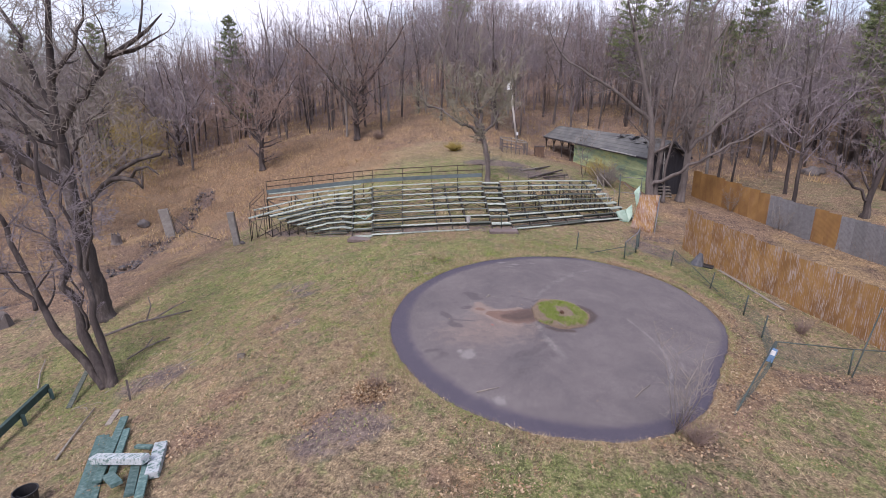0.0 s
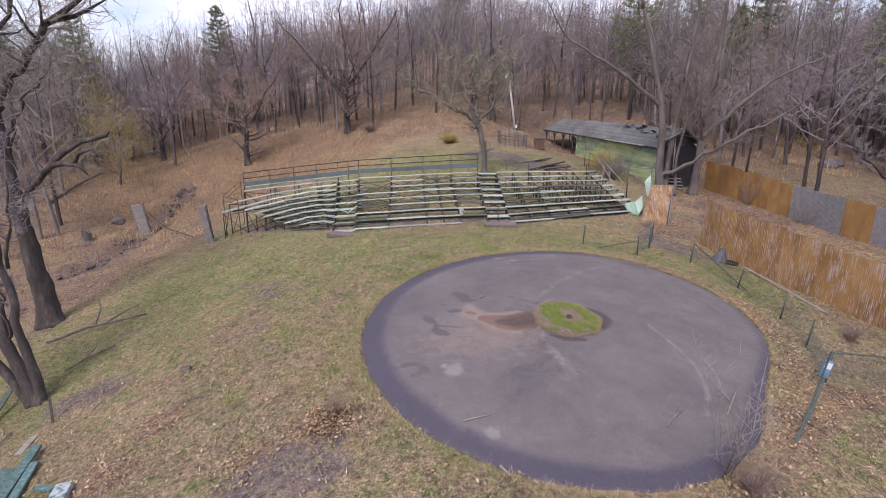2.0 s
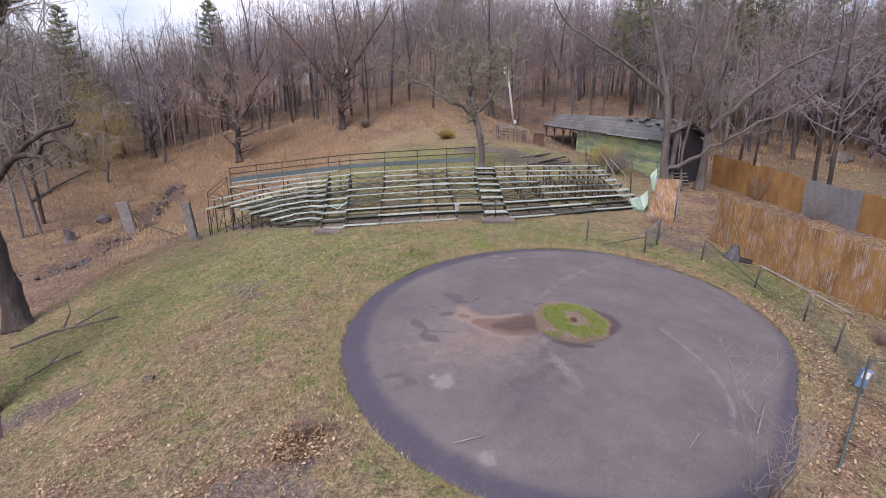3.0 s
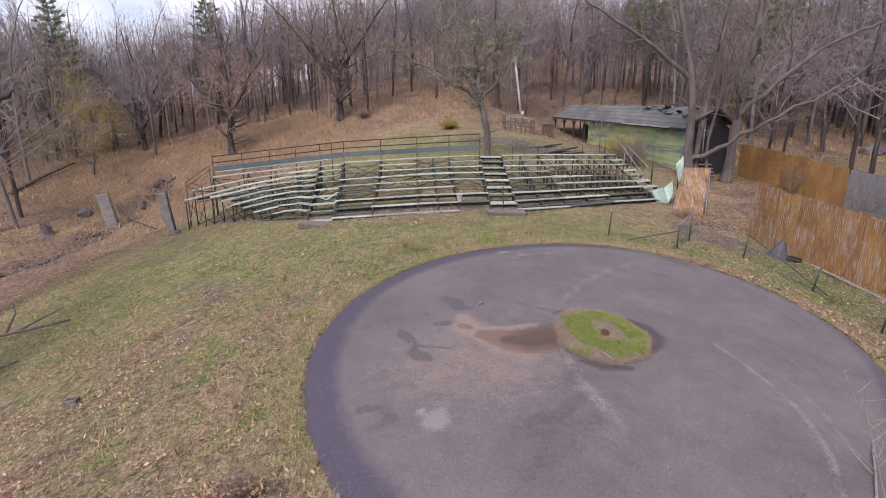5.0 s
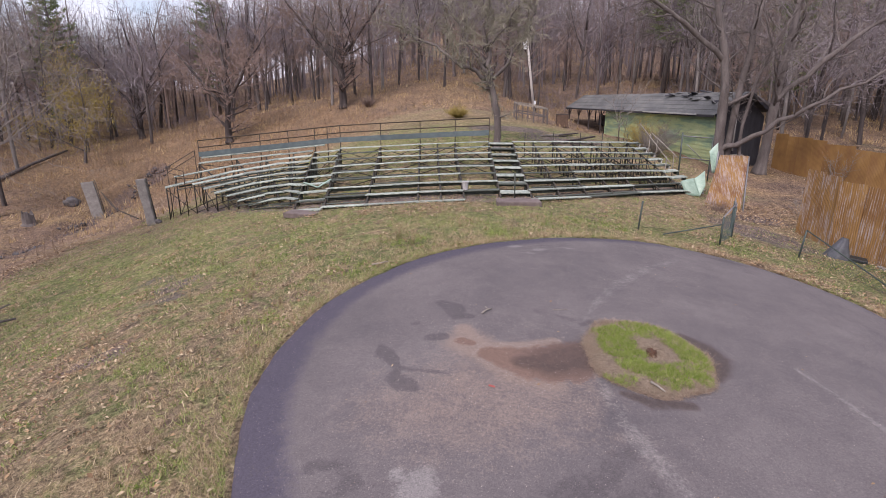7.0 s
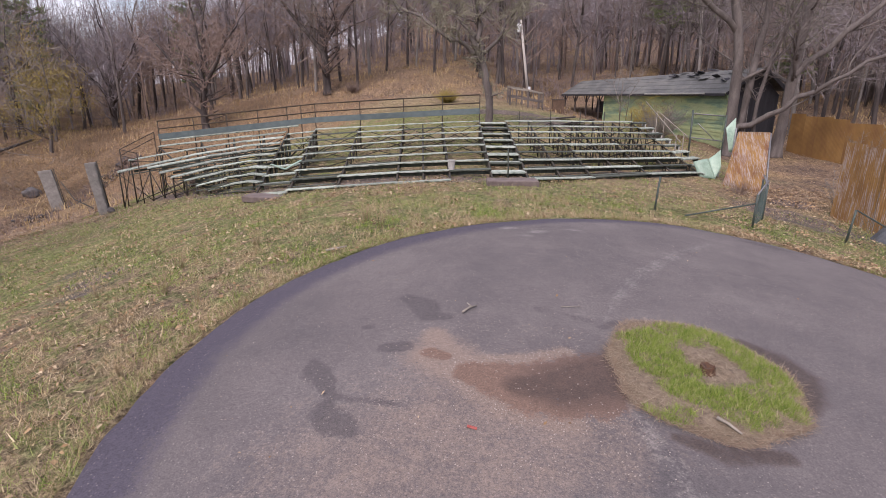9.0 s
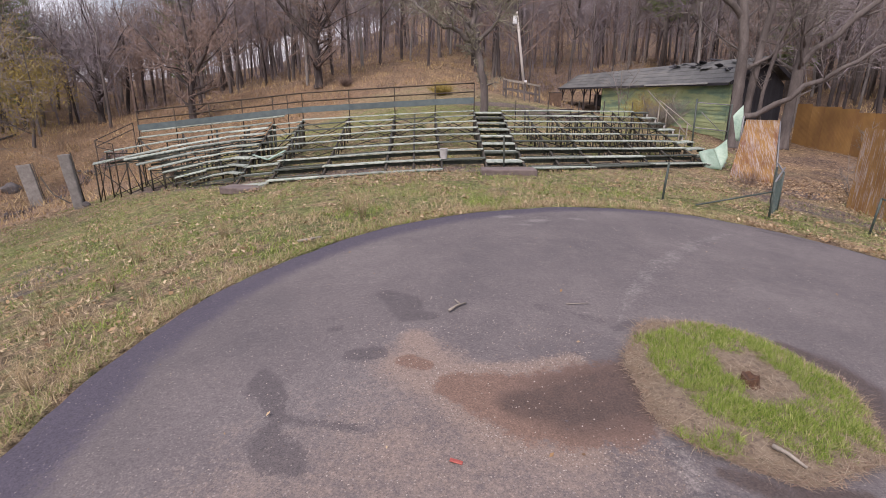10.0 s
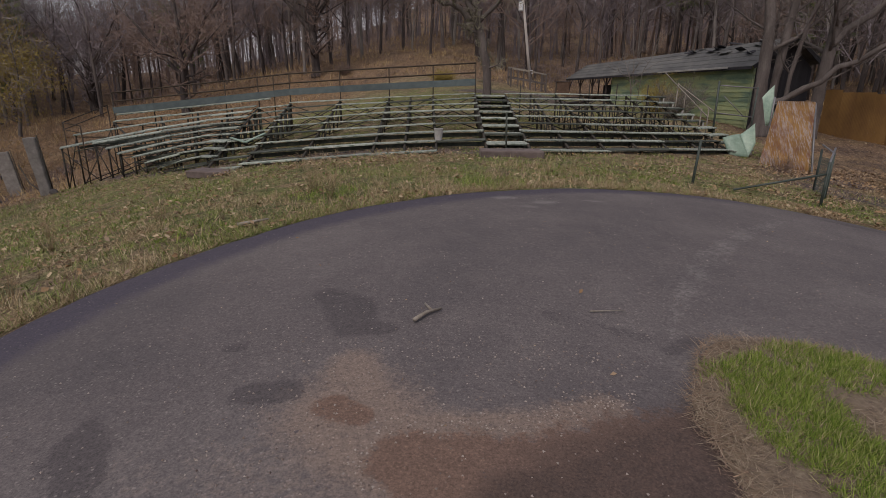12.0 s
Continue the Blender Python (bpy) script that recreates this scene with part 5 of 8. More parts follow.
def big_trees():
    # thick old tree by the stream with two large broken limbs
    g = Grower(31, 0.011, 0.07)
    fork(g, [
        ([(0, 0, 0), (-0.15, 0, 2.2), (-0.4, 0, 4.5), (-0.6, 0.1, 7.4), (-0.8, 0.2, 10.2), (-0.9, 0.3, 12.6), (-0.5, 0.3, 14.9), (-0.1, 0.4, 17.7)], 0.52, 0.12, 4.4, True),
        ([(-0.8, 0.1, 8.2), (-2.1, -0.4, 9.3), (-2.7, -0.7, 9.9), (-3.5, -1.0, 10.6), (-5.6, -1.2, 11.6)], 0.33, 0.12, 3.2, False),
        ([(-0.7, 0.2, 11.1), (0.3, 0.0, 12.3), (1.6, -0.2, 13.2), (2.8, -0.4, 14.4), (3.4, -0.4, 14.9)], 0.22, 0.14, 3.4, False),
        ([(-0.9, 0.3, 12.3), (-2.0, 0.8, 14.1), (-2.8, 1.2, 15.9), (-3.9, 1.6, 17.5)], 0.2, 0.08, 4.0, False),
        ([(-0.7, 0.2, 8.9), (0.4, -0.6, 9.9), (1.5, -1.0, 11.1), (2.6, -1.4, 11.9), (3.9, -1.8, 12.6)], 0.1, 0.04, 3.0, False),
        ([(-0.9, 0.3, 11.8), (-1.9, -0.9, 13.0), (-2.7, -1.6, 14.6), (-3.2, -2.0, 17.0)], 0.14, 0.05, 3.6, False),
        ([(-0.8, 0.2, 9.6), (-2.2, 0.9, 11.4), (-3.9, 1.3, 12.8), (-5.2, 1.6, 14.6)], 0.13, 0.05, 3.4, False),
        ([(-0.6, 0.1, 13.8), (0.8, 0.5, 15.4), (1.6, 0.6, 17.4)], 0.13, 0.05, 3.2, False),
    ], dict(OAK, kids=(9, 6, 6)))
    # the broken limbs, bare of twigs
    tube_data([(-0.3, 0, 6.5), (0.8, -0.2, 7.5), (1.9, -0.5, 8.3), (3.3, -0.9, 9.2), (4.5, -1.2, 9.7), (5.8, -1.3, 10.0), (6.0, -1.3, 10.2)], [0.2, 0.17, 0.14, 0.12, 0.1, 0.09, 0.02], 8, *g.wood)
    tube_data([(1.7, -0.5, 8.2), (2.5, -0.7, 8.6), (3.2, -0.9, 8.7), (4.1, -1.1, 8.6), (4.5, -1.2, 8.2)], [0.13, 0.15, 0.14, 0.11, 0.03], 8, *g.wood)
    tube_data([(3.8, -1.0, 8.7), (4.4, -1.4, 9.2), (5.2, -1.6, 9.4), (5.9, -1.8, 9.0)], [0.1, 0.08, 0.06, 0.03], 6, *g.wood)
    tube_data([(3.2, -0.4, 14.8), (4.8, -0.5, 15.6), (5.6, -0.5, 16.1), (6.5, -0.6, 16.8)], [0.15, 0.11, 0.08, 0.03], 7, *g.wood)
    tube_data([(5.1, -0.5, 15.8), (5.4, -0.5, 16.8), (5.7, -0.5, 18.2)], [0.07, 0.05, 0.03], 6, *g.wood)
    tree_thing("tree", "old thick bare tree with broken dark limbs beside the stream", g, ground_at(-20.9, 26.3), M_BARK_DARK, M_TWIG_LIGHT)
    # several leaning stems from one root
    g = Grower(32, 0.010, 0.05)
    fork(g, [
        ([(-0.1, 0, 0), (-1.6, 0.2, 1.8), (-2.7, 0.4, 3.6), (-3.5, 0.6, 5.9), (-4.1, 0.8, 7.6), (-4.7, 1.0, 9.8)], 0.19, 0.06, 2.4, True),
        ([(0, 0.1, 0), (-1.0, 0.5, 2.4), (-1.7, 0.9, 4.6), (-2.2, 1.2, 6.6), (-2.4, 1.4, 8.8), (-2.7, 1.6, 11.0)], 0.22, 0.06, 2.4, True),
        ([(0.2, 0, 0), (-0.3, 0.3, 3.3), (-0.6, 0.6, 5.3), (-0.9, 0.8, 7.0), (-1.2, 0.9, 8.6)], 0.17, 0.05, 2.2, True),
        ([(-2.7, 0.4, 3.6), (-4.2, 0.4, 5.2), (-6.0, 0.3, 6.9)], 0.1, 0.04, 2.0, False),
        ([(-1.0, 0.5, 2.4), (-0.9, 0.5, 3.6), (-1.4, 0.7, 5.4)], 0.08, 0.03, 1.2, False),
        ([(-0.6, 0.6, 5.3), (0.3, 0.4, 7.0), (0.6, 0.3, 8.6)], 0.07, 0.03, 1.6, False),
    ], dict(OAK, kids=(9, 6, 5)))
    tree_thing("tree", "dark many-stemmed tree leaning out from one root", g, ground_at(-15.0, 18.5), M_BARK_DARK, M_TWIG)
    # tree behind the bleachers
    g = Grower(33, 0.012, 0.055)
    fork(g, [
        ([(0, 0, 0), (0.05, 0, 1.2), (-0.1, 0, 2.5), (-0.4, 0, 3.8), (-0.75, 0, 4.7)], 0.24, 0.2, 1.5, True),
        ([(-0.7, 0, 4.5), (-1.7, -0.3, 5.1), (-2.6, -0.5, 5.4), (-3.7, -0.6, 6.3), (-5.0, -0.8, 6.7), (-5.9, -0.9, 7.5)], 0.15, 0.05, 2.4, False),
        ([(-0.75, 0, 4.6), (-0.6, 0.2, 5.8), (-1.0, 0.3, 7.2), (-0.7, 0.2, 8.6), (-0.9, 0.2, 10.2)], 0.17, 0.05, 2.8, False),
        ([(-0.7, 0, 4.5), (0.3, 0.1, 5.2), (0.8, 0.3, 6.3), (1.7, 0.3, 7.3), (2.1, 0.3, 8.8)], 0.13, 0.05, 2.4, False),
        ([(-0.75, 0.1, 5.2), (-2.0, 0.8, 6.5), (-2.7, 1.2, 7.9), (-3.6, 1.4, 9.2)], 0.11, 0.04, 2.4, False),
        ([(-0.8, 0.1, 6.4), (0.4, -0.6, 7.6), (1.0, -0.9, 9.0)], 0.09, 0.04, 2.2, False),
    ], dict(OAK, kids=(10, 7, 7), start=(0.25, 0.12, 0.1), wander=(0.05, 0.22, 0.3, 0.36)))
    tree_thing("tree", "bare spreading tree with lichened grey branches behind the bleachers", g, ground_at(2.1, 44.6), M_BARK, M_TWIG_LICHEN)
    # great tree at the corner of the shed, three stems
    g = Grower(34, 0.010, 0.06)
    fork(g, [
        ([(0, 0, 0), (-0.2, 0, 3), (-0.4, 0, 6), (-1.2, 0.2, 9.5), (-2.4, 0.2, 13.5)], 0.34, 0.12, 4.6, True),
        ([(0.5, 0.2, 0), (0.55, 0.2, 3.2), (0.9, 0.3, 7), (1.4, 0.4, 11), (1.6, 0.4, 15)], 0.24, 0.08, 4.4, True),
        ([(1.2, -0.2, 0), (1.1, -0.2, 3.0), (1.6, -0.2, 6.4), (3.1, -0.3, 10)], 0.12, 0.05, 3.6, True),
        ([(-0.2, 0, 1.3), (1.3, -0.8, 2.3), (3.1, -1.5, 3.7), (5.0, -2.2, 4.9), (7.6, -2.8, 6.6)], 0.17, 0.06, 3.0, False),
        ([(-0.5, 0, 6.5), (-3.0, -0.4, 8.6), (-5.8, -0.8, 10.2), (-8.2, -1.0, 11.8)], 0.16, 0.06, 3.4, False),
    ], dict(OAK, kids=(8, 6, 5), start=(0.35, 0.2, 0.1)))
    tree_thing("tree", "great bare tree of several grey trunks at the shed corner", g, ground_at(15.8, 43.6), M_BARK, M_TWIG_DARK)
    g = Grower(35, 0.011, 0.06)
    fork(g, [
        ([(0, 0, 0), (0.1, 0, 3), (0.3, 0, 6.5), (0.7, 0.2, 10.5), (0.8, 0.2, 15)], 0.31, 0.12, 4.2, True),
        ([(0.2, 0, 4.5), (2.4, -0.4, 6.8), (4.4, -0.8, 8.6), (6.8, -1.2, 9.8)], 0.18, 0.06, 3.2, False),
    ], dict(OAK, kids=(10, 6, 5), start=(0.3, 0.2, 0.1)))
    tree_thing("tree", "tall straight bare tree near the rusty fence", g, ground_at(18.6, 44.2), M_BARK, M_TWIG_DARK)
    # low spreading trees across the meadow
    for seed, (x, y), h, r, lab, tw in ((41, (-42.5, 73.0), 12, 0.36, "squat dark bare tree among rusty grass", M_TWIG), (42, (-26.6, 64.6), 12, 0.36, "low dark bare tree with crooked limbs in the meadow", M_TWIG_RED), (43, (-15.0, 69.0), 14.5, 0.42, "broad bare tree with a brown rounded crown", M_TWIG_RED)):
        g = Grower(seed, 0.014, 0.07, True)
        lean = g.r.uniform(-0.4, 0.4)
        fork(g, [
            ([(0, 0, 0), (-0.1, 0, h * 0.12), (lean * 0.4, 0, h * 0.24), (lean, 0.1, h * 0.36)], r, r * 0.75, h * 0.3, True),
            ([(lean * 0.6, 0, h * 0.28), (-h * 0.2, 0.3, h * 0.5), (-h * 0.38, 0.4, h * 0.72)], r * 0.6, r * 0.25, h * 0.4, False),
            ([(lean, 0.1, h * 0.34), (h * 0.15, -0.2, h * 0.55), (h * 0.32, -0.3, h * 0.78)], r * 0.55, r * 0.22, h * 0.4, False),
            ([(lean, 0.1, h * 0.34), (0, 0.5, h * 0.6), (-h * 0.04, 0.8, h * 0.95)], r * 0.6, r * 0.22, h * 0.4, False),
        ], dict(SCRUB, kids=(9, 8, 10)))
        tree_thing("tree", lab, g, ground_at(x, y), M_BARK_DARK, tw)
    # tree past the grey fence
    g = Grower(36, 0.010, 0.06)
    fork(g, [([(0, 0, 0), (0.1, 0, 2.0), (0.5, 0, 4.6), (0.9, 0.1, 8.0)], 0.26, 0.1, 3.4, True), ([(0.05, 0, 1.3), (-1.4, -0.2, 2.6), (-2.8, -0.4, 3.9), (-4.2, -0.5, 4.6)], 0.13, 0.05, 2.0, False)], OAK)
    tree_thing("tree", "bare tree with one low crooked limb past the grey fence", g, ground_at(31.6, 41.0), M_BARK_DARK, M_TWIG)


big_trees()


def forest():
    rng = random.Random(77)
    kinds = []
    for seed, spec, h, r, bark, twig in ((51, ROUND, 17, 0.2, M_BARK, M_TWIG), (52, POLE, 20, 0.125, M_BARK, M_TWIG), (53, ROUND, 15.5, 0.18, M_BARK_DARK, M_TWIG), (54, POLE, 18, 0.11, M_BARK_PALE, M_TWIG_LIGHT), (55, ROUND, 13, 0.2, M_BARK_DARK, M_TWIG_RED), (56, FOREST, 15, 0.13, M_BARK_DARK, M_TWIG_RED), (57, POLE, 21, 0.135, M_BARK, M_TWIG), (58, ROUND, 19, 0.17, M_BARK_PALE, M_TWIG_LIGHT)):
        g = Grower(seed, 0.012, 0.07, True)
        g.bough(Vector((0, 0, -0.3)), Vector((0, 0, 1)), r, h * (0.5 if spec is ROUND else 0.73), 0, spec)
        kinds.append((g, bark, twig, h))
    first = {}
    label = "tall bare woodland tree with a straight grey trunk"
    spots = []

    def ok(x, y, gap):
        if any((x - a) ** 2 + (y - b) ** 2 < gap * gap for a, b in spots):
            return False
        if 9 < x < 23 and 42 < y < 84:
            return False
        clear = 72 + 4 * math.sin(x * 0.13) + 3 * math.sin(x * 0.31 + 2)
        if x > 22:
            return y > 60 or (x > 43 and y > 46)
        if x < -36:
            return y > 88 or (x < -50 and y > 48) or (x < -58 and y > 30)
        return y > clear

    def wood(x, y, s=None):
        k = rng.choices(range(8), (5, 0.3, 4.5, 0.3, 4, 0.6, 0.3, 3.5) if x < 18 else (3, 3, 3, 3, 1.5, 2, 3, 3))[0]
        g, bark, twig, h = kinds[k]
        m = pose(*ground_at(x, y, 0), rng.uniform(-3, 3), rng.uniform(-3, 3), rng.uniform(0, 360))
        s = (s or rng.uniform(0.8, 1.2)) * (1.1 if x < -28 else 1.0)
        if k not in first:
            first[k] = tree_thing("woodland_tree", label, g, (0, 0, 0), bark, twig, "bare woodland trees")
            ob = first[k]
            ob.matrix_basis = m
        else:
            ob = copy_thing(first[k], m)
        ob.scale = (s, s, s)
        spots.append((x, y))

    n = 0
    for _ in range(6000):
        if n >= 285:
            break
        x = rng.uniform(-76, 66)
        y = rng.uniform(34, 104)
        if rng.random() < 0.3:
            x, y = rng.uniform(21, 62), rng.uniform(44, 84)
        if abs(x - 2) > (y + 6) * 1.02:
            continue
        if ok(x, y, 2.3 if x > 20 else 2.9):
            wood(x, y)
            n += 1
    # singles nearer the clearing
    for x, y in ((23.5, 49), (26, 51.5), (29.5, 48.5), (36, 47), (25, 55), (33, 58), (-38, 68), (-56, 66), (-21, 78), (3, 78), (-7, 80), (27.5, 43.5)):
        wood(x, y, rng.uniform(0.75, 1.0))
    for x, y, k in ((-37.8, 47.1, 1.0), (-39.2, 49.2, 0.9), (-38.6, 46.0, 0.8), (-53.7, 73.0, 1.0), (-44.5, 56.5, 1.0)):
        wood(x, y, k)
    # trees in yellow bud
    for seed, x, y in ((58, -44.5, 66), (59, -41.0, 61), (60, 47, 52)):
        g = Grower(seed, 0.016, 0.07)
        g.bough(Vector((0, 0, -0.2)), Vector((0.05, 0, 1)), 0.17, 6.0, 0, SCRUB)
        top = tree_thing("tree", "slim tree with a haze of yellow buds", g, ground_at(x, y), M_BARK, M_TWIG)
        rb = random.Random(seed)
        v, f = [], []
        for q in g.tips:
            for _ in range(17):
                c = q + Vector((rb.gauss(0, 0.4), rb.gauss(0, 0.4), rb.gauss(0, 0.35)))
                b = len(v)
                v += [c, c + Vector((rb.uniform(-0.12, 0.12), rb.uniform(-0.12, 0.12), 0.1)), c + Vector((rb.uniform(-0.12, 0.12), rb.uniform(-0.12, 0.12), -0.06))]
                f.append((b, b + 1, b + 2))
        make("bud_haze", v, f, M_BUDS, top, "yellow-green buds")
    # the woods behind, past counting: forked trunks under rounded crowns of fine twigs
    far = {m: ([], []) for m in ("grey", "brown")}
    for n in range(980):
        a = rng.uniform(-52, 54)
        d = 90 + 85 * rng.random() ** 1.3
        x, y = 2 + d * math.sin(radians(a)) * 1.1, d * math.cos(radians(a)) + 6
        z = gz(x, y)
        h = rng.uniform(13.5, 19) * (1.13 if a < -16 else 1.0)
        v, f = far["brown" if noise.noise((x * 0.05, y * 0.05, 2.0)) + rng.uniform(-0.3, 0.3) > 0.12 else "grey"]
        foot = Vector((x, y, z - 0.5))
        top = foot + Vector((rng.uniform(-0.8, 0.8), 0, h * rng.uniform(0.38, 0.55)))
        r0 = rng.uniform(0.11, 0.22)
        tube_data([foot, top], [r0, r0 * 0.6], 4, v, f, cap=False)
        wide = h * rng.uniform(0.26, 0.4)
        for k in range(11):
            an = rng.uniform(0, 6.283)
            q = foot.lerp(top, rng.uniform(0.7, 1.0))
            rr = wide * math.sqrt(rng.random())
            e = Vector((top.x + rr * math.cos(an), top.y + rr * math.sin(an), z + h * (1 - 0.42 * (rr / wide) ** 2 * rng.uniform(0.7, 1.3))))
            bend = q.lerp(e, 0.45) + Vector((rr * math.cos(an) * 0.35, rr * math.sin(an) * 0.35, -0.02 * h))
            tube_data([q, bend, e], [0.05, 0.03, 0.01], 3, v, f, cap=False)
            for _j in range(25):
                t0 = rng.uniform(0.1, 1.0)
                q2 = q.lerp(bend, t0 * 2) if t0 < 0.5 else bend.lerp(e, t0 * 2 - 1)
                ln = rng.uniform(0.7, 1.9)
                e2 = q2 + Vector((rng.gauss(0, 0.6), rng.gauss(0, 0.6), rng.uniform(-0.25, 0.85))) * ln
                b = len(v)
                w = Vector((rng.uniform(-1, 1), rng.uniform(-1, 1), rng.uniform(-0.5, 0.5))) * 0.028
                v += [q2 - w, q2 + w, e2]
                f.append((b, b + 1, b + 2))
    tagged(make("far_woods", *far["grey"], M_TWIG), "dense leafless purple-grey woods on the far rise", "woods", kind="stuff")
    tagged(make("far_woods", *far["brown"], M_TWIG_RED), "dense brown budding woods on the far rise", "woods", kind="stuff")


forest()


def pine(x, y, h, seed, low=0.38, label="tall dark green pine among the bare trees", full=1.0):
    """A pine with whorls of flat, upturned boughs and sprays of needles along their outer halves."""
    r = random.Random(seed)
    top = thing("pine_tree", label, "tree", ground_at(x, y))
    v, f = tube_data([(0, 0, 0), (0.1, 0, h * 0.5), (0, 0, h)], [0.28, 0.18, 0.03], 7)
    nv, nf = [], []
    z = h * low
    while z < h * 0.985:
        up = (z / h - low) / (1 - low)
        reach = h * 0.2 * (1 - up) ** 0.75 * min(1.0, 0.55 + up * 1.8) + 0.35
        turn = r.uniform(0, 6.283)
        for j in range(r.randint(4, 6)):
            if r.random() > full:
                continue
            a = turn + j * 1.25 + r.uniform(-0.25, 0.25)
            ln = reach * r.uniform(0.6, 1.15)
            p0 = Vector((0, 0, z + r.uniform(-0.15, 0.15)))
            rise = r.uniform(-0.05, 0.3) + 0.25 * up
            p1 = p0 + Vector((math.cos(a) * ln * 0.6, math.sin(a) * ln * 0.6, ln * rise * 0.4))
            p2 = p0 + Vector((math.cos(a) * ln, math.sin(a) * ln, ln * rise))
            tube_data([p0, p1, p2], [0.045, 0.028, 0.01], 3, v, f, cap=False)
            side = Vector((-math.sin(a), math.cos(a), 0))
            for _ in range(int(8 + ln * 9)):
                t0 = r.uniform(0.3, 1.03)
                q = p0.lerp(p1, t0 / 0.6) if t0 < 0.6 else p1.lerp(p2, (t0 - 0.6) / 0.4)
                q = q + side * r.gauss(0, 0.16 * ln * (1.2 - 0.6 * t0)) + Vector((0, 0, r.gauss(0.05, 0.09)))
                for _n in range(5):
                    d = Vector((math.cos(a) * 0.6 + r.gauss(0, 0.7), math.sin(a) * 0.6 + r.gauss(0, 0.7), 0.25 + r.gauss(0, 0.4))).normalized()
                    s = d.cross(Vector((r.gauss(0, 1), r.gauss(0, 1), 1))).normalized() * 0.046
                    b = len(nv)
                    nv += [q - s, q + s, q + d * r.uniform(0.22, 0.48)]
                    nf.append((b, b + 1, b + 2))
        z += r.uniform(0.55, 1.0) * (1.2 - 0.5 * z / h)
    make("trunk", v, f, M_BARK, top, smooth=True)
    make("foliage", nv, nf, M_NEEDLE, top)


for i, (x, y, h) in enumerate(((-42, 92, 21), (-55, 76, 21), (-70, 80, 20), (36, 72, 20), (52, 70, 21), (45, 64, 18), (30, 90, 21), (44, 58, 17), (52, 60, 19), (24, 84, 22), (57, 48, 18), (-4, 120, 22), (58, 76, 20), (66, 68, 22), (48, 82, 21), (37, 94, 22), (62, 90, 22))):
    pine(x, y, h, 200 + i, 0.16 if x < -30 else 0.34)
for i, (x, y, h) in enumerate(((40, 51, 12), (49, 55, 14), (31, 68, 15))):
    pine(x, y, h, 230 + i, 0.2, "young yellowish-green pine at the wood's edge")


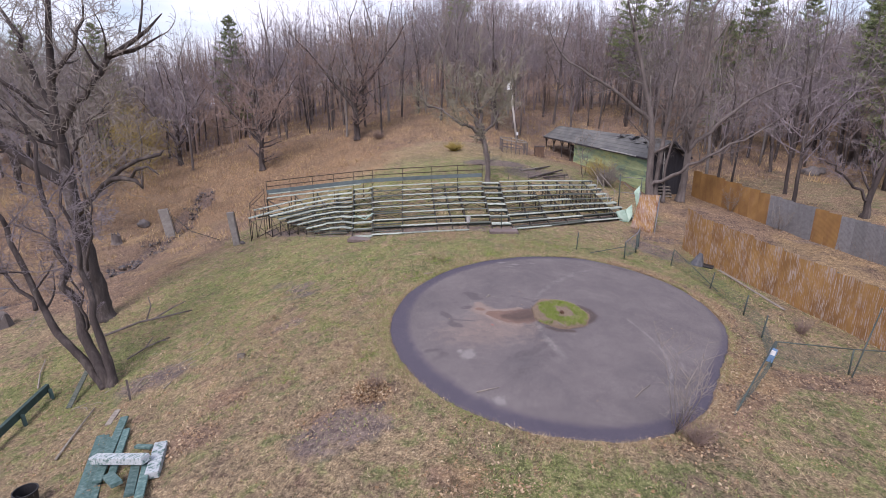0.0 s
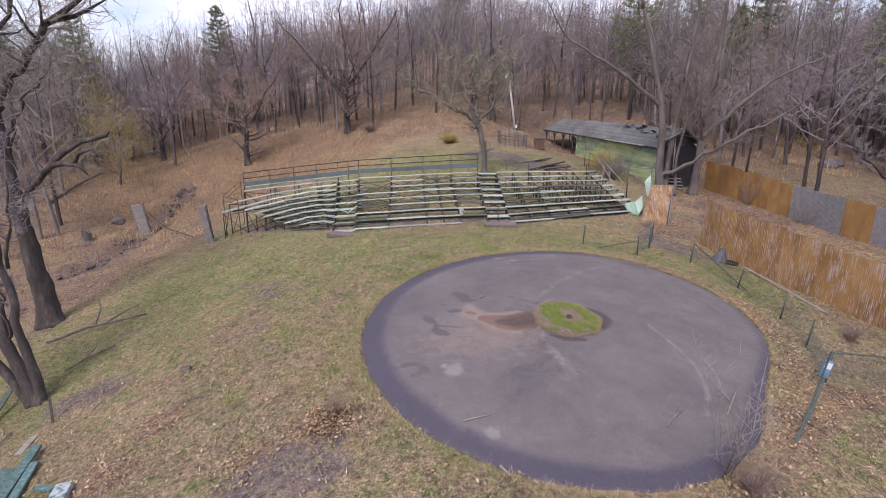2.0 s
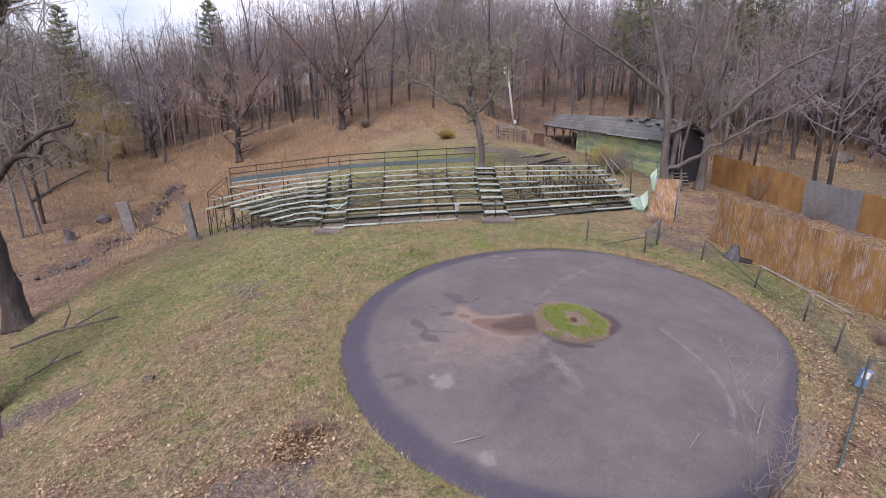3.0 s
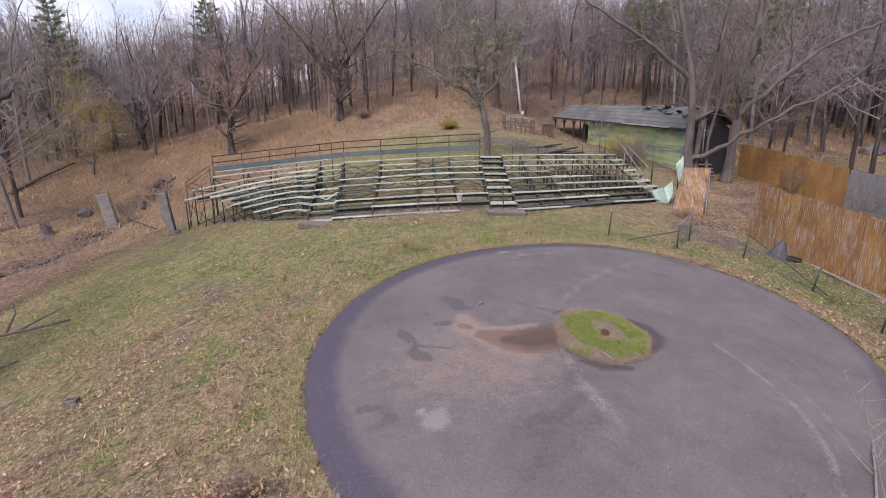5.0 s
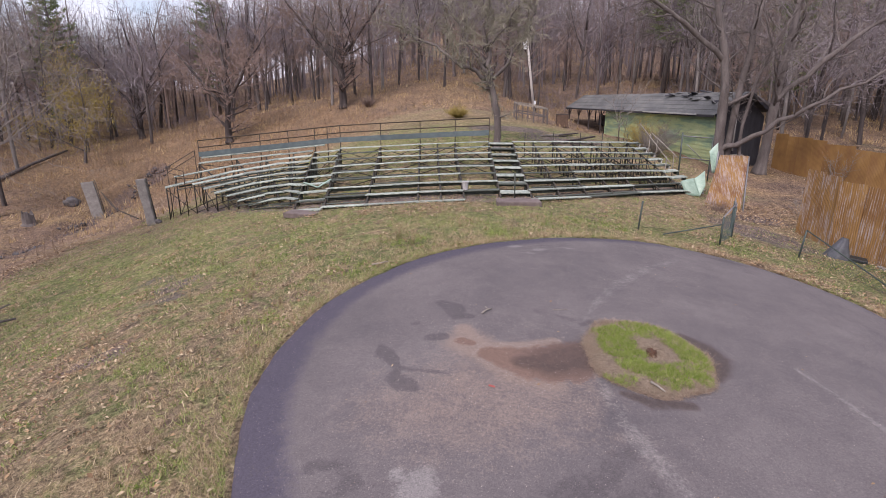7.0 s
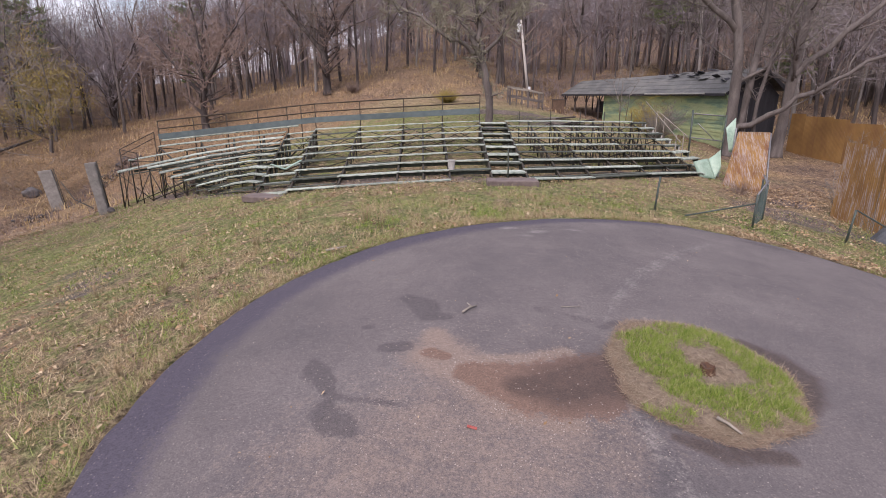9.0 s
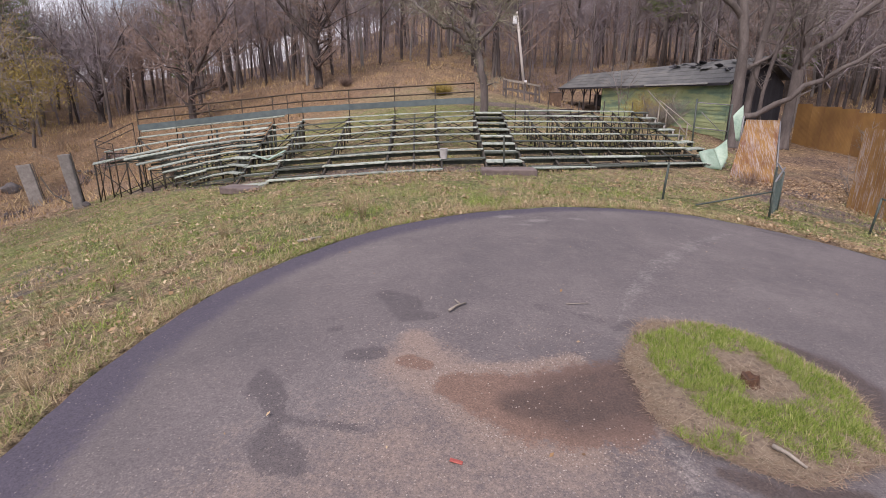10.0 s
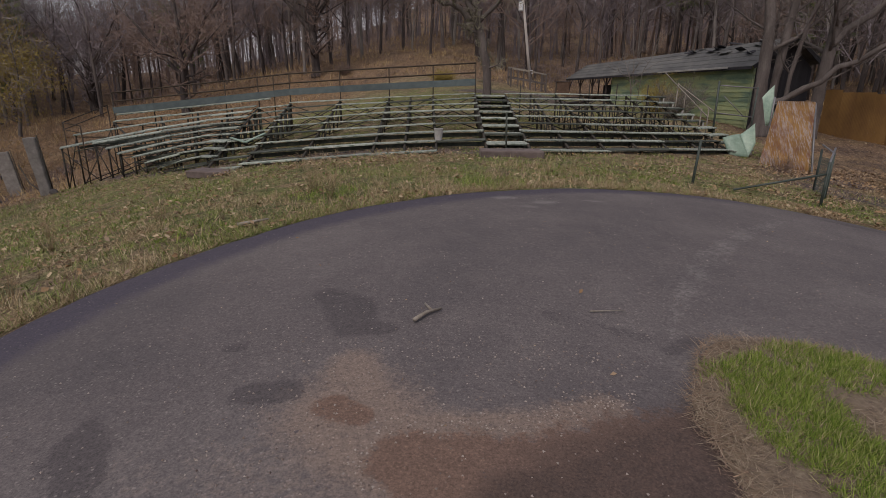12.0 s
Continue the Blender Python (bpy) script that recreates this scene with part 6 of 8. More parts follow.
# ---- chain-link fence round the ring ----
def chain_link():
    top = thing("chain_link_fence", "sagging green chain-link fence on thin pipe posts", "fence")

    def net(pts, h, name="wire_mesh"):
        v, f = [], []
        for a, b in zip(pts, pts[1:]):
            a, b = Vector(a), Vector(b)
            L = (b - a).length
            n = max(2, int(L / 0.11))
            m = max(2, int(h / 0.11))
            for sgn in (1, -1):
                for k in range(-m, n + 1):
                    s0, z0, s1, z1 = k, 0, k + m, m
                    if s0 < 0:
                        z0, s0 = -s0, 0
                    if s1 > n:
                        z1, s1 = m - (s1 - n), n
                    if z1 <= z0:
                        continue
                    if sgn < 0:
                        s0, s1 = n - s0, n - s1
                    p, q = a.lerp(b, s0 / n), a.lerp(b, s1 / n)
                    p.z += h * z0 / m
                    q.z += h * z1 / m
                    tube_data([p, q], [0.0032, 0.0032], 3, v, f, cap=False)
        return make(name, v, f, M_MESH, top)

    def post(x, y, h, lean=(0, 0), r=0.03):
        z = gz(x, y)
        rod("post", [(x, y, z - 0.1), (x + lean[0], y + lean[1], z + h)], r, M_FENCE_GREEN, top)
        return Vector((x + lean[0], y + lean[1], z + h))

    # along the ring's edge beside the rusty fence, leaning over
    side = [(12.1, 27.3), (13.0, 24.3), (13.4, 21.6), (13.1, 19.4), (12.2, 16.9)]
    tops = [post(x, y, h, l) for (x, y), h, l in zip(side, (0.95, 0.9, 0.95, 1.0, 1.05), ((0.1, 0), (0.15, 0), (0.1, 0), (0.12, 0), (0.05, 0)))]
    net([(x, y, gz(x, y) + 0.05) for x, y in side], 0.8)
    rod("top_rail", [tops[0], (12.7, 25.6, gz(12.7, 25.6) + 0.55), (13.2, 23.8, gz(13.2, 23.8) + 0.12)], 0.022, M_FENCE_GREEN, top)
    # from the corner post outwards
    out = [(12.2, 16.9), (15.4, 17.5), (18.6, 18.0)]
    t2 = [post(x, y, 1.05) for x, y in out]
    for a, b in zip(t2, t2[1:]):
        rod("top_rail", [a, b], 0.026, M_FENCE_GREEN, top)
    net([(x, y, gz(x, y) + 0.04) for x, y in out], 0.95)
    rod("post_brace", [(15.4, 17.3, gz(15.4, 17.3)), (16.9, 18.6, gz(16.9, 18.6) + 2.4)], 0.03, M_FENCE_GREEN, top)
    # from the corner towards the camera
    near = [(12.2, 16.9), (10.7, 15.0), (9.2, 13.2)]
    rod("top_rail", [t2[0], (9.2, 13.2, gz(9.2, 13.2) + 0.02)], 0.03, M_FENCE_GREEN, top)
    net([(x, y, gz(x, y) + 0.02) for x, y in near], 0.42)
    # by the gate at the back of the ring
    gates = [(9.5, 27.2), (10.6, 28.9), (11.2, 30.4)]
    t3 = [post(x, y, h) for (x, y), h in zip(gates, (0.95, 1.1, 1.1))]
    for a, b in zip(t3, t3[1:]):
        rod("top_rail", [a, b + Vector((0, 0, 0.12))], 0.024, M_GALV, top)
    net([(x, y, gz(x, y) + 0.04) for x, y in gates], 0.9)
    post(6.95, 27.7, 1.0, (0.06, 0.0))
    rod("fallen_rail", [(7.6, 27.1, gz(7.6, 27.1) + 0.08), t3[0] + Vector((0, 0, -0.25))], 0.024, M_FENCE_GREEN, top)
    # tall gate frame before the shed
    gt = post(12.6, 41.0, 2.65 - gz(12.6, 41.0), (-0.05, 0), 0.045)
    post(14.25, 41.0, 2.4 - gz(14.25, 41.0), (0, 0), 0.035)
    rod("top_rail", [(12.6, 41.0, 2.46), (14.25, 41.0, 2.34)], 0.026, M_GALV, top)
    rod("gate_rail", [(12.62, 41.0, 1.26), (14.25, 41.0, 1.08)], 0.026, M_GALV, top)
    rod("gate_brace", [(12.85, 41.0, 2.0), (13.85, 41.0, 1.1)], 0.018, M_GALV, top)
    # meter box on the corner post
    box = thing("utility_box", "faded blue metal box with pale plate on the fence corner", "box", (12.1, 16.82, gz(12.2, 16.9) + 0.55), rz=-25)
    bm = bmesh.new()
    add_box(bm, (0.26, 0.2, 0.62), pose(0, 0, 0, 0, 12, 0), 0.02)
    case = part("case", bm, M_BLUE, box)
    bm = bmesh.new()
    add_box(bm, (0.2, 0.03, 0.22), pose(0.02, -0.115, 0.16, 0, 12, 0), 0.004)
    part("plate", bm, M_WHITE, case, "pale plate")
    box.scale = (0.85, 0.85, 0.85)


chain_link()


# ---- grass island in the ring ----
ISLE = (4.60, 18.13)


def isle_r(a):
    return 1.19 + 0.09 * np.cos(a - 0.7) - 0.08 * np.cos(2 * a) + 0.05 * np.sin(2 * a) + 0.03 * np.sin(3 * a + 2) + 0.035 * np.sin(7 * a)


def build_island():
    segs, rings = 96, 16
    verts, faces = [], []
    for j in range(rings + 1):
        f = j / rings
        for k in range(segs):
            a = 2 * math.pi * k / segs
            r = float(isle_r(a)) * f
            x, y = ISLE[0] + r * math.cos(a), ISLE[1] + r * math.sin(a)
            h = 0.015 + 0.07 * (1 - f ** 4) + 0.02 * noise.noise((x * 4, y * 4, 0)) - 0.09 * math.exp(-((x - 4.72) ** 2 + (y - 18.2) ** 2) / 0.03)
            verts.append((x, y, gz(x, y) + (h if j < rings else 0.005)))
    for j in range(rings):
        o, b = j * segs, (j + 1) * segs
        faces += [(o + k, b + k, b + (k + 1) % segs, o + (k + 1) % segs) for k in range(segs)]
    m, t, p = nodes_of("thatchy_soil")
    n = noise_node(t, 18.0, 5.0, 0.7)
    c = ramp(t, n, [(0.3, (0.085, 0.06, 0.045)), (0.55, (0.19, 0.145, 0.105)), (0.75, (0.3, 0.25, 0.18))])
    link(t, c, p.inputs["Base Color"])
    p.inputs["Roughness"].default_value = 1.0
    bump(t, p, n, 0.8, 0.03)
    tagged(make("grass_island", verts, faces, m, smooth=True), "round earth island of thatch and grass inside the asphalt ring", "ground", kind="structure")


build_island()


def blades(name, label, x, y, length, lean, width, material, lift=0.0, category="grass", base=None):
    """Blades of grass, one thin triangle each."""
    rs = np.random.RandomState(len(x) % 9973)
    z = (land(x, y) if base is None else base) + lift
    n = len(x)
    a, b = rs.uniform(0, 2 * math.pi, n), rs.uniform(0, 2 * math.pi, n)
    tilt = np.radians(lean[0] + (lean[1] - lean[0]) * rs.rand(n))
    ln = length[0] + (length[1] - length[0]) * rs.rand(n) ** 1.5
    w = width * rs.uniform(0.6, 1.3, n)
    p = np.stack([x, y, z], 1)
    side = np.stack([np.cos(b), np.sin(b), np.zeros(n)], 1) * w[:, None]
    tip = p + np.stack([np.cos(a) * np.sin(tilt), np.sin(a) * np.sin(tilt), np.cos(tilt)], 1) * ln[:, None]
    v = np.stack([p - side, p + side, tip], 1).reshape(-1, 3)
    f = np.arange(3 * n).reshape(-1, 3)
    me = bpy.data.meshes.new(name)
    me.from_pydata(v.tolist(), [], f.tolist())
    me.materials.append(material)
    return tagged(new(name, me), label, category, kind="stuff")


def island_grass():
    rs = np.random.RandomState(8)
    n = 30000
    a, f = rs.uniform(0, 2 * math.pi, n), np.sqrt(rs.rand(n)) * 1.0
    r = isle_r(a) * f
    x, y = ISLE[0] + r * np.cos(a), ISLE[1] + r * np.sin(a)
    base = land(x, y) + 0.03 + 0.04 * (1 - f ** 4)

    def lush(u, v):
        return np.maximum.reduce([blob(u, v, 4.2, 18.5, 0.26, 0.42), blob(u, v, 4.72, 19.05, 0.42, 0.26, 15), blob(u, v, 5.3, 18.95, 0.32, 0.32), blob(u, v, 5.5, 18.3, 0.22, 0.45), blob(u, v, 4.75, 17.55, 0.45, 0.24), blob(u, v, 5.2, 17.65, 0.36, 0.24, 20), blob(u, v, 4.32, 17.95, 0.22, 0.28)])

    # thatch lies over all of it
    d = (rs.rand(n) < 0.62 - 0.4 * (lush(x, y) > 0.55)) & (np.hypot(x - 4.73, y - 18.2) > 0.17)
    blades("island_thatch", "flattened straw and twig thatch on the earth island", x[d], y[d], (0.05, 0.2), (66, 92), 0.0028, M_THATCH, base=base[d])
    # straw standing among the green
    s = (lush(x, y) > 0.25) & (rs.rand(n) < 0.24)
    blades("island_straw", "dead straw blades standing in the island grass", x[s], y[s], (0.04, 0.12), (30, 85), 0.0028, M_GRASS_DRY, base=base[s])
    # brown twigs and chips round the edge
    e = (f > 0.8) & (rs.rand(n) < 0.45)
    ex, ey = x[e] + rs.normal(0, 0.03, e.sum()), y[e] + rs.normal(0, 0.03, e.sum())
    blades("island_twigs", "dark twigs and leaf scraps round the island edge", ex, ey, (0.03, 0.12), (70, 95), 0.005, M_BRUSH, base=land(ex, ey) + 0.035)
    # green tufts, each a spray of blades
    tx, ty = rs.uniform(3.4, 5.9, 1500), rs.uniform(16.8, 19.5, 1500)
    nz = np.array([noise.noise((u * 3.1, v * 3.1, 9.0)) for u, v in zip(tx, ty)])
    keep = lush(tx, ty) + 0.8 * nz > 0.22
    tx, ty = tx[keep], ty[keep]
    k = 80
    gx = np.repeat(tx, k) + rs.normal(0, 0.035, len(tx) * k)
    gy = np.repeat(ty, k) + rs.normal(0, 0.035, len(tx) * k)
    inside = np.hypot(gx - ISLE[0], gy - ISLE[1]) < isle_r(np.arctan2(gy - ISLE[1], gx - ISLE[0])) * 0.97
    gx, gy = gx[inside], gy[inside]
    out = np.hypot(gx - ISLE[0], gy - ISLE[1]) / isle_r(np.arctan2(gy - ISLE[1], gx - ISLE[0]))
    blades("island_grass", "fresh green grass tufts on the earth island", gx, gy, (0.02, 0.105), (10, 85), 0.0032, M_GRASS_FRESH, base=land(gx, gy) + 0.012 + 0.07 * (1 - out ** 4))


island_grass()


def gravel():
    """Light stone chips washed out of the asphalt."""
    rs = np.random.RandomState(12)
    a, r = rs.uniform(0, 2 * math.pi, 2600), np.sqrt(rs.rand(2600)) * 6.0
    x, y = RING[0] + r * np.cos(a), RING[1] + r * np.sin(a)
    u, v = rs.uniform(0.8, 3.9, 26000), rs.uniform(16.3, 19.0, 26000)
    red = stroke(u, v, [(1.98, 17.76, 0.22), (2.3, 17.66, 0.34), (2.75, 17.54, 0.5), (3.2, 17.7, 0.56), (3.6, 17.9, 0.5)])
    edge = np.exp(-((red - 0.26) / 0.16) ** 2)
    keep = rs.rand(len(u)) < edge * 0.5 + 0.015
    x, y = np.concatenate([x, u[keep]]), np.concatenate([y, v[keep]])
    keep = np.hypot(x - ISLE[0], y - ISLE[1]) > 1.35
    x, y = x[keep], y[keep]
    n = len(x)
    s = rs.uniform(0.004, 0.011, n)
    p = np.stack([x, y, land(x, y) + 0.016], 1)
    ang = rs.uniform(0, 6.283, n)
    v = [p + np.stack([np.cos(ang + q) * s, np.sin(ang + q) * s, 0 * s], 1) for q in (0, 2.1, 4.2)] + [p + np.stack([0 * s, 0 * s, s * 0.9], 1)]
    v = np.stack(v, 1).reshape(-1, 3)
    i = np.arange(4 * n).reshape(-1, 4)
    f = np.concatenate([i[:, (0, 1, 3)], i[:, (1, 2, 3)], i[:, (2, 0, 3)]])
    me = bpy.data.meshes.new("gravel")
    me.from_pydata(v.tolist(), [], f.tolist())
    me.materials.append(M_CHIP)
    tagged(new("gravel", me), "loose pale stone chips on the asphalt", "gravel", kind="stuff")


gravel()


def lawn():
    rs = np.random.RandomState(21)

    def spread(n, x0, x1, y0, y1):
        return rs.uniform(x0, x1, n), rs.uniform(y0, y1, n)

    def patchy(x, y, s, seed):
        return np.array([noise.noise((u * s, v * s, seed)) for u, v in zip(x, y)])

    # dry tufts over the meadow, thicker near the ring
    x, y = spread(230000, -22, 20, 6, 46)
    gap = ring_gap(x, y)
    pat = patchy(x, y, 0.8, 5.0) + 0.7 * patchy(x, y, 2.3, 9.0)
    keep = (gap > 0.05) & (litter_at(x, y) < 0.62) & (rs.rand(len(x)) < 0.5 + 1.5 * pat)
    keep &= ~((y > 33) & (rs.rand(len(x)) < 0.55))
    blades("dry_grass", "short straw-coloured meadow grass", x[keep], y[keep], (0.05, 0.17), (20, 85), 0.011, M_GRASS_DRY)
    x, y = spread(210000, -22, 20, 6, 52)
    gap = ring_gap(x, y)
    pat = patchy(x, y, 0.55, 2.0) + 0.8 * patchy(x, y, 1.8, 3.3)
    rich = np.maximum.reduce([blob(x, y, -12, 28, 7, 6), blob(x, y, -9, 33, 5, 2.5), blob(x, y, 12.8, 12.6, 4.6, 3.2) * 0.25, blob(x, y, 3.5, 9.4, 3.2, 1.0) * 1.2, blob(x, y, 13.6, 26.0, 2.2, 3.2), blob(x, y, 2, 29, 9, 2.5), blob(x, y, -18, 20, 5, 5), blob(x, y, -1, 50, 13, 8) * 0.7])
    keep = (gap > 0.1) & (litter_at(x, y) < 0.6) & (pat + 0.5 * rich - 0.1 * (y < 19) > 0.12)
    blades("green_grass", "patches of fresh green grass in the meadow", x[keep], y[keep], (0.05, 0.14), (10, 75), 0.011, M_GRASS_GREEN)
    # fringe of longer dead grass round the rim
    a = rs.uniform(0, 2 * math.pi, 34000)
    gap = 0.05 + rs.exponential(0.22, len(a))
    r = rim(a) + gap
    x, y = RING[0] + r * np.cos(a), RING[1] + r * np.sin(a)
    keep = patchy(x, y, 0.9, 12.0) > -0.28
    dead = keep & (patchy(x, y, 0.5, 4.0) + rs.uniform(-0.4, 0.4, len(x)) > -0.22)
    fresh = keep & ~dead
    blades("rim_grass", "long dead grass leaning over the asphalt edge", x[dead], y[dead], (0.06, 0.26), (25, 85), 0.0042, M_GRASS_DRY)
    blades("rim_grass", "green grass growing over the asphalt edge", x[fresh], y[fresh], (0.05, 0.2), (15, 75), 0.0042, M_GRASS_GREEN)
    # tufts of mixed grass on the verge, each a spray of blades
    tx, ty = spread(5200, -7.5, 6.5, 13, 28.5)
    gap = ring_gap(tx, ty)
    pat = patchy(tx, ty, 0.7, 31.0)
    ok = (gap > 0.05) & (rs.rand(len(tx)) < np.clip(1.25 - gap / 4.5, 0.12, 1)) & (pat > -0.3)
    tx, ty, pat = tx[ok], ty[ok], pat[ok] + rs.uniform(-0.3, 0.3, ok.sum())
    for low, high, label, mat in ((-9, 0.16, "straw-coloured tufts on the verge of the asphalt", M_GRASS_DRY), (0.16, 0.34, "olive green tufts on the verge of the asphalt", M_GRASS_GREEN), (0.34, 9, "fresh green tufts on the verge of the asphalt", M_GRASS_FRESH)):
        pick = (pat >= low) & (pat < high)
        k = 26
        gx = np.repeat(tx[pick], k) + rs.normal(0, 0.07, pick.sum() * k)
        gy = np.repeat(ty[pick], k) + rs.normal(0, 0.07, pick.sum() * k)
        clear = ring_gap(gx, gy) > 0.0
        blades("verge_grass", label, gx[clear], gy[clear], (0.05, 0.22), (15, 85), 0.0045, mat)
    # rusty sedge by the stream and below the woods
    x, y = spread(30000, -58, -4, 44, 80)
    keep = np.maximum(blob(x, y, -30, 62, 22, 13), blob(x, y, -14, 60, 9, 8) * 0.7) + 0.9 * patchy(x, y, 0.3, 6.0) > 0.55
    blades("rusty_sedge", "tall rust-brown dead sedge across the stream", x[keep], y[keep], (0.2, 0.65), (0, 50), 0.014, M_SEDGE)


lawn()


def undergrowth():
    """Thin dead stems and brambles on the woodland floor."""
    rs = np.random.RandomState(33)
    x, y = rs.uniform(-75, 62, 90000), rs.uniform(26, 112, 90000)
    pat = np.array([noise.noise((u * 0.22, v * 0.22, 1.0)) for u, v in zip(x, y)])
    inside = (np.abs(x - 2) < (y + 8) * 0.98) & (litter_at(x, y) > 0.7) & ~((x > 9) & (x < 24) & (y > 26) & (y < 84)) & (x < 60)
    keep = inside & (pat + 0.35 * rs.rand(len(x)) > 0.05) & ~((x < -19) & (x > -30) & (y < 48) & (rs.rand(len(x)) < 0.6))
    blades("undergrowth", "thin brown undergrowth and dead stems below the trees", x[keep], y[keep], (0.25, 1.5), (0, 50), 0.013, M_BRUSH, category="undergrowth")
    # thin understorey deep in the woods: whips and low branches at all heights up to the crowns
    x, y = rs.uniform(-125, 115, 260000), rs.uniform(82, 158, 260000)
    pat = np.array([noise.noise((u * 0.1, v * 0.1, 8.0)) for u, v in zip(x, y)])
    keep = (np.abs(x - 2) < (y + 8) * 1.0) & (pat + 0.5 * rs.rand(len(x)) + 0.012 * (y - 100) > 0.2)
    x, y = x[keep], y[keep]
    lift = rs.rand(len(x)) ** 1.3 * 9.0 * np.clip((y - 80) / 22, 0.1, 1)
    blades("understorey", "thin purple-grey understorey whips deep in the woods", x, y, (0.5, 2.2), (0, 85), 0.02, M_THICKET, category="undergrowth", base=land(x, y) + lift)
    # litter spread over the woodland floor further off
    x, y = rs.uniform(-60, 50, 60000), rs.uniform(44, 95, 60000)
    keep = (litter_at(x, y) > 0.5) & (np.abs(x - 2) < (y + 8) * 0.95)
    blades("litter", "loose brown leaves on the woodland floor", x[keep], y[keep], (0.08, 0.2), (50, 95), 0.05, M_LEAF_OLD, lift=0.03, category="leaves")

    # heaped leaves and tussocks, coarse enough to read from afar
    x, y = rs.uniform(-60, 50, 70000), rs.uniform(30, 95, 70000)
    pat = np.array([noise.noise((u * 0.35, v * 0.35, 21.0)) for u, v in zip(x, y)])
    inside = (litter_at(x, y) > 0.45) & (np.abs(x - 2) < (y + 8) * 0.95) & ~((x > 11) & (x < 22) & (y > 28) & (y < 84)) & ((y > 44) | (x < -20))
    k = inside & (pat + 0.4 * rs.rand(len(x)) > 0.12)
    blades("litter", "heaped brown oak leaves on the slope", x[k], y[k], (0.1, 0.28), (68, 95), 0.075, M_LEAF_OLD, lift=0.04, category="leaves")
    k = inside & (pat - 0.3 * rs.rand(len(x)) < -0.22) & (y > 40)
    blades("tussocks", "golden dead grass tussocks among the leaves", x[k], y[k], (0.25, 0.8), (5, 60), 0.03, M_GOLD, category="grass")


undergrowth()


def fallen_leaves():
    rs = np.random.RandomState(4)
    near, far = 300000, 70000
    x = np.concatenate([rs.uniform(-22, 20, near), rs.uniform(-36, 34, far)])
    y = np.concatenate([rs.uniform(6, 36, near), rs.uniform(24, 58, far)])
    n = near + far
    lit = litter_at(x, y)
    pat = np.array([noise.noise((u * 0.7, v * 0.7, 15.0)) + 0.6 * noise.noise((u * 0.25, v * 0.25, 5.0)) for u, v in zip(x, y)])
    knot = np.array([noise.noise((u * 1.15, v * 1.15, 25.0)) + 0.5 * noise.noise((u * 2.9, v * 2.9, 35.0)) for u, v in zip(x, y)])
    keep = (rs.rand(n) < np.clip((lit - 0.1) * 0.9 + pat * 0.15 + np.clip(knot - 0.22, 0, 1) * 1.5, 0.04, 0.95)) & (ring_gap(x, y) > 0.02)
    x, y = x[keep], y[keep]
    # a few blown on to the asphalt
    a, r = rs.uniform(0, 2 * math.pi, 120), np.sqrt(rs.rand(120)) * 6.2
    x, y = np.concatenate([x, RING[0] + r * np.cos(a)]), np.concatenate([y, RING[1] + r * np.sin(a)])
    n = len(x)
    z = land(x, y) + 0.03 + rs.rand(n) * 0.06
    z[-120:] -= 0.03
    s = 0.018 + 0.04 * rs.rand(n) ** 2
    s[-120:] *= 0.5
    a = rs.uniform(0, 2 * math.pi, n)
    c, d = np.cos(a) * s, np.sin(a) * s
    up = rs.uniform(-0.2, 0.6, n) * s
    p = np.stack([x, y, z], 1)
    e1, e2 = np.stack([c, d, up], 1), np.stack([-d * 0.6, c * 0.6, rs.uniform(-0.3, 0.5, n) * s], 1)
    v = np.stack([p - e1, p + e2, p + e1, p - e2 + np.stack([0 * s, 0 * s, 0.3 * s], 1)], 1).reshape(-1, 3)
    i = np.arange(4 * n).reshape(-1, 4)
    me = bpy.data.meshes.new("fallen_leaves")
    me.from_pydata(v.tolist(), [], i[:, (0, 1, 2)].tolist() + i[:, (0, 2, 3)].tolist())
    me.materials.append(M_LEAF)
    tagged(new("fallen_leaves", me), "curled brown fallen oak leaves", "leaves", kind="stuff")


fallen_leaves()


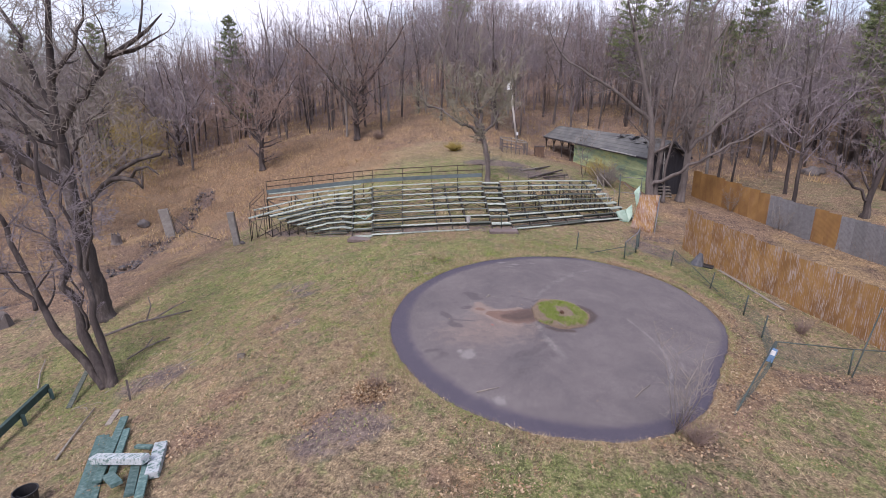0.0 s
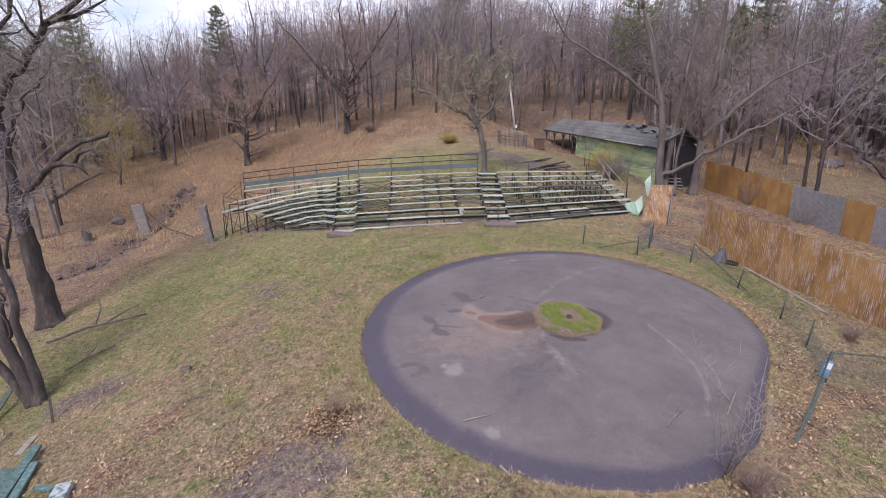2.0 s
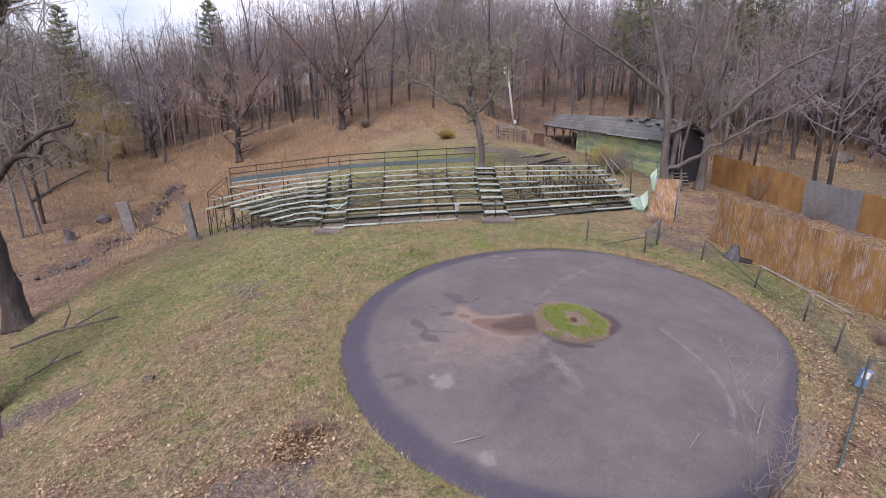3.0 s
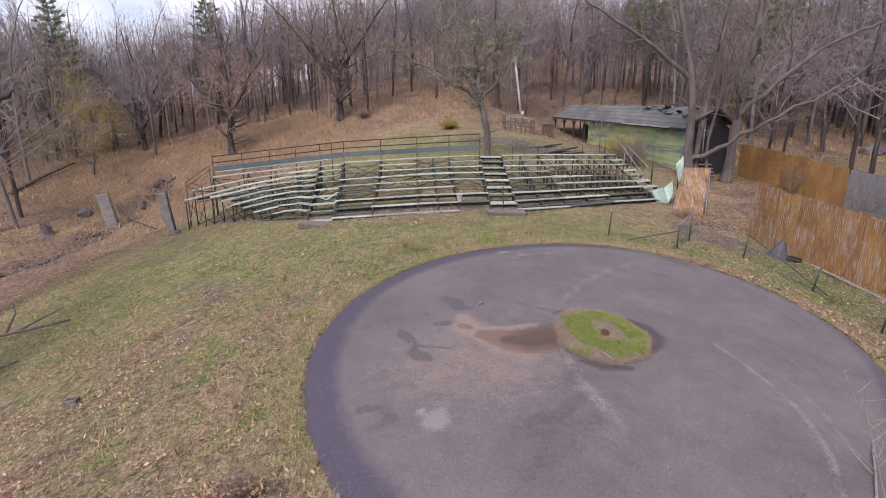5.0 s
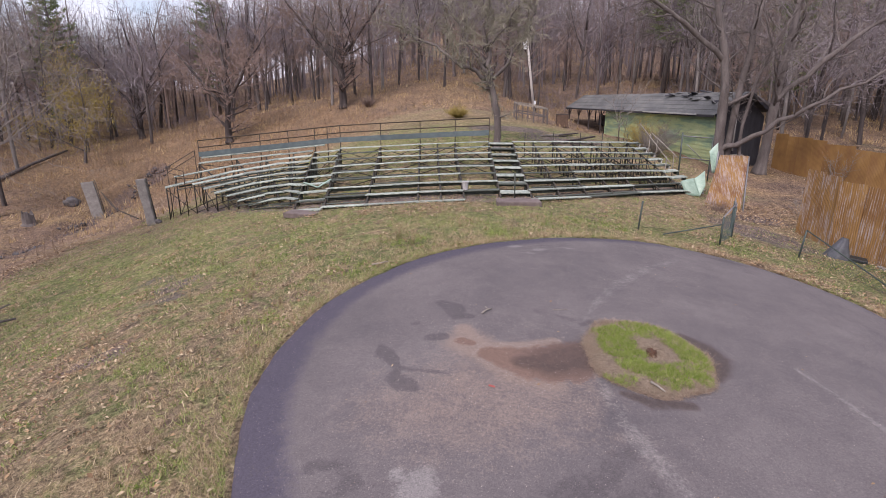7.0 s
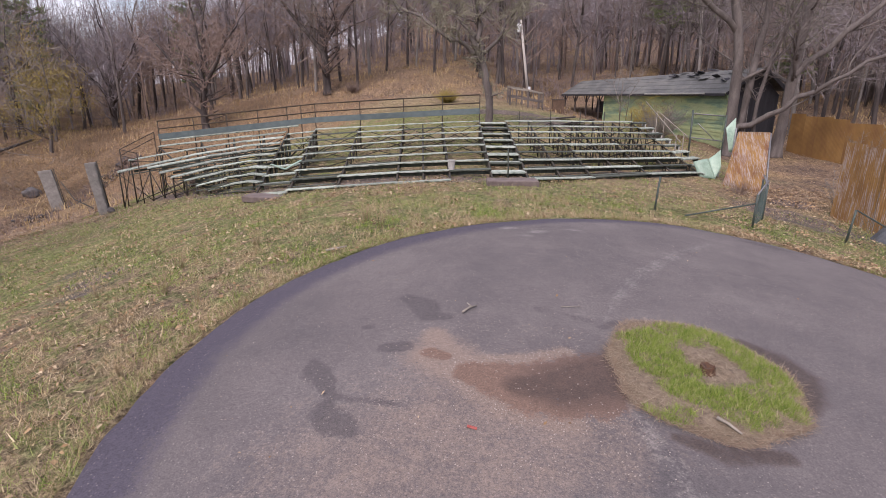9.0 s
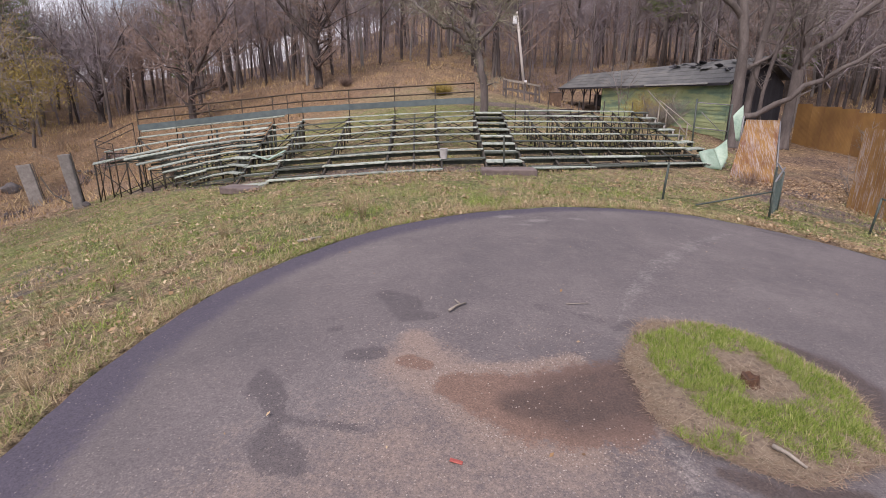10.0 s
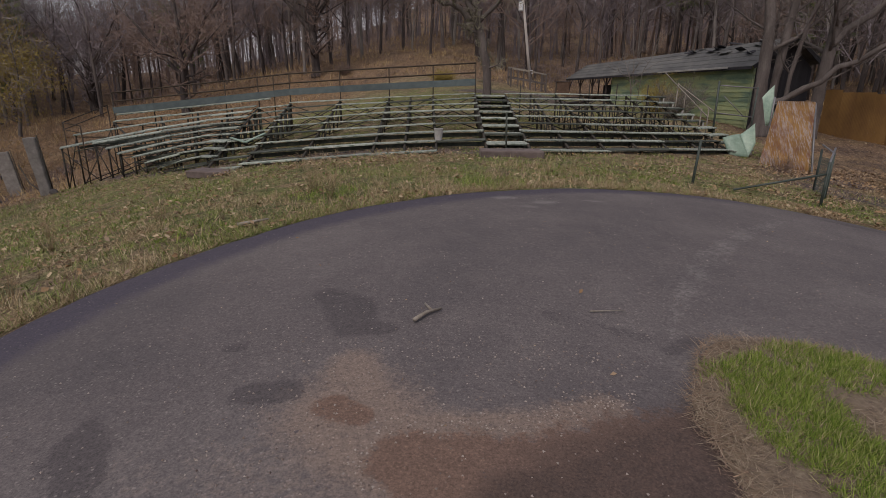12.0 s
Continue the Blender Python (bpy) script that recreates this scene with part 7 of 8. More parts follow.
# ---- bushes, saplings and weeds ----
def shrub(name, label, x, y, h, stems, seed, twig_mat, spread=0.5, thick=0.012, kids=5, category="bush"):
    r = random.Random(seed)
    top = thing(name, label, category, ground_at(x, y, -0.04))
    v, f = [], []
    w, g = [], []
    for _ in range(stems):
        a = r.uniform(0, 6.283)
        d = Vector((math.cos(a) * spread * r.random(), math.sin(a) * spread * r.random(), 1)).normalized()
        ln = h * r.uniform(0.55, 1.1)
        p = Vector((math.cos(a), math.sin(a), 0)) * r.random() * 0.12 * h
        pts = [p, p + d * ln * 0.5 + Vector((r.gauss(0, 0.04), r.gauss(0, 0.04), 0)) * h, p + d * ln + Vector((r.gauss(0, 0.08), r.gauss(0, 0.08), 0)) * h]
        if stems < 12:
            make("stalk", *tube_data(pts, [thick, thick * 0.7, thick * 0.3], 5), twig_mat, top, smooth=True)
        else:
            tube_data(pts, [thick, thick * 0.7, thick * 0.3], 4, v, f, cap=False)
        for _k in range(kids):
            t0 = r.uniform(0.2, 0.95)
            q = pts[0].lerp(pts[1], t0 * 2) if t0 < 0.5 else pts[1].lerp(pts[2], t0 * 2 - 1)
            e = q + Vector((r.gauss(0, 0.5), r.gauss(0, 0.5), r.uniform(0.2, 0.9))) * h * 0.3
            tube_data([q, e], [thick * 0.5, thick * 0.2], 3, w, g, cap=False)
            for _j in range(3):
                q2 = q.lerp(e, r.uniform(0.3, 1))
                tube_data([q2, q2 + Vector((r.gauss(0, 0.5), r.gauss(0, 0.5), r.uniform(0.1, 0.8))) * h * 0.13], [thick * 0.35, thick * 0.15], 3, w, g, cap=False)
    if v:
        make("stalk", v, f, twig_mat, top)
    if w:
        make("crown", w, g, twig_mat, top)
    return top


shrub("shrub", "leafless brush with tangled twigs against the shed wall", 13.0, 47.8, 2.4, 80, 61, M_TWIG_LIGHT, 1.5, 0.013, 8)
shrub("shrub", "leafless yellowish brush beside the shed", 13.0, 51.0, 2.3, 80, 62, M_BUDS, 1.5, 0.013, 8)
shrub("shrub", "rounded olive-brown bush in the rough meadow", -1.6, 60.5, 1.3, 170, 63, M_BUDS, 2.6, 0.012, 8)
shrub("shrub", "small brown bush below the woods", -12, 68, 1.4, 70, 64, M_TWIG_RED, 1.6, 0.012, 7)
shrub("shrub", "tangle of grey twigs before the rusty wing fence", 15.6, 33.2, 1.5, 8, 65, M_TWIG_LIGHT, 1.1, 0.014, 7)
shrub("shrub", "brambles heaped by the leaning rusty sheet", 12.0, 33.6, 0.8, 26, 66, M_TWIG_RED, 1.3, 0.008, 5)
shrub("shrub", "brown dead bush at the foot of the fence", 15.4, 20.6, 0.8, 40, 67, M_TWIG_RED, 0.8, 0.008, 5)
shrub("sapling", "thin bare sapling growing at the asphalt edge", 7.0, 11.9, 2.4, 7, 68, M_TWIG_LIGHT, 0.55, 0.014, 9, "sapling")
shrub("brush", "low tangle of twigs and leaves at the asphalt edge", 7.4, 11.5, 0.9, 50, 69, M_TWIG_RED, 1.4, 0.008, 5)
shrub("brush", "clump of thin reddish upright stems", -1.75, 13.1, 0.8, 40, 70, M_TWIG_RED, 0.5, 0.006, 2)
shrub("sapling", "slender pale sapling before the shed", 12.0, 52.5, 5.2, 3, 71, M_TWIG_LIGHT, 0.25, 0.03, 12, "sapling")
shrub("sapling", "slender bare sapling by the stream", -29.0, 55.0, 3.2, 4, 72, M_TWIG_RED, 0.4, 0.025, 9, "sapling")
shrub("brush", "brown dead brush heaped under the end of the bleachers", -13.4, 38.7, 0.75, 60, 96, M_TWIG_RED, 1.6, 0.008, 5)
for i, (x, y) in enumerate(((21.5, 41.5), (23.0, 37.0))):
    shrub("shrub", "thin leafless brush along the rusty fence", x, y, 2.2, 9, 90 + i, M_TWIG_LIGHT, 0.8, 0.014, 8)

weed = shrub("dry_weed", "dry brown weed stalks standing in the grass", -4.85, 23.1, 0.75, 11, 80, M_GRASS_DRY, 0.35, 0.005, 4, "weed")
tagged(weed, group="dry weeds")
rw = random.Random(6)
for x, y, s in ((-3.3, 23.8, 0.9), (-0.4, 24.2, 1.1), (-6.0, 22.0, 0.8), (-4.0, 21.2, 0.9), (-2.9, 20.4, 0.7), (-0.9, 25.0, 1.0), (-6.9, 25.4, 0.9), (-2.9, 15.6, 0.9), (-3.4, 14.4, 1.0), (3.6, 26.9, 0.6), (0.9, 26.2, 0.7), (-8.0, 20.7, 0.8), (8.2, 27.6, 0.9), (14.3, 22.5, 0.8), (-2.5, 18.0, 0.7), (-3.1, 26.3, 0.8)):
    w2 = copy_thing(weed, pose(*ground_at(x, y, -0.03), 0, 0, rw.uniform(0, 360)))
    w2.scale = (s, s, s)


# ---- clutter ----
def stick(points, r, label, name="stick", material=None):
    pts = [(x, y, gz(x, y) + h) for x, y, h in points]
    ob = rod(name, pts, [r * (1 - 0.5 * i / (len(pts) - 1)) for i in range(len(pts))], material or M_STICK, sides=6)
    return tagged(ob, label, "branch")


def forked(points, sub, r, label, name="stick"):
    v, f = tube_data([(x, y, gz(x, y) + h) for x, y, h in points], [r * (1 - 0.4 * i / (len(points) - 1)) for i in range(len(points))], 6)
    for s in sub:
        tube_data([(x, y, gz(x, y) + h) for x, y, h in s], [r * 0.7, r * 0.5] + [r * 0.3] * (len(s) - 2), 5, v, f)
    return tagged(make(name, v, f, M_BARK if name == "fallen_branch" else M_STICK, smooth=True), label, "branch")


forked([(1.78, 19.22, 0.05), (1.86, 19.36, 0.05), (1.97, 19.46, 0.04)], [[(1.9, 19.40, 0.05), (1.83, 19.52, 0.05)]], 0.018, "short pale forked stick lying on the asphalt")
stick([(4.47, 17.24, 0.09), (4.54, 17.16, 0.1), (4.64, 17.06, 0.07)], 0.022, "broken pale piece of wood at the island edge")
stick([(1.45, 12.72, 0.04), (1.8, 12.85, 0.05), (2.1, 12.97, 0.04)], 0.018, "thin stick lying on the asphalt")
forked([(6.24, 13.2, 0.04), (6.55, 13.6, 0.06), (6.9, 13.98, 0.04)], [[(6.6, 13.65, 0.05), (6.62, 13.9, 0.05)]], 0.016, "thin forked stick lying on the asphalt")
forked([(8.05, 14.1, 0.05), (8.5, 14.8, 0.1), (9.0, 15.6, 0.06)], [[(8.4, 14.7, 0.08), (8.2, 15.1, 0.25)]], 0.022, "dead branch lying at the asphalt edge")
stick([(2.25, 11.35, 0.05), (2.45, 11.1, 0.06)], 0.03, "pale stick at the asphalt edge")
stick([(-1.15, 22.3, 0.07), (-0.75, 22.45, 0.08)], 0.03, "pale stick lying in the grass at the rim")
stick([(3.2, 19.6, 0.03), (3.5, 19.66, 0.04)], 0.008, "small twig lying on the asphalt")
stick([(-13.1, 13.3, 0.06), (-13.5, 14.6, 0.12), (-14.2, 16.6, 0.06)], 0.05, "long crooked pale branch lying in the grass")
forked([(-18.9, 23.6, 0.25), (-17.4, 24.4, 0.3), (-15.9, 24.7, 0.2), (-14.6, 25.0, 0.1)], [[(-16.6, 24.6, 0.25), (-15.8, 25.3, 0.4), (-15.2, 25.5, 0.5)], [(-17.0, 24.5, 0.3), (-17.1, 25.2, 0.8), (-17.4, 25.5, 1.2)]], 0.07, "large dead branch fallen by the old tree", "fallen_branch")
forked([(-15.6, 20.7, 0.1), (-14.9, 21.4, 0.2), (-14.2, 22.1, 0.1)], [[(-15.0, 21.3, 0.2), (-15.1, 22.1, 0.3)], [(-14.6, 21.7, 0.2), (-14.0, 21.6, 0.2)]], 0.045, "dead branch with bare twigs in the grass", "fallen_branch")
rt = random.Random(44)
for _ in range(14):
    tx, ty, ta, tl = rt.uniform(-15.5, -11.0), rt.uniform(16.5, 21.5), rt.uniform(0, 3.14), rt.uniform(0.3, 0.9)
    stick([(tx, ty, 0.05), (tx + tl * 0.5 * math.cos(ta), ty + tl * 0.5 * math.sin(ta), 0.08), (tx + tl * math.cos(ta + 0.3), ty + tl * math.sin(ta + 0.3), 0.05)], rt.uniform(0.012, 0.028), "broken dead twig lying in the grass")["group"] = "fallen twigs"
stick([(-19.3, 19.4, 0.1), (-20.4, 20.8, 0.14), (-21.3, 22.2, 0.1)], 0.04, "grey dead branch lying in the grass")
stick([(-43.5, 53.0, 0.2), (-44.6, 58.5, 0.3), (-45.4, 64.0, 0.5)], 0.2, "long fallen trunk across the leaf litter", "fallen_tree", M_BARK)
stick([(16.2, 34.4, 0.15), (17.6, 33.6, 0.12), (19.0, 32.0, 0.1)], 0.05, "dead branch lying in the litter")
board = bar("pale_board", (15.0, 27.8, gz(15.0, 27.8) + 0.06), (16.0, 23.0, gz(16.0, 23.0) + 0.06), 0.14, 0.05, M_STICK)
tagged(board, "long pale board lying along the foot of the rusty fence", "board")
red = bmesh.new()
add_box(red, (0.10, 0.035, 0.012), pose(0, 0, 0, 5, 8, -10), 0.004)
red_ob = part("plastic_scrap", red, worn("red_plastic", [(0.3, (0.35, 0.06, 0.05)), (0.7, (0.5, 0.12, 0.09))], 20, 0.5))
red_ob.location = (1.99, 16.82, gz(1.99, 16.82) + 0.025)
tagged(red_ob, "small red scrap of plastic lying on the asphalt", "scrap")


def stump(x, y, r, h, label, seed):
    rr = random.Random(seed)
    v, f = [], []
    n = 14
    for j, (z, k) in enumerate(((-0.1, 1.6), (0.12 * h, 1.2), (0.5 * h, 1.0), (h, 0.92))):
        for i in range(n):
            a = 2 * math.pi * i / n
            q = r * k * (1 + rr.uniform(-0.12, 0.12))
            v.append((q * math.cos(a), q * math.sin(a), z + (rr.uniform(-0.25, 0.25) * h if j == 3 else 0)))
    for j in range(3):
        f += [(j * n + i, j * n + (i + 1) % n, (j + 1) * n + (i + 1) % n, (j + 1) * n + i) for i in range(n)]
    v.append((0, 0, h * 0.7))
    f += [(3 * n + i, 3 * n + (i + 1) % n, 4 * n) for i in range(n)]
    ob = make("tree_stump", v, f, M_ROT if r < 0.2 else M_BARK, smooth=False)
    ob.matrix_basis = pose(x, y, gz(x, y), 0, 0, rr.uniform(0, 90))
    return tagged(ob, label, "stump")


stump(4.74, 18.2, 0.085, 0.12, "small rotten stump in a hole of the island", 1)
stump(-34.6, 46.5, 0.4, 0.9, "broken rotten stump beside the stream", 2)
stump(-28.4, 27.0, 0.5, 0.8, "dark weathered stump in the meadow", 3)


def rock(x, y, s, label, seed, name="boulder"):
    bm = bmesh.new()
    bmesh.ops.create_icosphere(bm, subdivisions=3 if s[0] > 0.5 else 2, radius=1.0)
    for q in bm.verts:
        q.co *= 1 + 0.35 * noise.noise(q.co * 1.3 + Vector((seed, 0, 0))) + 0.1 * noise.noise(q.co * 4 + Vector((seed, 3, 0)))
    bmesh.ops.scale(bm, vec=s, verts=bm.verts)
    ob = part(name, bm, M_WET_ROCK if name == "stream_stone" else M_ROCK, smooth=True)
    ob.matrix_basis = pose(x, y, gz(x, y) + s[2] * 0.4 - (0.6 * math.exp(-((x - float(stream_x(y))) / 1.4) ** 2) if name == "stream_stone" else 0), 0, 0, seed * 37)
    return tagged(ob, label, "rock")


rock(37.0, 57.5, (1.2, 0.8, 0.6), "large grey boulder among the trees past the fence", 1)
rock(38.4, 58.4, (0.8, 0.6, 0.45), "grey boulder among the trees past the fence", 2)
rock(-34.7, 51.2, (0.8, 0.6, 0.5), "grey rock on the stream bank", 3)
rock(-17.0, 36.9, (0.28, 0.18, 0.16), "pale grey stone at the foot of the concrete post", 4, "stone")
rs = random.Random(14)
for i in range(110):
    yy = rs.uniform(30, 61)
    xx = float(stream_x(yy)) + rs.gauss(0, 0.9)
    q = rs.choice((0.12, 0.16, 0.2, 0.26, 0.38))
    rock(xx, yy, (q, q * 0.8, q * 0.6), "dark wet stone in the stream bed", 20 + i, "stream_stone")["group"] = "stream stones"


def slab_post(x, y, w, d, h, lean, rz, label):
    top = thing("concrete_post", label, "post", (x, y, gz(x, y) - 0.15), "concrete posts")
    bm = bmesh.new()
    add_box(bm, (w, d, h), pose(0, 0, h / 2), 0.03)
    bmesh.ops.subdivide_edges(bm, edges=bm.edges[:], cuts=2, use_grid_fill=True)
    for q in bm.verts:
        q.co += Vector((noise.noise(q.co * 2.2), noise.noise(q.co * 2.2 + Vector((4, 0, 0))), noise.noise(q.co * 2 + Vector((0, 7, 0))))) * 0.04
    part("shaft", bm, M_CONCRETE, top)
    rod("steel_bar", [(w * 0.62, 0, -0.05), (w * 0.62, 0.02, h * 1.02)], 0.03, M_PIPE, top, "rusted steel bar")
    top.matrix_basis = pose(x, y, gz(x, y) - 0.15, 0, lean, rz)


slab_post(-17.6, 37.2, 0.50, 0.22, 2.75, -6, 8, "leaning weathered concrete slab post with a steel bar")
# stand-in: a plain slab in place of a gate-like metal frame with mesh
slab_post(-29.8, 48.0, 0.95, 0.2, 3.0, -8, 10, "broad grey slab standing in for a framed mesh panel beside the stream")
pipe = rod("fallen_pipe", [(-29.2, 48.0, gz(-29.2, 48) + 1.9), (-26, 45.2, gz(-26, 45.2) + 0.9), (-20.5, 40.0, gz(-20.5, 40) + 0.3)], 0.035, M_PIPE)
tagged(pipe, "thin rusty pipe sloping from the panel slab to the concrete post", "pipe")


# weathered painted timber by the near tree
def timber_pile():
    rr = random.Random(9)
    boards = (
        ((-9.84, 10.29), (-12.05, 14.2), 0.05, 0.26, 0.07), ((-9.5, 10.2), (-11.75, 14.1), 0.05, 0.22, 0.07), ((-9.2, 10.1), (-11.4, 13.9), 0.05, 0.2, 0.07),
        ((-9.75, 11.1), (-11.5, 14.8), 0.22, 0.26, 0.09), ((-9.4, 11.2), (-10.85, 14.0), 0.13, 0.22, 0.09),
        ((-10.5, 12.0), (-8.2, 11.25), 0.48, 0.3, 0.22), ((-7.8, 10.85), (-8.45, 12.35), 0.15, 0.36, 0.22),
        ((-7.9, 10.0), (-8.75, 11.6), 0.3, 0.26, 0.08), ((-7.55, 9.9), (-8.35, 11.5), 0.24, 0.24, 0.08),
        ((-9.35, 11.1), (-8.65, 10.55), 0.36, 0.3, 0.12), ((-9.5, 12.6), (-8.75, 12.3), 0.18, 0.16, 0.1))
    for (x0, y0), (x1, y1), h, w, d in boards:
        a, b = Vector((x0, y0, gz(x0, y0) + h)), Vector((x1, y1, gz(x1, y1) + h))
        flaked = d > 0.2
        ob = bar("timber", a, b, w, d, M_FLAKED if flaked else M_TEAL, bevel=0.012)
        tagged(ob, "thick timber baulk with white flaking paint over green" if flaked else "peeling teal-painted board in a loose pile", "timber", "pile of painted timber")
    ob = bar("timber", (-12.3, 14.9, gz(-12.3, 14.9) + 0.05), (-12.6, 15.9, gz(-12.6, 15.9) + 0.06), 0.2, 0.05, M_STICK)
    tagged(ob, "pale bare board end beside the timber pile", "timber", "pile of painted timber")


timber_pile()


def leaf_bush(x, y, h, wide, n, seed, label):
    """A low bush whose stems still hold their brown leaves."""
    r = random.Random(seed)
    top = thing("leafy_bush", label, "bush", ground_at(x, y, -0.03))
    for _ in range(11):
        a, s = r.uniform(0, 6.283), r.uniform(0.2, 1.0)
        rod("stalk", [(0.1 * math.cos(a), 0.1 * math.sin(a), 0), (wide * 0.5 * s * math.cos(a), wide * 0.5 * s * math.sin(a), h * r.uniform(0.8, 1.25))], [0.007, 0.003], M_TWIG_RED, top, sides=4)
    v, f = [], []
    for _ in range(n):
        a, q = r.uniform(0, 6.283), math.sqrt(r.random()) * wide
        c = Vector((q * math.cos(a), q * math.sin(a), r.uniform(0.05, h * (1.05 - 0.7 * q / wide))))
        e = Vector((r.gauss(0, 1), r.gauss(0, 1), r.gauss(0, 0.7))).normalized() * r.uniform(0.03, 0.055)
        s = e.cross(Vector((r.gauss(0, 1), r.gauss(0, 1), r.gauss(0, 1)))).normalized() * e.length * 0.55
        b = len(v)
        v += [c - e, c + s, c + e, c - s]
        f += [(b, b + 1, b + 2), (b, b + 2, b + 3)]
    make("foliage", v, f, M_LEAF, top, "rust-orange dead leaves")


leaf_bush(-1.8, 12.95, 0.55, 0.62, 900, 5, "low bush of thin stems full of rust-orange dead leaves")


def green_barrier():
    top = thing("timber_barrier", "low dark green timber barrier on short legs", "barrier")
    a, b = Vector((-17.0, 14.4, gz(-17.0, 14.4) + 0.5)), Vector((-18.0, 18.6, gz(-18.0, 18.6) + 0.5))
    bar("beam", a, b, 0.16, 0.34, M_BEAM, top, bevel=0.01)
    for f in (0.03, 0.5, 0.97):
        p = a.lerp(b, f)
        bar("leg", (p.x + 0.15, p.y, p.z), (p.x + 0.3, p.y - 0.1, gz(p.x + 0.3, p.y) - 0.05), 0.14, 0.14, M_BEAM, top)


green_barrier()
ob = bar("leaning_plank", (-15.9, 17.2, gz(-15.9, 17.2) + 0.02), (-16.6, 19.6, gz(-16.6, 19.6) + 0.75), 0.2, 0.05, M_PLANK_DARK)
tagged(ob, "dark weathered plank lying against the leaning stems", "plank")
ob = bar("stake", (-12.5, 16.5, gz(-12.5, 16.5) - 0.1), (-12.9, 17.0, gz(-12.9, 17.0) + 0.75), 0.08, 0.08, M_BARK_DARK)
tagged(ob, "short dark wooden stake leaning in the grass", "stake")


def bucket():
    top = thing("bucket", "black plastic bucket standing in the grass", "bucket", (-12.0, 11.0, gz(-12.0, 11.0) - 0.02))
    n = 28
    v, f = [], []
    for r, z in ((0.26, 0.0), (0.31, 0.55), (0.335, 0.555), (0.335, 0.6), (0.30, 0.6), (0.25, 0.06)):
        for i in range(n):
            a = 2 * math.pi * i / n
            v.append((r * math.cos(a), r * math.sin(a), z))
    for j in range(5):
        f += [(j * n + i, j * n + (i + 1) % n, (j + 1) * n + (i + 1) % n, (j + 1) * n + i) for i in range(n)]
    f += [tuple(range(n - 1, -1, -1)), tuple(range(5 * n, 6 * n))]
    body = make("body", v, f, M_BLACK, top, smooth=False)
    rod("handle", [(0.34 * math.cos(a), 0.34 * math.sin(a) * 0.3 - 0.1, 0.56 - 0.25 * math.sin(a)) for a in np.linspace(0, math.pi, 9)], 0.006, M_GALV, body, sides=5)


bucket()


def tipped_tub():
    top = thing("tipped_tub", "tipped grey plastic tub by the rusty fence", "tub", (14.0, 28.3, gz(14.0, 28.3)))
    bm = bmesh.new()
    bmesh.ops.create_cone(bm, segments=20, radius1=0.42, radius2=0.12, depth=0.75, cap_ends=True)
    for q in bm.verts:
        q.co += Vector((noise.noise(q.co * 3), noise.noise(q.co * 3 + Vector((3, 0, 0))), 0)) * 0.08
    bmesh.ops.transform(bm, matrix=pose(0, 0, 0.36, 0, 12, 0), verts=bm.verts)
    part("shell", bm, M_TUB, top)
    bm = bmesh.new()
    add_box(bm, (0.8, 0.5, 0.1), pose(0.35, -0.2, 0.06, 0, 6, -30), 0.02)
    part("lid", bm, M_BLACK, top, "dark cracked lid")


tipped_tub()


M_POLE = worn("bleached_pole", [(0.3, (0.4, 0.36, 0.33)), (0.7, (0.62, 0.58, 0.55))], 2.0, 0.9, stretch=(1, 1, 0.2))


def utility_pole():
    x, y = 6.4, 72.0
    top = thing("utility_pole", "leaning pale wooden utility pole with a lamp and cables", "pole", ground_at(x, y, -0.2))
    rod("shaft", [(0, 0, 0), (-0.6, 0, 4.0), (-1.2, 0, 8.1)], [0.17, 0.145, 0.125], M_POLE, top, sides=8)
    bm = bmesh.new()
    add_box(bm, (0.42, 0.36, 0.85), pose(-1.38, -0.25, 7.3), 0.06)
    lamp = part("lamp_box", bm, M_WHITE, top, "white lamp box")
    rod("bracket", [(-1.1, 0, 7.55), (-1.6, -0.3, 7.9)], 0.03, M_GALV, lamp)
    bm = bmesh.new()
    add_box(bm, (0.26, 0.2, 0.4), pose(0.0, -0.2, 1.2), 0.02)
    part("meter_box", bm, M_WHITE, top, "pale meter box")


utility_pole()


def pen():
    top = thing("timber_pen", "grey timber pen with posts, rails and a flat top", "pen")
    pts = [(4.0, 61.6), (5.6, 61.4), (7.0, 62.4), (6.8, 64.0), (5.2, 64.4), (3.8, 63.4)]
    for i, (x, y) in enumerate(pts):
        g = gz(x, y)
        bar("post", (x, y, g - 0.1), (x, y, g + 1.5), 0.12, 0.12, M_BARK, top)
        x2, y2 = pts[(i + 1) % len(pts)]
        g2 = gz(x2, y2)
        for h in (0.7, 1.46):
            bar("rail", (x, y, g + h), (x2, y2, g2 + h), 0.05, 0.13, M_STICK if h > 1.4 else M_BARK, top)
        for k in range(1, 3):
            p = Vector((x, y, g)).lerp(Vector((x2, y2, g2)), k / 3)
            bar("pale", (p.x, p.y, p.z - 0.05), (p.x, p.y, p.z + 1.45), 0.06, 0.04, M_BARK, top)
    # flat crate beside it
    crate = thing("crate", "brown wooden crate standing by the pen", "crate", (8.6, 64.0, gz(8.6, 64.0)))
    bm = bmesh.new()
    add_box(bm, (1.1, 0.9, 1.2), pose(0, 0, 0.6), 0.03)
    part("body", bm, worn("brown_boards", [(0.3, (0.1, 0.06, 0.04)), (0.7, (0.19, 0.12, 0.085))], 4, 0.9), crate)
    bm = bmesh.new()
    add_box(bm, (1.2, 1.0, 0.06), pose(0, 0, 1.23), 0.01)
    part("lid", bm, M_BARK_DARK, crate)


pen()


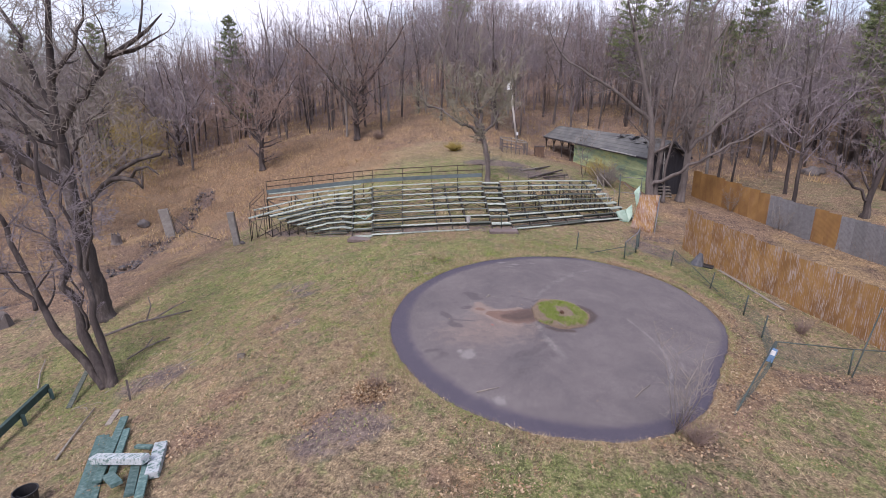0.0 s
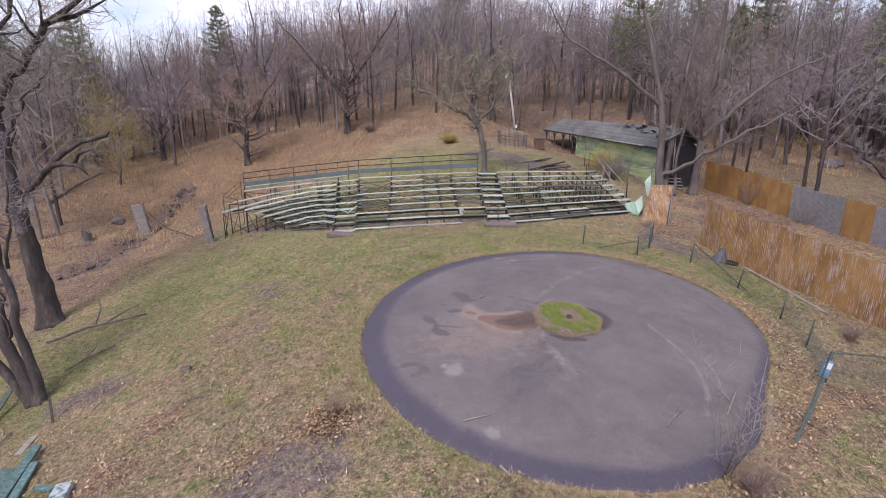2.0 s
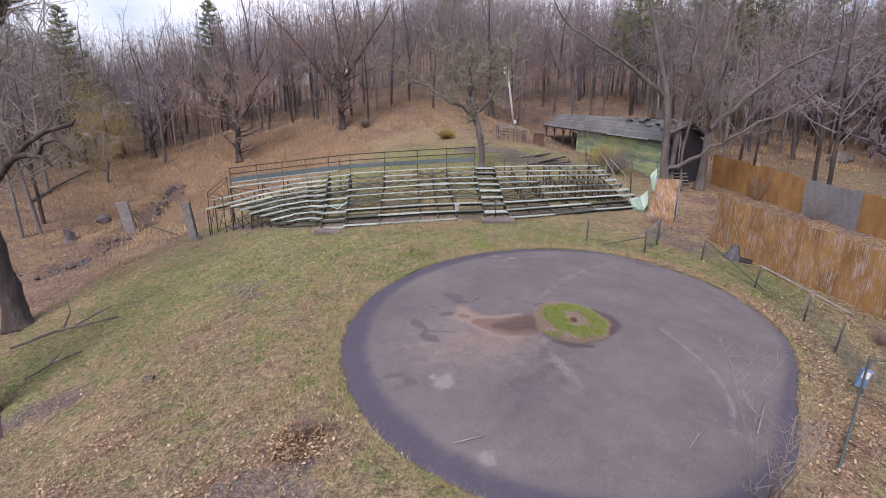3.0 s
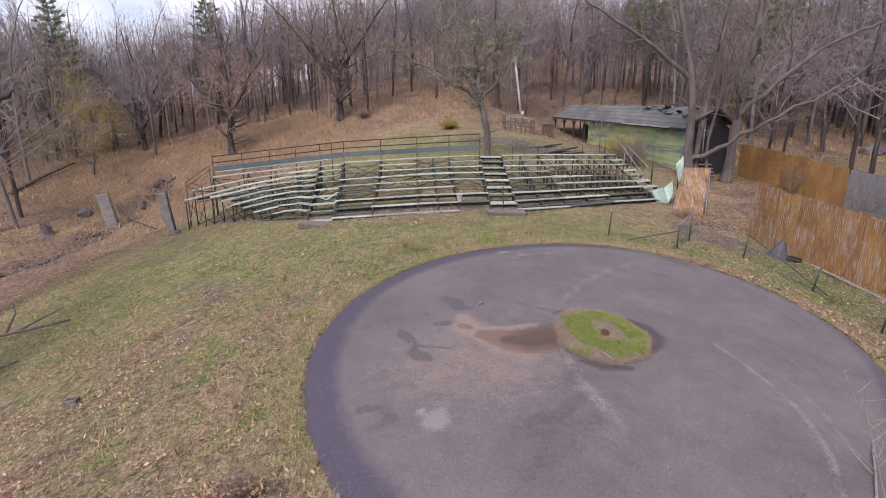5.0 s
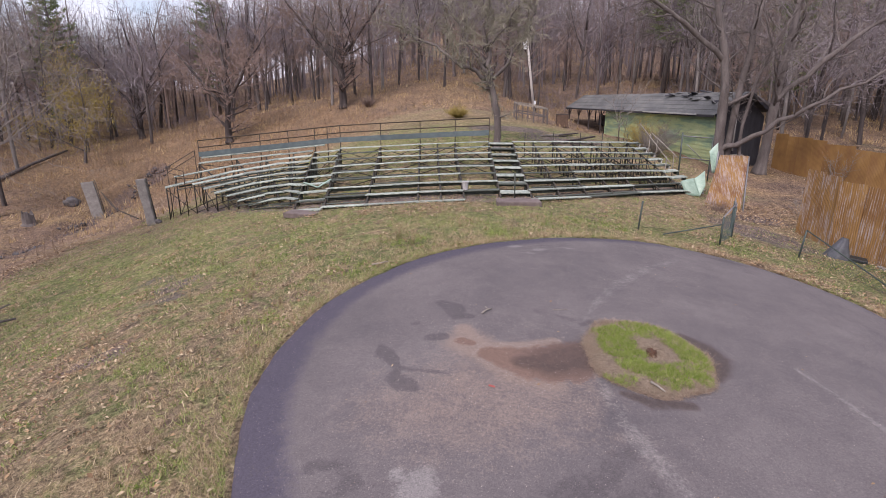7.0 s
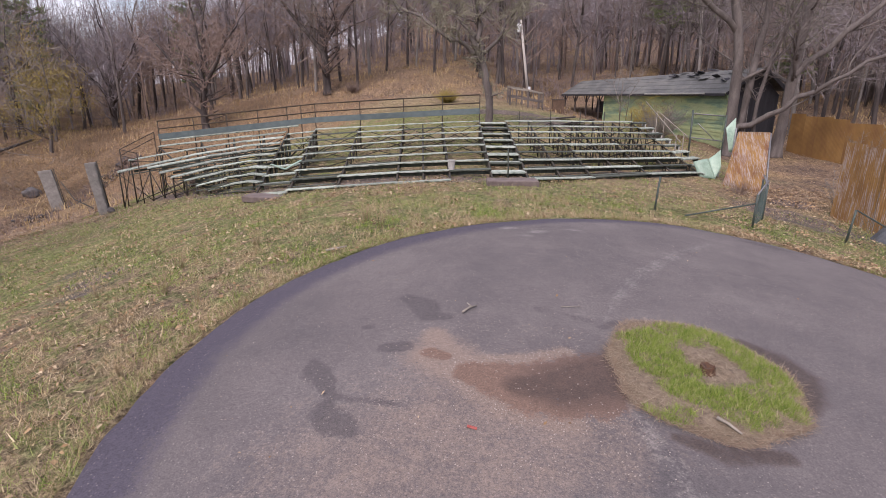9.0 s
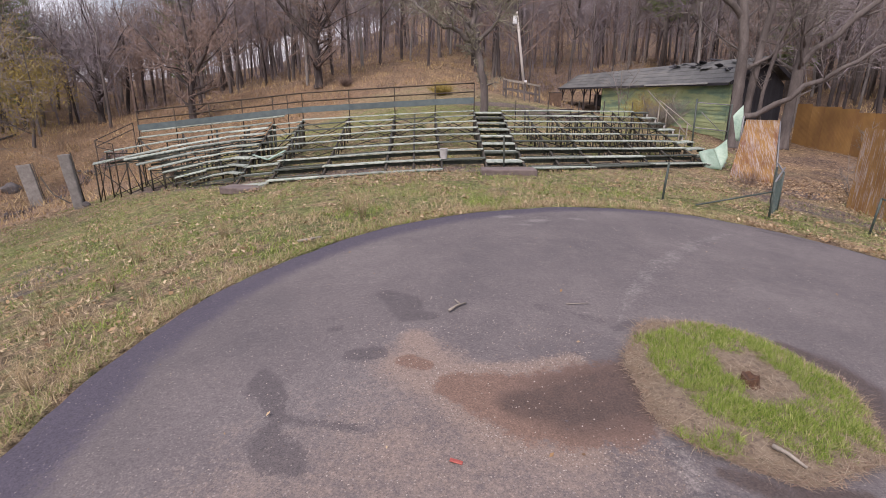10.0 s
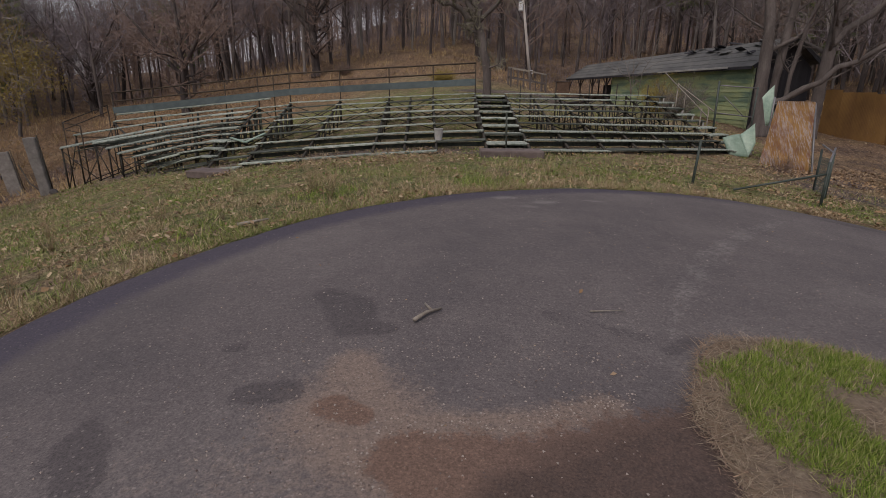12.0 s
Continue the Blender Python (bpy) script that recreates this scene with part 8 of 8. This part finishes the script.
def debris():
    rr = random.Random(3)
    for i, (x0, y0, x1, y1, h) in enumerate(((6.0, 47.6, 9.6, 51.6, 0.35), (6.6, 48.2, 8.9, 51.4, 0.15), (7.4, 48.3, 9.9, 50.0, 0.25), (5.4, 50.3, 7.2, 52.3, 0.12), (7.0, 51.8, 8.6, 53.8, 0.2))):
        ob = bar("fallen_beam", (x0, y0, gz(x0, y0) + 0.1), (x1, y1, gz(x1, y1) + h), 0.22, 0.1, M_BARK_DARK if i % 2 == 0 else M_STICK, bevel=0.01)
        tagged(ob, "rotten dark beam lying on bare earth", "beam", "fallen beams")


debris()
steps = thing("timber_steps", "stack of grey timber steps beside the dark shed wall", "steps", (17.6, 45.2, gz(17.6, 45.2)))
for k in range(4):
    bar("tread", (-0.6, 0.22 * k, 0.12 + 0.24 * k), (0.6, 0.22 * k, 0.12 + 0.24 * k), 0.24, 0.06, M_STICK, steps)
for q in (-0.55, 0.55):
    bar("stringer", (q, -0.1, -0.05), (q, 0.8, 0.9), 0.05, 0.16, M_BARK_DARK, steps)


M_BLOCK = worn("mossy_block", [(0.3, (0.1, 0.085, 0.07)), (0.7, (0.23, 0.2, 0.165))], 6.0, 0.95, fine=50)


def hollow_block(x, y):
    """A hollow concrete block sunk in the turf."""
    top = thing("concrete_block", "small grey concrete block with a dark hollow, sunk in the turf", "block", (x, y, gz(x, y) - 0.1), rz=20)
    top.scale = (0.72, 0.72, 0.8)
    top.rotation_euler.x = radians(-12)
    # the black plate at the bottom stands for the shade inside the hollow
    for name, size, at in (("side_wall", (0.07, 0.4, 0.34), (-0.165, 0, 0.17)), ("side_wall", (0.07, 0.4, 0.34), (0.165, 0, 0.17)), ("end_wall", (0.26, 0.07, 0.34), (0, -0.165, 0.17)), ("end_wall", (0.26, 0.07, 0.34), (0, 0.165, 0.17)), ("floor_plate", (0.26, 0.26, 0.05), (0, 0, 0.04))):
        bm = bmesh.new()
        add_box(bm, size, pose(*at), 0.008)
        part(name, bm, M_BLACK if name == "floor_plate" else M_BLOCK, top)


hollow_block(-8.13, 17.42)
